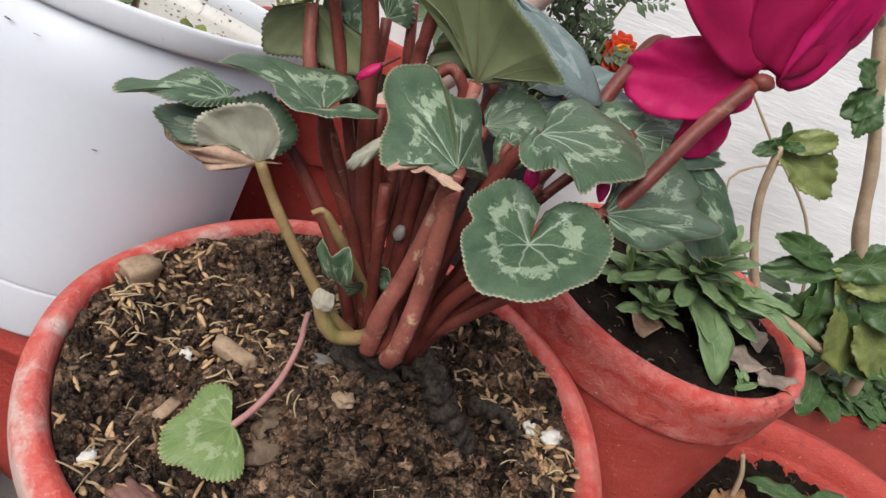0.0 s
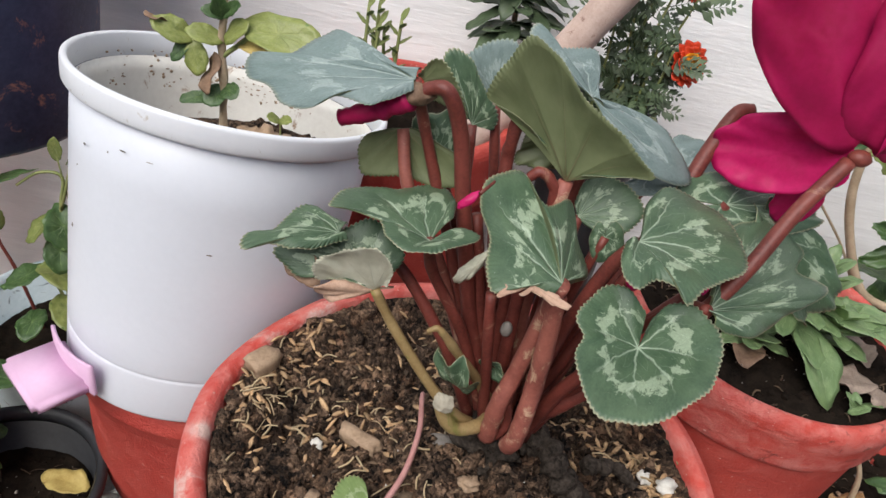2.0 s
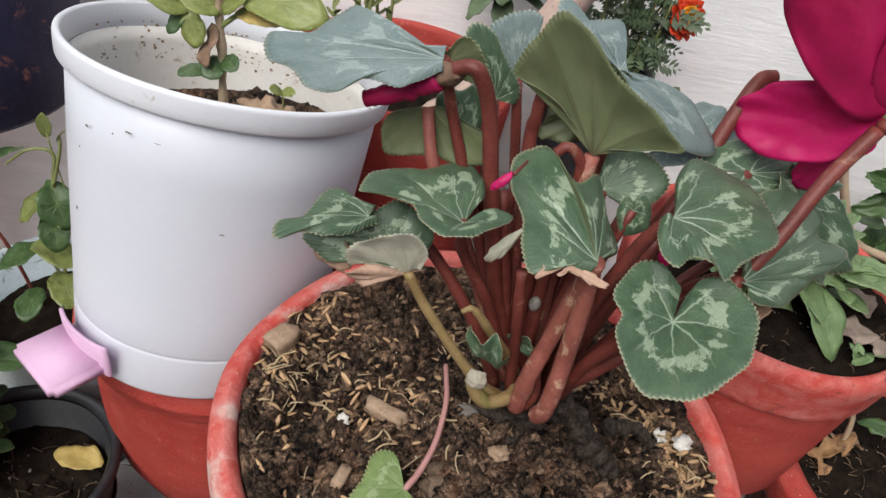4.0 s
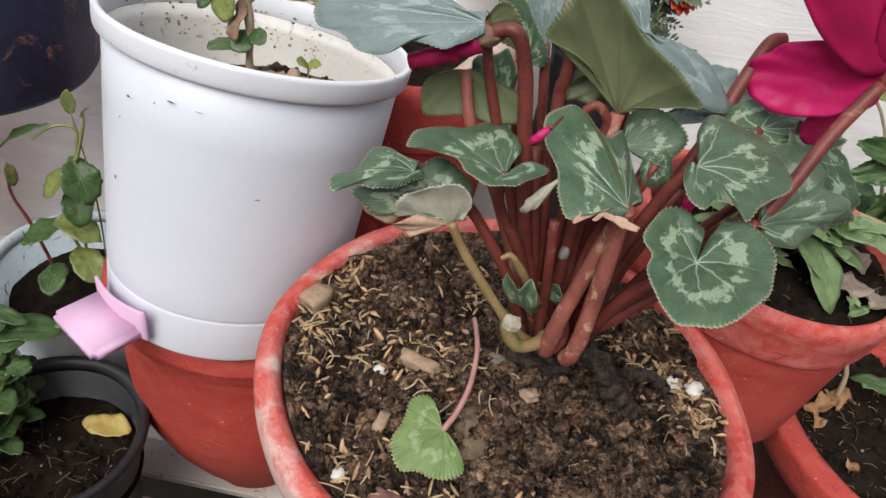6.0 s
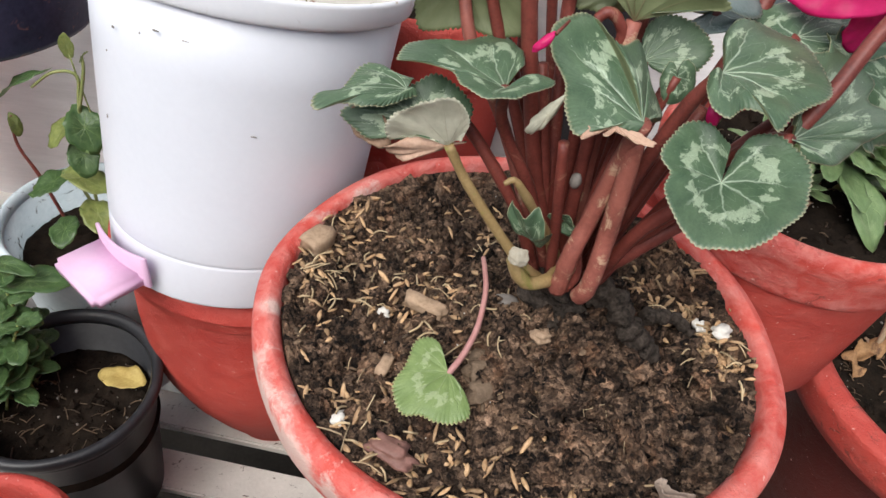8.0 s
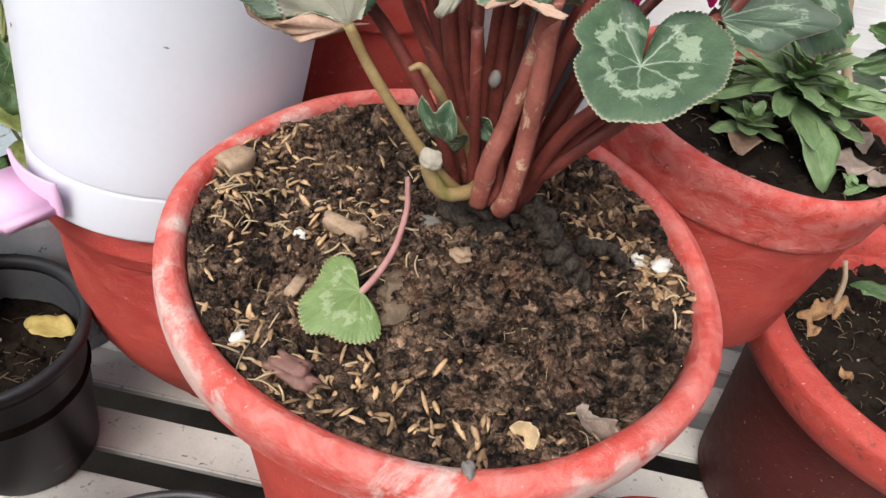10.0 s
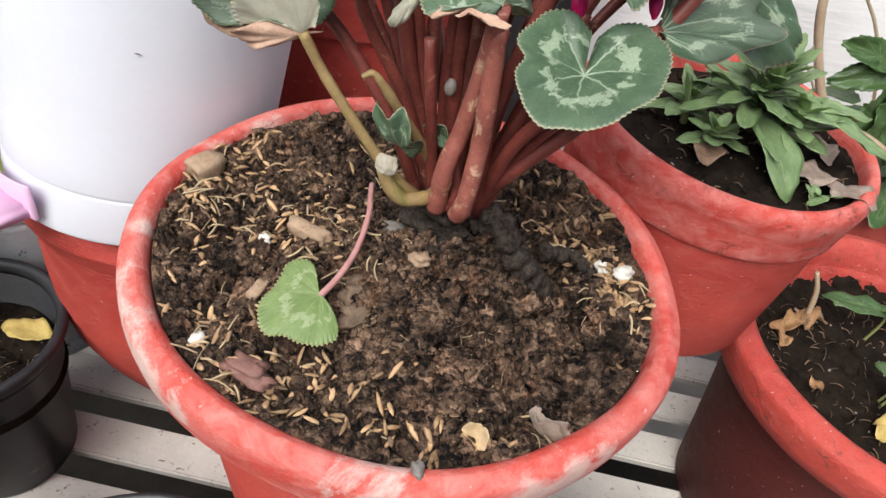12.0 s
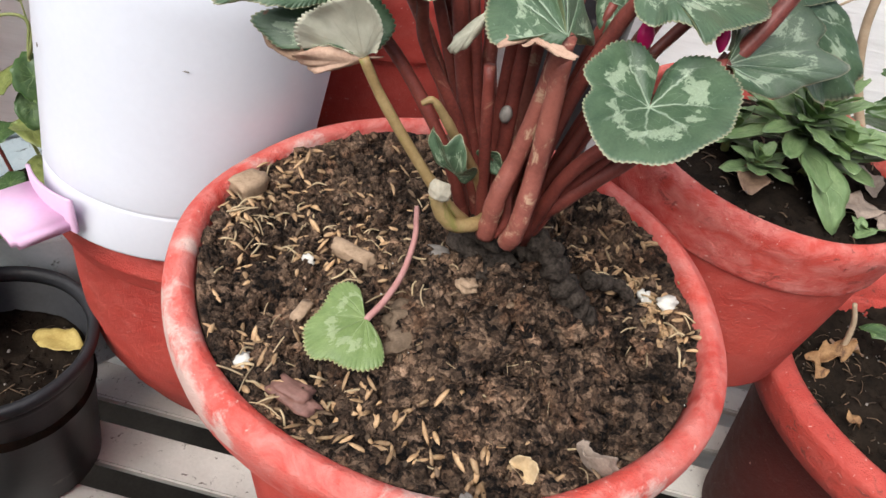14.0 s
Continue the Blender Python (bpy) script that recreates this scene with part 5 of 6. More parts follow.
def stuff(name, label, category, V, F, mat, smooth=True):
    me = bpy.data.meshes.new(name)
    me.from_pydata(V, [], F)
    me.materials.append(mat)
    me.polygons.foreach_set("use_smooth", [smooth] * len(me.polygons))
    me.update()
    return tagged(new(name, me), label, category, kind="stuff")


def husk(rng, long=0.0112, wide=0.0014):
    n_, k_ = 6, 6
    ln, w = long * rng.uniform(0.6, 1.2), wide * rng.uniform(0.7, 1.3)
    bend = rng.uniform(-0.0008, 0.0012)
    v, f = [(-ln / 2, 0, 0)], []
    for i in range(1, n_):
        u = i / n_
        r = w * math.sin(math.pi * u) ** 0.75
        for k in range(k_):
            a = 2 * math.pi * k / k_
            v.append((ln * (u - 0.5), r * math.cos(a), 0.6 * r * math.sin(a) + bend * math.sin(math.pi * u)))
    v.append((ln / 2, 0, 0))
    for k in range(k_):
        f.append((0, 1 + (k + 1) % k_, 1 + k))
        for i in range(n_ - 2):
            a, b = 1 + i * k_ + k, 1 + i * k_ + (k + 1) % k_
            f.append((a, b, b + k_, a + k_))
        f.append((1 + (n_ - 2) * k_ + k, 1 + (n_ - 2) * k_ + (k + 1) % k_, len(v) - 1))
    return v, f


def crumb(rng):
    s = min(0.0062, 0.0011 / rng.uniform(0.06, 1.0) ** 0.62)
    sq = (rng.uniform(0.8, 1.3), rng.uniform(0.7, 1.1), rng.uniform(0.5, 0.9))
    v, f = [], []
    o = rng.uniform(0, 50)
    for i in range(1, 4):
        for k in range(6):
            a, b = 2 * math.pi * k / 6 + i, math.pi * i / 4
            d = s * (1 + 0.75 * noise.noise((math.cos(a) * 1.9 + o, math.sin(a) * 1.9, i * 0.9)))
            v.append((d * sq[0] * math.sin(b) * math.cos(a), d * sq[1] * math.sin(b) * math.sin(a), d * sq[2] * math.cos(b)))
    v += [(0, 0, s * sq[2] * rng.uniform(0.6, 1.1)), (0, 0, -s * sq[2])]
    for k in range(6):
        f += [(18, k, (k + 1) % 6), (19, 12 + (k + 1) % 6, 12 + k)]
        for i in (0, 6):
            f.append((i + k, i + 6 + k, i + 6 + (k + 1) % 6, i + (k + 1) % 6))
    return v, f


GRAIN = crumb(random.Random(1))[1]


def straw(rng):
    ln, w = rng.uniform(0.006, 0.017), rng.uniform(0.0003, 0.0008)
    b = rng.uniform(-0.0012, 0.0016)
    v, f = [], []
    for i in range(6):
        u = i / 5
        y = b * math.sin(math.pi * u)
        z = 0.0015 * math.sin(math.pi * u * 1.3)
        v += [(ln * (u - 0.5), y - w, z), (ln * (u - 0.5), y + w, z), (ln * (u - 0.5), y, z + w * 1.4)]
    for i in range(5):
        for a, c in ((0, 1), (1, 2), (2, 0)):
            f.append((3 * i + a, 3 * i + c, 3 * i + 3 + c, 3 * i + 3 + a))
    return v, f


def spots_in(rng, zones):
    """Points in the pot: zones of (x, y, spread x, spread y, how many)."""
    out = []
    for zx, zy, sx, sy, n_ in zones:
        k = 0
        while k < n_:
            x, y = rng.gauss(zx, sx), rng.gauss(zy, sy)
            if math.hypot(x - 0.003, y + 0.008) < 0.1475 and math.hypot(x - 0.016, y + 0.026) > 0.022:
                out.append((x, y))
                k += 1
    return out


rng = random.Random(7)
zones = [(-0.128, 0.015, 0.009, 0.022, 66), (-0.11, 0.055, 0.014, 0.02, 46), (-0.075, -0.005, 0.018, 0.014, 34), (-0.058, -0.012, 0.01, 0.01, 20), (-0.095, -0.085, 0.012, 0.012, 20), (-0.055, -0.113, 0.020, 0.011, 42), (-0.015, -0.115, 0.030, 0.015, 36), (0.02, -0.136, 0.045, 0.008, 24), (0.124, -0.024, 0.009, 0.016, 123), (0.112, 0.012, 0.016, 0.016, 78), (0.09, 0.045, 0.03, 0.03, 65), (-0.03, 0.07, 0.05, 0.03, 60), (0.0, -0.03, 0.08, 0.07, 55)]
stuff("rice_husks", "scattered pale tan rice husks on the soil", "rice husk", *scatter(spots_in(rng, zones), rng, husk), M_HUSK)
zones = [(-0.122, 0.02, 0.016, 0.030, 30), (0.122, -0.022, 0.012, 0.020, 24), (-0.05, -0.01, 0.06, 0.05, 40), (-0.085, -0.115, 0.02, 0.012, 16), (0.03, -0.05, 0.08, 0.07, 40)]
stuff("straw_bits", "thin pale bits of straw and root", "straw", *scatter(spots_in(rng, zones), rng, straw, 0.35, 0.002), M_STRAW)
zones = [(0.06, -0.07, 0.04, 0.035, 900), (0.0, -0.02, 0.09, 0.07, 900), (-0.08, 0.0, 0.05, 0.06, 700), (-0.02, -0.10, 0.05, 0.03, 500)]
stuff("soil_crumbs", "loose dark crumbs of soil", "soil", *scatter(spots_in(rng, zones), rng, crumb, 0.3, -0.0003), M_SOIL, False)
zones = [(0.055, -0.07, 0.045, 0.04, 1700), (0.0, -0.02, 0.09, 0.08, 2100), (-0.07, -0.02, 0.05, 0.06, 1100)]
stuff("soil_grains", "fine loose grains of soil", "soil", *scatter(spots_in(rng, zones), rng, lambda g: ([tuple(c * 0.42 for c in q) for q in crumb(g)[0]], GRAIN), 0.3, 0.0002), M_SOIL, False)
zones = [(0.062, -0.075, 0.036, 0.030, 230), (0.01, -0.035, 0.05, 0.03, 70), (-0.07, 0.01, 0.05, 0.05, 60)]
stuff("soil_clods", "rounded crumbling clods of dark soil", "soil", *scatter(spots_in(rng, zones), rng, lambda g: ([tuple(c * 1.25 for c in q) for q in crumb(g)[0]], GRAIN), 0.3, 0.0002), M_SOIL, False)
lumps, g = bmesh.new(), random.Random(23)
for x, y in spots_in(g, [(0.068, -0.080, 0.030, 0.028, 40), (0.020, -0.060, 0.022, 0.020, 9), (0.100, -0.055, 0.016, 0.022, 12), (0.035, -0.105, 0.022, 0.012, 12)]):
    size = g.uniform(0.0045, 0.0105) * (1 if math.hypot(x - 0.003, y + 0.008) < 0.125 else 0.4)
    spin = Matrix.Rotation(g.uniform(0, 6.28), 4, "Z") @ Matrix.Rotation(g.uniform(-0.5, 0.5), 4, "X")
    clod = blob(size, (0, 0, 0), (g.uniform(0.9, 1.35), g.uniform(0.75, 1.0), g.uniform(0.55, 0.8)), 1.1, g.uniform(0, 90), 3)
    for v in clod.verts:
        v.co *= 1 + 0.55 * noise.fractal(v.co * 260 + Vector((size * 9000, 0, 0)), 0.9, 2.0, 3)
    clod.transform(Matrix.Translation(soil_at(x, y)[0] + Vector((0, 0, size * 0.12))) @ spin)
    me_ = bpy.data.meshes.new("t")
    clod.to_mesh(me_)
    clod.free()
    lumps.from_mesh(me_)
    bpy.data.meshes.remove(me_)
tagged(link("soil_lumps", lumps, M_SOIL), "large rough clods of brown soil", "soil", kind="stuff")
zones = [(0.0, -0.02, 0.08, 0.08, 320)]
stuff("bark_bits", "small brown bits of bark in the soil", "bark", *scatter(spots_in(rng, zones), rng, lambda g: husk(g, 0.0085, 0.0014), 0.4, 0.0003), M_BARKBITS)
zones = [(0.03, -0.02, 0.08, 0.07, 46)]
stuff("perlite_grains", "tiny white perlite grains in the soil", "perlite", *scatter(spots_in(rng, zones), rng, lambda g: ([tuple(c * 0.26 for c in q) for q in crumb(g)[0]], crumb(random.Random(1))[1]), 0.3, 0.001), M_PERLITE)


M_CLOD = surf("dry_clod", (0.07, 0.050, 0.034), (0.20, 0.145, 0.10), 120, 700, 0.95, 1.0, 0.0014, spec=0.08)

for ob_, cx_, cy_, r_, n_ in ((black_soil, -0.37, 0.067, 0.068, 1), (low_soil, 0.480, 0.098, 0.135, 3), (side_soil, 0.238, 0.147, 0.095, 1)):
    pts = [(cx_ + r_ * math.sqrt(q) * math.cos(a), cy_ + r_ * math.sqrt(q) * math.sin(a)) for q, a in ((rng.random(), rng.uniform(0, 6.28)) for _ in range(420 * n_))]
    stuff("soil_crumbs", "loose black crumbs of soil", "soil", *scatter(pts[:260 * n_], rng, crumb, 0.3, -0.0003, ob_), M_SOIL_DARK, False)
    stuff("straw_bits", "thin dry bits of straw on dark soil", "straw", *scatter(pts[260 * n_:330 * n_], rng, straw, 0.35, 0.0015, ob_), M_BARKBITS)
    stuff("perlite_grains", "tiny pale grains on dark soil", "perlite", *scatter(pts[330 * n_:380 * n_], rng, lambda g: ([tuple(c * 0.35 for c in q) for q in crumb(g)[0]], GRAIN), 0.3, 0.001, ob_), M_STONE)


def lying(name, label, category, bm, mat, at, deg=0, sink=0.0):
    p, nrm = soil_at(*at)
    bm.transform(Matrix.Translation(p + Vector((0, 0, sink))) @ Matrix.Rotation(radians(deg), 4, "Z"))
    return tagged(link(name, bm, mat), label, category)


def chip(ln, w, h, seed):
    bm = bmesh.new()
    bmesh.ops.create_cube(bm, size=1)
    bmesh.ops.subdivide_edges(bm, edges=bm.edges[:], cuts=3, use_grid_fill=True)
    for v in bm.verts:
        c = v.co.copy()
        d = noise.noise_vector(c * 2.3 + Vector((seed * 5.0, seed, 0))) * 0.16
        v.co = Vector(((c.x + d.x) * ln, (c.y * (1 - 0.5 * c.x * c.x) + d.y) * w, (c.z * (1 - 0.5 * c.y * c.y) + 0.5 + d.z) * h))
    return bm


lying("wood_chip", "short pale brown stick of bark on the soil", "wood chip", chip(0.024, 0.009, 0.007, 1), M_BARK, (-0.058, -0.021), -25)
lying("wood_chip", "reddish brown piece of bark by the rim", "wood chip", blob(0.0068, (0, 0, 0.0015), (2.1, 0.95, 0.45), 0.9, 12, 3), M_BARK_RED, (-0.070, -0.114), -22)
lying("wood_chip", "grey angular lump of bark by the rim", "wood chip", chip(0.019, 0.015, 0.012, 3), M_BARK, (-0.130, 0.030), 60)
lying("wood_chip", "brown flake of bark on the soil", "wood chip", chip(0.013, 0.007, 0.004, 9), M_BARK, (-0.078, -0.060), 70)
lying("pebble", "smooth pale grey oval pebble", "pebble", blob(0.0056, (0, 0, 0.001), (1.4, 0.8, 0.5), 0.1, 1), M_STONE, (-0.012, -0.023), -5)
lying("pebble", "brown rounded lump of earth", "pebble", blob(0.0090, (0, 0, 0.000), (1.1, 0.9, 0.6), 0.9, 2, 3), M_CLOD, (-0.024, -0.062), 10)
lying("pebble", "brown rounded lump of earth", "pebble", blob(0.0078, (0, 0, 0.000), (1.2, 0.9, 0.6), 0.9, 3, 3), M_CLOD, (-0.024, -0.078), 40)
lying("pebble", "small tan lump near the stalks", "pebble", blob(0.0050, (0, 0, 0.001), (1.2, 0.9, 0.6), 0.6, 4, 3), M_BARK, (0.004, -0.056), 0)
for x, y, r, s in ((0.134, -0.006, 0.0055, 1), (0.122, 0.001, 0.0042, 2), (-0.099, -0.097, 0.0045, 3), (-0.082, -0.023, 0.0036, 4), (-0.090, -0.122, 0.0036, 5)):
    lying("perlite_lump", "white crumbly lump of perlite on the soil", "perlite", blob(r, (0, 0, r * 0.3), (1.2, 0.9, 0.7), 0.75, s, 3), M_PERLITE, (x, y), 30 * s)


def knobbly(pts, r0, r1, seed):
    """A ringed, lumpy old root."""
    bm = tube(pts, r0, r1, 18, 16)
    line = spline(pts, 16)
    for v in bm.verts:
        k = min(range(len(line)), key=lambda i: (line[i] - v.co).length_squared)
        seg = abs(math.sin(k * 0.42 + 1.5 * noise.noise((k * 0.2, seed, 0))))
        d = 0.66 + 0.44 * seg ** 0.6 + 0.42 * noise.fractal(v.co * 170 + Vector((seed, 0, 0)), 1.0, 2.0, 3)
        v.co = line[k] + (v.co - line[k]) * d
    return bm


for i, (xy, r0, r1, l_) in enumerate((
        (((0.024, -0.016), (0.032, -0.025), (0.043, -0.035), (0.055, -0.042), (0.068, -0.043), (0.080, -0.038)), 0.0078, 0.0062, "thick black knobbly old root lying on the soil"),
        (((0.076, -0.012), (0.088, -0.008), (0.100, -0.003), (0.114, -0.008)), 0.0052, 0.0035, "short black rotten root on the soil"))):
    rt = [soil_at(x, y)[0] for x, y in xy]
    rt = [p + Vector((0, 0, 0.0135 - (0.006 if k == len(rt) - 1 else 0))) for k, p in enumerate(rt)]
    tagged(link("old_root", knobbly(rt, r0, r1, 3 + i), M_ROOT), l_, "root")
for i, (P_, l_) in enumerate(((((0.071, -0.127), (0.083, -0.131), (0.072, -0.124), (0.070, -0.130), (0.063, -0.118)), "curled grey-brown dead leaf on the pot's soil"), (((0.037, -0.138), (0.042, -0.142), (0.039, -0.136), (0.035, -0.140), (0.032, -0.134)), "small curled tan dead leaf on the pot's soil"))):
    q = [soil_at(*xy)[0] + Vector((0, 0, z)) for xy, z in zip(P_, (0.002, 0.004, 0.010, 0.008, 0.009))]
    bm = leaf_mesh(*q[:4], back=q[4], shape=OVAL, cup=0.7, wave=0.35, waves=3, seed=72 + i, steps=80, rings=9, crinkle=0.4, thick=0.0009)
    tagged(link("fallen_leaf", bm, [(M_DRYGREY, M_STRAW)[i]] * 2), l_, "dead leaf")
lying("clay_flake", "grey flake of mortar stuck to the rim", "flake", blob(0.0032, (0, 0, 0.0015), (0.9, 1.5, 0.5), 0.45, 5, 3), M_STONE, (0.012, -0.138), 10).location = (0.0, -0.020, 0.0125)
rootlets = bmesh.new()
g = random.Random(11)
for i in range(12):
    x, y = g.gauss(0.035, 0.022), g.gauss(-0.085, 0.018)
    a = g.uniform(0, 6.28)
    pts = []
    for k in range(4):
        p, _n = soil_at(x, y)
        pts.append(p + Vector((0, 0, 0.0012 + 0.002 * g.random())))
        a += g.uniform(-0.9, 0.9)
        x, y = x + 0.007 * math.cos(a), y + 0.007 * math.sin(a)
    tube(pts, 0.00022, 0.00016, 4, 3, rootlets)
tagged(link("fine_roots", rootlets, M_STRAW), "fine tangled dry roots on the soil", "root", kind="stuff")

# ---- the bin's pedal, its plant, marks ----
CB = TB @ Vector((0, 0, 0.026))
pu = Vector((-0.64, -0.77, 0.0))
pv = Vector((0.77, -0.64, 0.0))
PM = Matrix.Translation(CB) @ Matrix(((pu.x, pv.x, 0, 0), (pu.y, pv.y, 0, 0), (0, 0, 1, 0), (0, 0, 0, 1)))
slab = box(0.096, -0.028, 0.003, 0.139, 0.030, 0.017, 0.004, PM, 3)
pedal = part("pedal", slab, M_PINK, waste_bin, "pink plastic foot pedal")
fl = bmesh.new()
prev = None
for k in range(15):
    a = radians(-17 + 36 * k / 14)
    row = []
    for r_, z_ in ((0.1060, 0.006), (0.1060, 0.026 + 0.008 * (k / 14)), (0.1045, 0.027 + 0.008 * (k / 14)), (0.1030, 0.026 + 0.008 * (k / 14)), (0.1030, 0.006)):
        row.append(fl.verts.new(PM @ Vector((r_ * math.cos(a), r_ * math.sin(a), z_))))
    if prev:
        for i in range(4):
            fl.faces.new((prev[i], row[i], row[i + 1], prev[i + 1]))
    else:
        fl.faces.new(row)
    prev = row
fl.faces.new(prev[::-1])
part("flange", fl, M_PINK, pedal)
specks = bmesh.new()
g = random.Random(17)
for i in range(130):
    a = radians(g.choice((72, 84, 96, 104, 118, 140, 160)) + g.gauss(0, 5))
    z = g.choice((0.200, 0.204, 0.208, 0.222)) + g.gauss(0, 0.004)
    r_ = 0.1046 + (z - 0.21) * 0.06 - 0.0002
    m = TB @ Matrix.Translation((r_ * math.cos(a), r_ * math.sin(a), z)) @ Matrix.Rotation(a, 4, "Z")
    q = g.uniform(0.0004, 0.0017)
    blob(1.0, (0, 0, 0), (0.0003, q, q * g.uniform(0.4, 0.9)), 0.9, i, 1, specks, m=m)
part("dirt_splashes", specks, M_BARK, waste_bin, "brown earth splashes inside the bin")
for i, (a, z, w, h) in enumerate(((252, 0.205, 0.0045, 0.0012), (234, 0.196, 0.0030, 0.0016), (246, 0.200, 0.0012, 0.0014), (262, 0.204, 0.0050, 0.0006), (229, 0.178, 0.0016, 0.0012), (285, 0.15, 0.004, 0.001), (225, 0.13, 0.002, 0.003))):
    a = radians(a)
    r_ = 0.1003 + (z - 0.06) * 0.0507 + 0.0003
    m = TB @ Matrix.Translation((r_ * math.cos(a), r_ * math.sin(a), z)) @ Matrix.Rotation(a, 4, "Z")
    part("dirt_mark", blob(1.0, (0, 0, 0), (0.0003, w * 0.5, h * 0.5), 0.3, i, 2, m=m), M_STONE, waste_bin)


def simple_leaf(parent, J, d, ln, wd, up=(0, 0, 1), mats=None, seed=0, shape=OVAL, name="leaf", droop=0.0, **kw):
    """A plain leaf from J along d."""
    J, d, up = Vector(J), Vector(d).normalized(), Vector(up)
    s = up.cross(d)
    s = s.normalized() if s.length > 1e-3 else d.orthogonal().normalized()
    n_ = d.cross(s).normalized()
    T = J + d * ln - n_ * droop * ln
    mid = J + d * ln * 0.42
    kw.setdefault("tooth", 0.03)
    kw.setdefault("teeth", 16)
    kw.setdefault("steps", 30)
    kw.setdefault("rings", 5)
    bm = leaf_mesh(mid, T, mid + s * wd / 2 + n_ * 0.1 * wd, mid - s * wd / 2 + n_ * 0.1 * wd, shape=[(0, 1.0), (25, 0.86), (50, 0.70), (90, 0.60), (130, 0.62), (155, 0.72), (180, 0.85)], back=J, seed=seed, thick=0.0006, **kw)
    return part(name, bm, mats or [M_GREEN, M_GREEN_U], parent)


def stem_part(parent, pts, r0, r1, mat, name="stem", knobs=0.15, seed=0):
    return part(name, tube(pts, r0, r1, 8, 6, knobs=knobs, seed=seed), mat, parent)


g = random.Random(21)
# plant in the bin
bp_ = thing("bin_plant", "young green plant with yellowing leaves growing in the bin", "potted plant", (-0.207, 0.185, 0.33))
stem_part(bp_, [(-0.207, 0.184, 0.330), (-0.2065, 0.182, 0.37), (-0.2060, 0.182, 0.391), (-0.2068, 0.182, 0.410), (-0.2071, 0.182, 0.4238), (-0.2049, 0.182, 0.4437), (-0.205, 0.182, 0.468)], 0.0036, 0.0026, M_WOODSTALK, knobs=0.4)
stem_part(bp_, [(-0.2068, 0.182, 0.410), (-0.198, 0.181, 0.418), (-0.1890, 0.180, 0.4265), (-0.187, 0.18, 0.437)], 0.0020, 0.0015, M_GREENSTALK)
stem_part(bp_, [(-0.2071, 0.182, 0.421), (-0.216, 0.180, 0.4195), (-0.226, 0.18, 0.419)], 0.0013, 0.0010, M_GREENSTALK)
for i, (J, d, ln, wd, mt) in enumerate([
    ((-0.2289, 0.18, 0.4192), (-0.79, -0.35, 0.50), 0.027, 0.018, M_LIME), ((-0.2253, 0.18, 0.4187), (0.20, -0.40, -0.89), 0.024, 0.016, M_LIME), ((-0.2294, 0.18, 0.4179), (-0.54, -0.47, -0.70), 0.019, 0.010, M_GREEN),
    ((-0.2072, 0.18, 0.4224), (-0.85, -0.40, 0.34), 0.024, 0.015, M_LIME), ((-0.2031, 0.18, 0.4232), (0.62, -0.33, 0.71), 0.026, 0.014, M_LIME), ((-0.1876, 0.18, 0.4369), (0.98, -0.30, -0.01), 0.058, 0.030, M_LIME),
    ((-0.1931, 0.18, 0.4225), (0.96, -0.26, 0.11), 0.033, 0.013, M_YELLOW), ((-0.2043, 0.18, 0.3855), (-0.72, -0.57, -0.40), 0.018, 0.017, M_GREEN), ((-0.2152, 0.18, 0.3786), (-0.90, -0.42, -0.07), 0.022, 0.010, M_GREEN), ((-0.2043, 0.18, 0.3877), (0.76, -0.65, 0.0), 0.015, 0.014, M_GREEN),
    ((-0.2045, 0.18, 0.4386), (-0.08, -0.52, 0.85), 0.018, 0.013, M_GREEN), ((-0.2042, 0.18, 0.4406), (0.63, -0.46, 0.63), 0.020, 0.011, M_GREEN), ((-0.2050, 0.18, 0.440), (-0.8, -0.40, 0.3), 0.015, 0.010, M_GREEN),
    ((-0.1621, 0.172, 0.3738), (-0.40, -0.75, 0.52), 0.013, 0.008, M_LIME), ((-0.1609, 0.172, 0.3741), (0.66, -0.62, 0.41), 0.014, 0.008, M_LIME),
    ((-0.205, 0.182, 0.462), (0.6, -0.5, 0.4), 0.024, 0.015, M_GREEN), ((-0.205, 0.182, 0.464), (-0.7, -0.3, 0.4), 0.026, 0.016, M_GREEN), ((-0.205, 0.182, 0.466), (0.0, -0.5, 0.6), 0.022, 0.014, M_GREEN)]):
    simple_leaf(bp_, J, d, ln, wd, mats=[mt, M_GREEN_U], seed=i, droop=0.12, wave=0.05, up=(0, -0.7, 0.7))
stem_part(bp_, [(-0.1615, 0.175, 0.352), (-0.1612, 0.174, 0.364), (-0.1613, 0.172, 0.3738)], 0.0008, 0.0006, M_GREENSTALK)
simple_leaf(bp_, (-0.2432, 0.18, 0.4290), (-0.78, -0.56, 0.27), 0.017, 0.010, mats=[M_DRY, M_DRY], seed=31, wave=0.2)
simple_leaf(bp_, (-0.2100, 0.18, 0.4090), (-0.23, -0.34, -0.91), 0.028, 0.012, mats=[M_DRY, M_DRY], seed=32, wave=0.25)
for x, y, r_ in ((-0.172, 0.172, 0.012), (-0.156, 0.166, 0.010), (-0.184, 0.180, 0.008), (-0.146, 0.158, 0.008)):
    tagged(link("soil_lump", blob(r_, (x, y, 0.352), (1.2, 1, 0.9), 1.0, int(r_ * 1e4), 3), M_BARK), "dry fibrous brown lump in the bin", "soil lump")

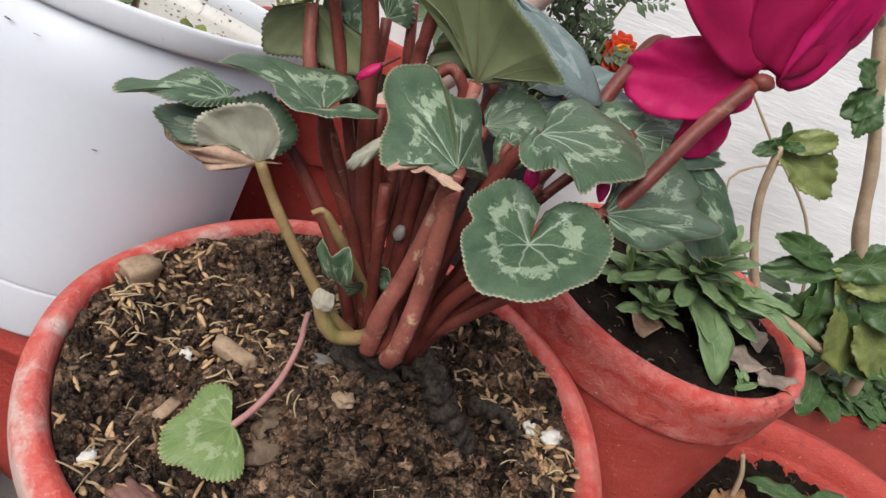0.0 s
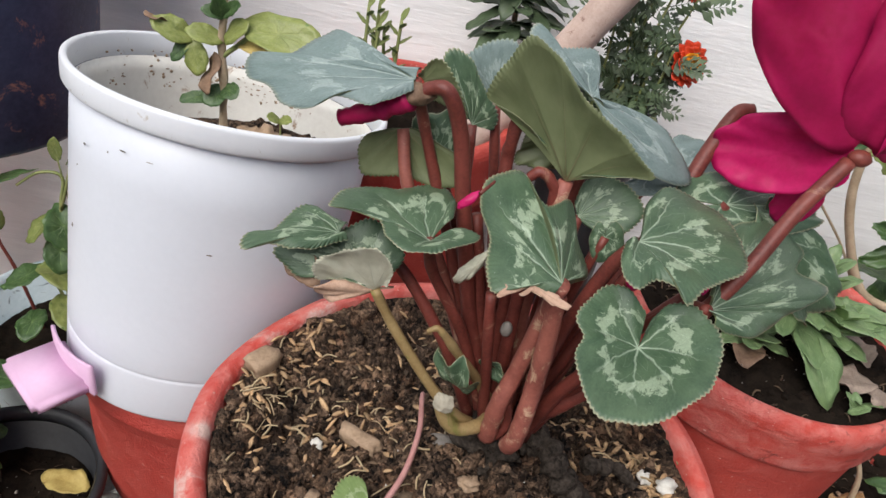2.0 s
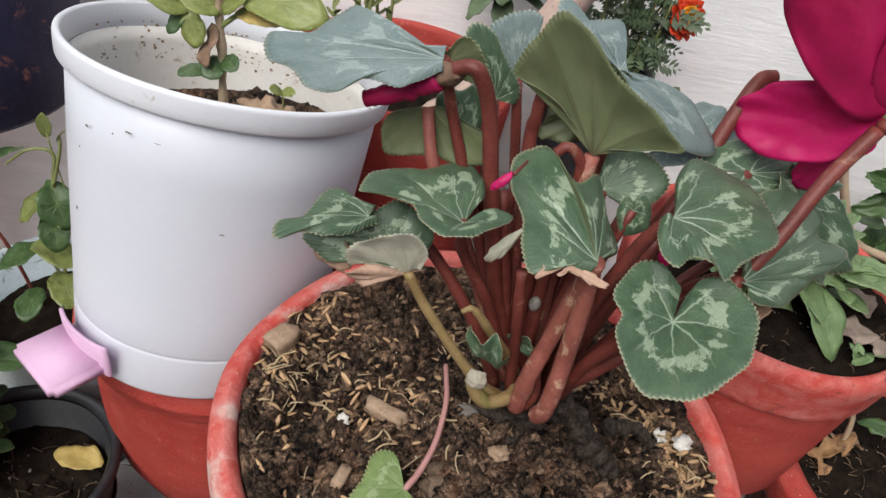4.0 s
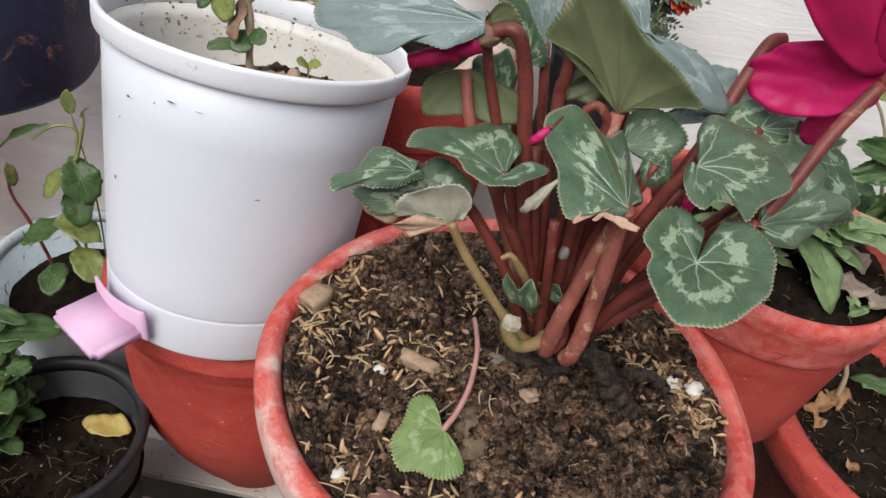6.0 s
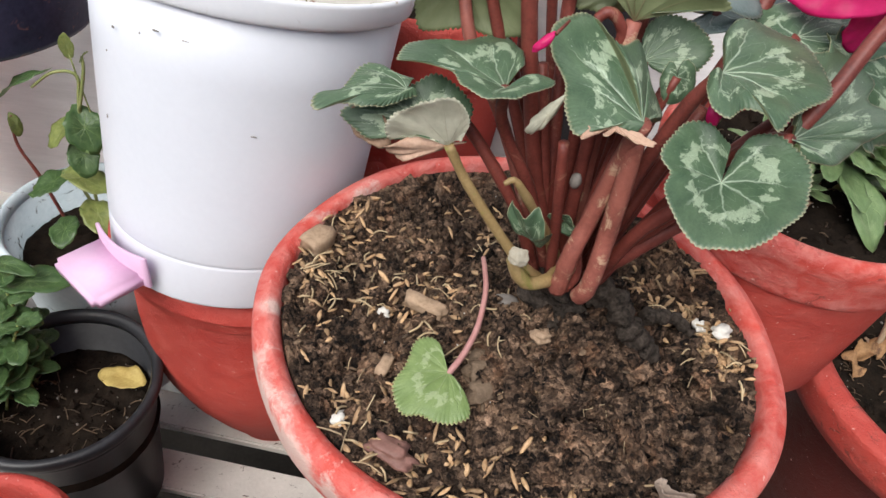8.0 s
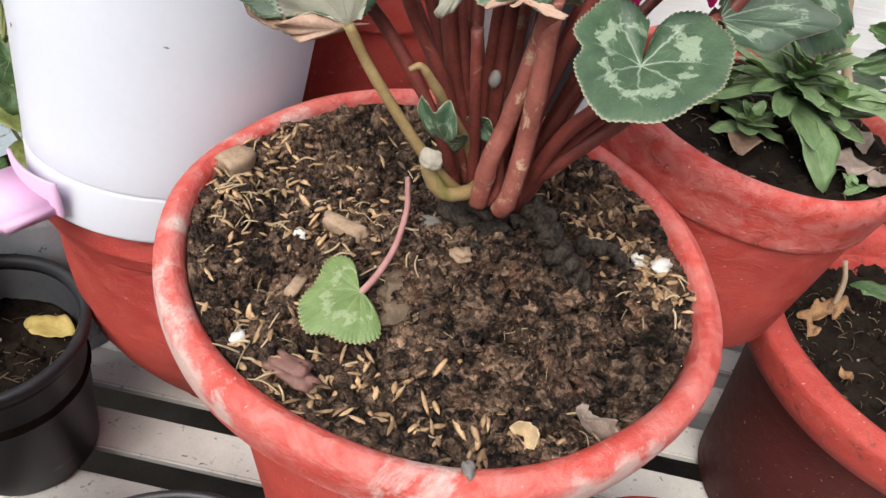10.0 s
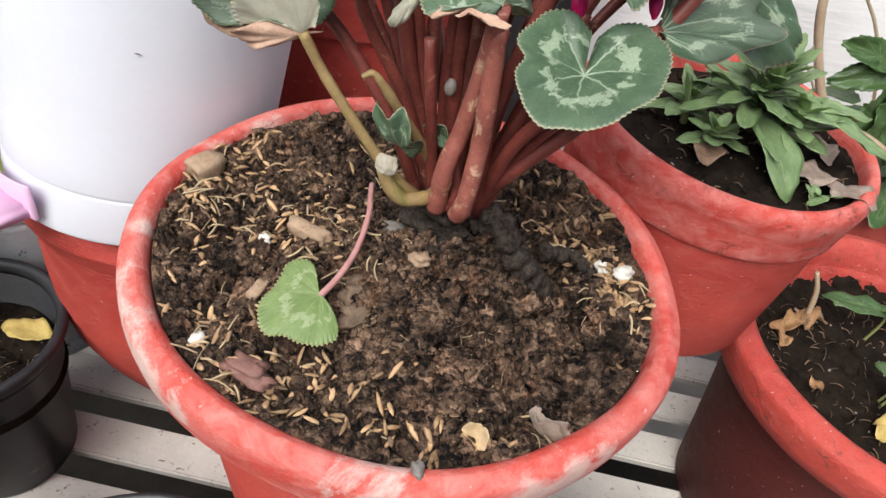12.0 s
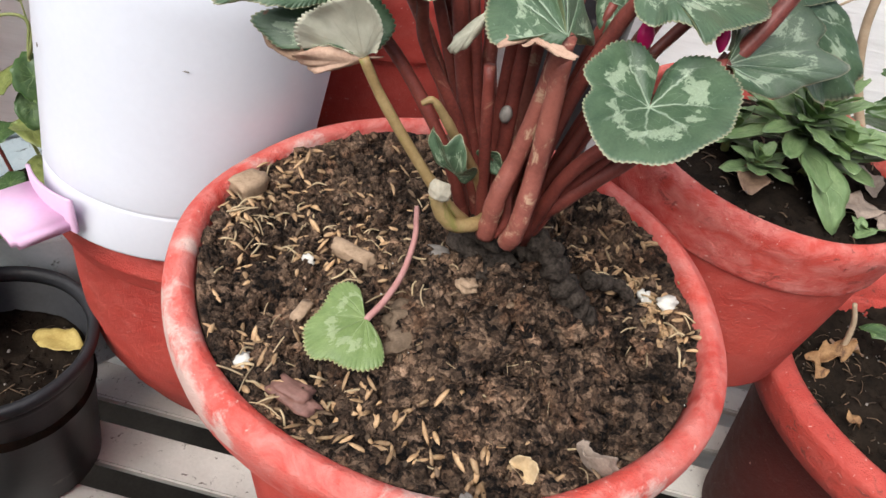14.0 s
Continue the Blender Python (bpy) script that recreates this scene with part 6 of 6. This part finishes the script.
# soft rosette plant in the small red pot
rp = thing("rosette_plant", "soft grey-green rosette plant in the small red pot", "potted plant", (0.248, 0.14, 0.29))
for i, (foot, top, count, longest, broad) in enumerate((
        ((0.236, 0.150, 0.284), (0.243, 0.132, 0.346), 40, 0.056, 0.36), ((0.214, 0.126, 0.286), (0.211, 0.114, 0.306), 15, 0.028, 0.52),
        ((0.262, 0.142, 0.284), (0.268, 0.120, 0.322), 20, 0.046, 0.40), ((0.206, 0.160, 0.284), (0.198, 0.150, 0.312), 14, 0.038, 0.42))):
    foot, top = Vector(foot), Vector(top)
    stem_part(rp, [foot, foot.lerp(top, 0.5) + Vector((0, 0.003, 0)), top], 0.0034, 0.0024, M_GREENSTALK)
    for k in range(count):
        u = k / count
        a, el = k * 2.4 + i, 0.05 + 1.25 * u ** 1.2
        ln = longest * (1.0 - 0.5 * u) * g.uniform(0.85, 1.15)
        d = (math.cos(a) * math.cos(el), math.sin(a) * math.cos(el), math.sin(el))
        simple_leaf(rp, foot.lerp(top, 0.45 + 0.55 * u), d, ln, ln * broad * g.uniform(0.85, 1.15), mats=[M_MULLEIN, M_GREEN_U], seed=k, droop=g.uniform(0.05, 0.30), tooth=0.006, wave=0.04)
# broad drooping leaf, long outer leaf and a narrow upright one
simple_leaf(rp, (0.240, 0.118, 0.318), (0.36, -0.85, -0.38), 0.062, 0.034, mats=[M_MULLEIN, M_GREEN_U], seed=80, droop=0.18, tooth=0.006)
simple_leaf(rp, (0.252, 0.124, 0.330), (0.86, -0.40, 0.02), 0.080, 0.026, mats=[M_MULLEIN, M_GREEN_U], seed=81, droop=0.20, tooth=0.006)
simple_leaf(rp, (0.226, 0.140, 0.326), (-0.75, -0.05, 0.45), 0.056, 0.020, mats=[M_MULLEIN, M_GREEN_U], seed=82, droop=0.1, tooth=0.006)
simple_leaf(rp, (0.256, 0.132, 0.326), (0.95, -0.1, 0.15), 0.066, 0.026, mats=[M_MULLEIN, M_GREEN_U], seed=83, droop=0.12, tooth=0.006)
simple_leaf(rp, (0.196, 0.146, 0.300), (-0.25, -0.05, 0.95), 0.034, 0.010, mats=[M_MULLEIN, M_GREEN_U], seed=84, droop=0.05, tooth=0.006)
for i, (x, y, d) in enumerate(((0.268, 0.090, 10), (0.292, 0.082, -30), (0.198, 0.094, 50), (0.306, 0.12, 100))):
    a = radians(d)
    holder = thing("fallen_leaf", "grey withered leaf lying in the small pot", "dead leaf", (x, y, 0.292))
    simple_leaf(holder, (x, y, 0.294), (math.cos(a), math.sin(a), 0.12), 0.034, 0.024, mats=[M_DRY if i == 2 else M_DRYGREY, M_DRYGREY], seed=90 + i, name="blade", wave=0.2, droop=0.1)
for i in range(5):
    simple_leaf(rp, (0.272 + 0.004 * i, 0.066 + 0.003 * i, 0.288), (math.cos(i * 1.3), math.sin(i * 1.3), 0.7), 0.014, 0.008, mats=[M_MULLEIN, M_GREEN_U], seed=95 + i)

# woody plant by the wall
wp = thing("woody_plant", "straggly woody plant with toothed green leaves by the wall", "potted plant", (0.60, 0.37, 0.09))
stem_part(wp, [(0.61, 0.41, 0.07), (0.575, 0.35, 0.17), (0.524, 0.33, 0.192), (0.484, 0.33, 0.208), (0.433, 0.33, 0.226), (0.391, 0.33, 0.282), (0.364, 0.33, 0.337), (0.353, 0.33, 0.392)], 0.0060, 0.0040, M_WOODSTALK, knobs=0.3)
stem_part(wp, [(0.64, 0.425, 0.07), (0.627, 0.35, 0.135), (0.570, 0.35, 0.236), (0.501, 0.35, 0.324), (0.457, 0.35, 0.406), (0.399, 0.35, 0.494), (0.345, 0.35, 0.58)], 0.0088, 0.0060, M_WOODSTALK, knobs=0.3, seed=4)
stem_part(wp, [(0.385, 0.35, 0.515), (0.372, 0.34, 0.53), (0.345, 0.33, 0.56)], 0.0035, 0.0025, M_WOODSTALK)
stem_part(wp, [(0.60, 0.42, 0.08), (0.52, 0.45, 0.27), (0.42, 0.47, 0.36), (0.34, 0.48, 0.43)], 0.0024, 0.0014, M_WOODSTALK, knobs=0.4, seed=5)
stem_part(wp, [(0.56, 0.43, 0.08), (0.48, 0.45, 0.20), (0.40, 0.47, 0.30), (0.50, 0.47, 0.36)], 0.0018, 0.0012, M_WOODSTALK, knobs=0.4, seed=6)
for i, (J, d, ln, wd, mt) in enumerate([
    ((0.358, 0.335, 0.390), (0.92, -0.15, -0.28), 0.076, 0.046, M_OLIVE), ((0.357, 0.335, 0.394), (0.85, -0.2, 0.45), 0.050, 0.026, M_OLIVE), ((0.353, 0.332, 0.392), (-0.85, -0.3, -0.4), 0.028, 0.016, M_GREEN), ((0.353, 0.332, 0.396), (-0.4, -0.4, 0.8), 0.026, 0.012, M_GREEN), ((0.355, 0.330, 0.394), (0.4, -0.8, 0.3), 0.022, 0.012, M_GREEN), ((0.352, 0.332, 0.390), (-0.5, -0.6, 0.4), 0.020, 0.010, M_GREEN),
    ((0.415, 0.345, 0.464), (-0.6, -0.3, -0.75), 0.036, 0.030, M_GREEN), ((0.406, 0.345, 0.474), (-0.8, -0.4, 0.3), 0.034, 0.026, M_GREEN), ((0.418, 0.345, 0.460), (-0.2, -0.5, -0.85), 0.040, 0.030, M_GREEN),
    ((0.497, 0.345, 0.281), (-0.96, -0.15, -0.20), 0.080, 0.032, M_GREEN), ((0.488, 0.345, 0.285), (-0.95, -0.12, 0.24), 0.076, 0.030, M_GREEN), ((0.500, 0.345, 0.282), (0.75, -0.2, 0.62), 0.070, 0.042, M_GREEN), ((0.502, 0.345, 0.280), (0.95, -0.2, 0.10), 0.075, 0.040, M_OLIVE),
    ((0.505, 0.345, 0.272), (0.31, -0.12, -0.94), 0.105, 0.070, M_GREEN), ((0.518, 0.345, 0.270), (0.65, -0.10, -0.75), 0.135, 0.085, M_OLIVE), ((0.500, 0.345, 0.262), (-0.1, -0.15, -0.98), 0.085, 0.056, M_GREEN), ((0.561, 0.340, 0.232), (0.82, -0.12, -0.55), 0.095, 0.060, M_OLIVE), ((0.545, 0.345, 0.26), (1.0, -0.15, -0.15), 0.08, 0.05, M_GREEN)]):
    simple_leaf(wp, J, d, ln, wd, up=(0, -0.85, 0.5), mats=[mt, M_GREEN_U], seed=100 + i, droop=0.12, tooth=0.07, teeth=30, wave=0.10, waves=4, crinkle=0.22, steps=120, rings=9)
for i in range(16):
    x, z = g.uniform(0.40, 0.62), g.uniform(0.10, 0.24)
    simple_leaf(wp, (x, g.uniform(0.36, 0.42), z), (g.uniform(-1, 1), -0.5, g.uniform(-0.7, 0.4)), g.uniform(0.05, 0.085), g.uniform(0.03, 0.05), up=(0, -0.6, 0.8), mats=[M_GREEN, M_GREEN_U], seed=700 + i, droop=0.15, tooth=0.05, teeth=22)
part("dead_bloom", blob(0.006, (0.462, 0.40, 0.345), (1, 0.8, 1.4), 0.4, 2), M_ROOT, wp, "withered black flower head")
stem_part(wp, [(0.462, 0.40, 0.352), (0.458, 0.40, 0.375), (0.44, 0.41, 0.40)], 0.0008, 0.0007, M_ROOT, "bloom_stalk")

# low plants and litter in the wide pot
lp = thing("creeping_plant", "small green-leaved plant in the wide red pot", "potted plant", (0.45, 0.09, 0.09))
for i, (x, y, h, a, ln, wd) in enumerate(((0.450, 0.060, 0.020, -0.3, 0.036, 0.034), (0.452, 0.066, 0.026, 2.0, 0.024, 0.020), (0.478, 0.146, 0.030, 2.9, 0.060, 0.026), (0.480, 0.148, 0.034, 0.2, 0.055, 0.026), (0.500, 0.110, 0.026, -1.2, 0.040, 0.026), (0.530, 0.060, 0.024, 0.6, 0.045, 0.030), (0.540, 0.130, 0.034, 2.2, 0.050, 0.030))):
    stem_part(lp, [(x, y, 0.080), (x + 0.003, y, 0.090 + h * 0.5), (x, y, 0.090 + h)], 0.0014, 0.0010, M_GREENSTALK)
    simple_leaf(lp, (x, y, 0.090 + h), (math.cos(a), math.sin(a), 0.12), ln, wd, seed=130 + i, droop=0.12, wave=0.05)
stem_part(lp, [(0.412, 0.150, 0.080), (0.406, 0.156, 0.125), (0.395, 0.160, 0.150)], 0.0030, 0.0022, M_WOODSTALK)
for i, (x, y, a, ln, mt) in enumerate(((0.384, 0.138, 0.5, 0.040, M_CURL), (0.378, 0.116, 1.9, 0.026, M_CURL), (0.404, 0.160, -0.4, 0.030, M_DRY), (0.426, 0.022, 0.6, 0.034, M_YELLOW), (0.392, 0.062, 2.2, 0.018, M_CURL), (0.470, 0.010, 1.0, 0.030, M_DRY), (0.520, 0.020, 2.0, 0.030, M_DRY))):
    holder = thing("fallen_leaf", "dry tan leaf fallen on dark soil", "dead leaf", (x, y, 0.091))
    simple_leaf(holder, (x, y, 0.094), (math.cos(a), math.sin(a), 0.25), ln, ln * 0.55, mats=[mt, M_CURL], seed=190 + i, name="blade", wave=0.5)
for i in range(30):
    x, y, a = g.uniform(0.52, 0.95), g.uniform(0.36, 0.48), g.uniform(0, 6.28)
    holder = thing("fallen_leaf", "brown dry leaf fallen under the woody plant", "dead leaf", (x, y, 0.095))
    simple_leaf(holder, (x, y, 0.098), (math.cos(a), math.sin(a), 0.2), g.uniform(0.03, 0.05), 0.026, mats=[M_DRY, M_DRY], seed=210 + i, name="blade", wave=0.25)

tp = thing("creeping_plant", "dark creeping weeds in the trough by the wall", "potted plant", (0.75, 0.43, 0.085))
for i in range(26):
    x, y = g.uniform(0.50, 1.0), g.uniform(0.355, 0.44)
    a, h = g.uniform(0, 6.28), g.uniform(0.02, 0.07)
    stem_part(tp, [(x, y, 0.075), (x + 0.008 * math.cos(a), y, 0.085 + h * 0.5), (x + 0.02 * math.cos(a), y, 0.085 + h)], 0.0014, 0.0009, M_GREENSTALK)
    for k in range(4):
        b_ = a + k * 1.7
        simple_leaf(tp, (x + 0.02 * math.cos(a), y, 0.085 + h * (0.5 + 0.125 * k)), (math.cos(b_), math.sin(b_) - 0.3, 0.1), g.uniform(0.025, 0.05), g.uniform(0.016, 0.032), seed=600 + i * 4 + k, droop=0.2)

# leafy plant and yellow leaf in the black pot
kp = thing("leafy_plant", "bushy plant with small scalloped green leaves", "potted plant", (-0.425, 0.075, -0.01))
for i in range(13):
    bx, by = -0.425 + g.gauss(0, 0.014), 0.085 + g.gauss(0, 0.016)
    tx, ty, tz = bx + g.gauss(-0.005, 0.018), by + g.gauss(-0.006, 0.022), g.uniform(0.025, 0.105)
    stem_part(kp, [(bx, by, -0.02), ((bx + tx) / 2, (by + ty) / 2, tz * 0.5), (tx, ty, tz)], 0.0016, 0.0011, M_GREENSTALK)
    for k in range(11):
        u = 0.25 + 0.75 * k / 10
        a = k * 2.4 + i
        p = (bx + (tx - bx) * u, by + (ty - by) * u, -0.02 + (tz + 0.02) * u)
        simple_leaf(kp, p, (math.cos(a), math.sin(a), 0.25), g.uniform(0.018, 0.032), g.uniform(0.015, 0.026), seed=240 + k + i * 11, droop=0.15, tooth=0.14, teeth=9, wave=0.04)
simple_leaf(kp, (-0.43, 0.12, 0.095), (0.9, 0.1, 0.1), 0.062, 0.034, seed=400, droop=0.1, tooth=0.06)
simple_leaf(kp, (-0.44, 0.13, 0.11), (0.8, -0.2, 0.2), 0.05, 0.018, seed=401, droop=0.2, tooth=0.06)
yl = thing("fallen_leaf", "yellow fallen leaf with brown ends on black soil", "dead leaf", (-0.331, 0.100, -0.012))
simple_leaf(yl, (-0.353, 0.104, -0.006), (0.98, -0.18, 0.05), 0.046, 0.026, mats=[M_YELLOW, M_YELLOW], seed=410, name="blade", tooth=0.02, wave=0.06)

# straggly plant in the pale blue pot
sp_ = thing("straggly_plant", "straggly plant with sparse yellowing leaves", "potted plant", (-0.41, 0.25, 0.04))
for i, pts in enumerate(([(-0.400, 0.255, 0.03), (-0.395, 0.25, 0.12), (-0.388, 0.25, 0.20), (-0.382, 0.25, 0.236), (-0.400, 0.245, 0.240), (-0.420, 0.24, 0.225)], [(-0.43, 0.25, 0.03), (-0.446, 0.25, 0.11), (-0.458, 0.25, 0.15), (-0.455, 0.25, 0.185)], [(-0.388, 0.25, 0.20), (-0.376, 0.252, 0.24), (-0.374, 0.252, 0.255)], [(-0.395, 0.26, 0.03), (-0.41, 0.255, 0.10), (-0.416, 0.25, 0.125)])):
    stem_part(sp_, pts, 0.0020, 0.0013, M_GREENSTALK if i != 1 else M_STEM, seed=i)
for i, (J, d, ln, wd) in enumerate([((-0.405, 0.245, 0.240), (-0.9, -0.1, -0.35), 0.060, 0.016), ((-0.455, 0.25, 0.185), (0.3, -0.2, -0.9), 0.022, 0.012), ((-0.390, 0.25, 0.200), (0.4, -0.5, -0.6), 0.042, 0.034), ((-0.392, 0.25, 0.190), (-0.6, -0.5, -0.4), 0.036, 0.026), ((-0.395, 0.25, 0.165), (0.3, -0.6, -0.5), 0.036, 0.028), ((-0.416, 0.25, 0.125), (0.8, -0.4, 0.1), 0.050, 0.032), ((-0.416, 0.25, 0.12), (-0.5, -0.6, 0.0), 0.04, 0.028), ((-0.40, 0.245, 0.09), (0.6, -0.7, -0.1), 0.044, 0.03), ((-0.42, 0.235, 0.075), (0.1, -1, 0.0), 0.04, 0.026), ((-0.376, 0.252, 0.25), (0.4, 0, 0.8), 0.014, 0.006)]):
    simple_leaf(sp_, J, d, ln, wd, mats=[M_OLIVE if i % 2 else M_GREEN, M_GREEN_U], seed=420 + i, droop=0.2, tooth=0.08, teeth=12, wave=0.08)
stem_part(sp_, [(-0.385, 0.262, 0.03), (-0.378, 0.255, 0.15), (-0.384, 0.25, 0.262)], 0.0010, 0.0007, M_GREENSTALK)
simple_leaf(sp_, (-0.384, 0.25, 0.255), (0.1, -0.1, 1), 0.024, 0.013, up=(0, -1, 0), mats=[M_OLIVE, M_GREEN_U], seed=440)

# thick branch and small succulent in the pot by the wall
br = thing("pale_branch", "thick pale pinkish branch with brown specks, leaning", "branch", (-0.09, 0.37, 0.28))
stem_part(br, [(-0.06, 0.378, 0.25), (-0.005, 0.372, 0.305), (0.0472, 0.37, 0.3813), (0.0797, 0.37, 0.4411), (0.1186, 0.37, 0.5079)], 0.0185, 0.0175, M_TRUNK, "branch", 0.15)
stem_part(br, [(0.102, 0.37, 0.480), (0.100, 0.36, 0.50), (0.092, 0.35, 0.53)], 0.004, 0.003, M_TRUNK, "twig")
sc = thing("succulent", "small spiky grey-green succulent in the back pot", "potted plant", (-0.115, 0.36, 0.29))
for i in range(7):
    bx, by = -0.118 + g.gauss(0, 0.012), 0.355 + g.gauss(0, 0.01)
    tx, tz = bx + g.gauss(0, 0.012), g.uniform(0.36, 0.425)
    stem_part(sc, [(bx, by, 0.28), ((bx + tx) / 2, by, 0.33), (tx, by, tz)], 0.0022, 0.0015, M_GREENSTALK)
    for k in range(12):
        u = 0.3 + 0.7 * k / 11
        a = k * 2.4
        simple_leaf(sc, (bx + (tx - bx) * u, by, 0.28 + (tz - 0.28) * u), (math.cos(a), math.sin(a), 0.7), 0.016, 0.006, mats=[M_OLIVE, M_GREEN_U], seed=450 + k)

# marigold
mg = thing("marigold", "marigold with feathery leaves and rust-orange blooms", "flower", (0.135, 0.41, 0.32))


def feathery(parent, base, d, ln, rr):
    """A pinnate leaf: a rib with paired narrow leaflets, one mesh."""
    V, F = [], []
    base, d = Vector(base), Vector(d).normalized()
    s = d.cross(Vector((rr.uniform(-0.4, 0.4), -0.8, 0.5))).normalized()
    n_ = s.cross(d)
    for k in range(7):
        u = 0.2 + 0.8 * k / 6
        p = base + d * ln * u - n_ * 0.10 * ln * u * u
        for sg in ((1, -1) if k < 6 else (0,)):
            q = (d * (0.75 if sg else 1.4) + s * sg + n_ * rr.uniform(-0.5, 0.2)).normalized()
            L_ = ln * rr.uniform(0.26, 0.46) * (1.15 - 0.6 * u)
            w = q.cross(n_).normalized() * L_ * rr.uniform(0.16, 0.28)
            o = len(V)
            V += [tuple(p), tuple(p + q * L_ * 0.5 + w + n_ * 0.001), tuple(p + q * L_), tuple(p + q * L_ * 0.5 - w + n_ * 0.001), tuple(p + q * L_ * 0.5 - n_ * 0.0012)]
            F += [(o, o + 1, o + 4), (o + 1, o + 2, o + 4), (o + 2, o + 3, o + 4), (o + 3, o, o + 4), (o, o + 3, o + 1), (o + 1, o + 3, o + 2)]
    o = len(V)
    w = s * 0.0006
    V += [tuple(base - w), tuple(base + w), tuple(base + d * ln * 0.98 - n_ * 0.1 * ln), tuple(base - n_ * 0.0012)]
    F += [(o, o + 1, o + 2), (o + 1, o + 3, o + 2), (o + 3, o, o + 2)]
    me = bpy.data.meshes.new("leaf")
    me.from_pydata(V, [], F)
    me.materials.append(M_GREENLEAF)
    ob = new("leaf", me)
    ob.parent = parent
    ob.matrix_parent_inverse = Matrix.Translation(-parent.location)
    return ob


M_GREENLEAF = surf("feathery_green", (0.050, 0.085, 0.040), (0.12, 0.165, 0.085), 60, 500, 0.5, 0.3, 0.0005, objs=0.4)
heads = [((0.182, 0.400, 0.4066), (0.42, -0.85, 0.32), 0.0245), ((0.164, 0.41, 0.474), (0.5, -0.5, 0.5), 0.016), ((0.145, 0.41, 0.474), (0.3, -0.5, 0.5), 0.013)]
for i in range(9):
    bx, by = 0.125 + g.gauss(0, 0.012), 0.415 + g.gauss(0, 0.012)
    tx, ty, tz = ((0.178, 0.408, 0.396), (0.155, 0.415, 0.47), (0.175, 0.40, 0.475), (0.12, 0.40, 0.44), (0.15, 0.39, 0.43), (0.10, 0.40, 0.47), (0.135, 0.40, 0.48), (0.165, 0.39, 0.42), (0.145, 0.40, 0.39))[i]
    stem_part(mg, [(bx, by, 0.31), ((bx + tx) / 2 + 0.004, (by + ty) / 2, 0.31 + (tz - 0.31) * 0.55), (tx, ty, tz)], 0.0018, 0.0012, M_GREENSTALK)
    for k in range(9):
        u = 0.30 + 0.68 * k / 8
        a = k * 2.4 + i * 1.1
        feathery(mg, (bx + (tx - bx) * u, by + (ty - by) * u, 0.31 + (tz - 0.31) * u), (math.cos(a), math.sin(a) * 0.7 - 0.1, g.uniform(-0.3, 0.5)), g.uniform(0.030, 0.050), g)
for i, (c, ax, r_) in enumerate(heads):
    c, ax = Vector(c), Vector(ax).normalized()
    hd = part("bloom", blob(r_ * 0.45, c - ax * r_ * 0.5, (1, 1, 1), 0.2, i), M_ROOT, mg, "rust and orange ruffled marigold bloom")
    s = ax.orthogonal().normalized()
    w = ax.cross(s)
    for ring, (rad, n_, lift, mt) in enumerate(((1.0, 12, 0.05, M_RUST), (0.8, 11, 0.22, M_RUST), (0.55, 9, 0.34, M_ORANGE), (0.3, 7, 0.42, M_ORANGE))):
        for k in range(n_):
            a = 2 * math.pi * k / n_ + ring * 0.4
            o = s * math.cos(a) + w * math.sin(a)
            simple_leaf(hd, c + ax * r_ * lift * 0.6, o + ax * (0.25 + 0.9 * lift), r_ * rad, r_ * 0.55, up=ax, mats=[mt, mt], seed=k + ring, name="petal", wave=0.2, waves=3)

# broad dark leaves behind, seen over the cyclamen
bk = thing("broad_leaf_plant", "dark green broad-leaved plant against the wall", "potted plant", (0.0, 0.45, 0.30))
stem_part(bk, [(0.02, 0.46, -0.16), (0.015, 0.46, 0.20), (0.01, 0.455, 0.46)], 0.005, 0.003, M_WOODSTALK)
for i in range(46):
    a = i * 2.4
    z = 0.385 + 0.013 * (i % 9)
    simple_leaf(bk, (0.01, 0.455, z), (math.cos(a), -abs(math.sin(a)) * 0.5 + 0.05, g.uniform(-0.3, 0.3)), g.uniform(0.04, 0.065), 0.022, seed=500 + i, droop=0.2, mats=[M_GREENLEAF, M_GREENLEAF])

# amber plastic-like board against the pot
brown_board = thing("amber_board", "short amber-brown board standing against the large pot", "board", (0.0, -0.155, -0.16))
part("board", box(-0.030, -0.159, -0.16, 0.026, -0.152, 0.222, 0.002), M_AMBER, brown_board, smooth=False)
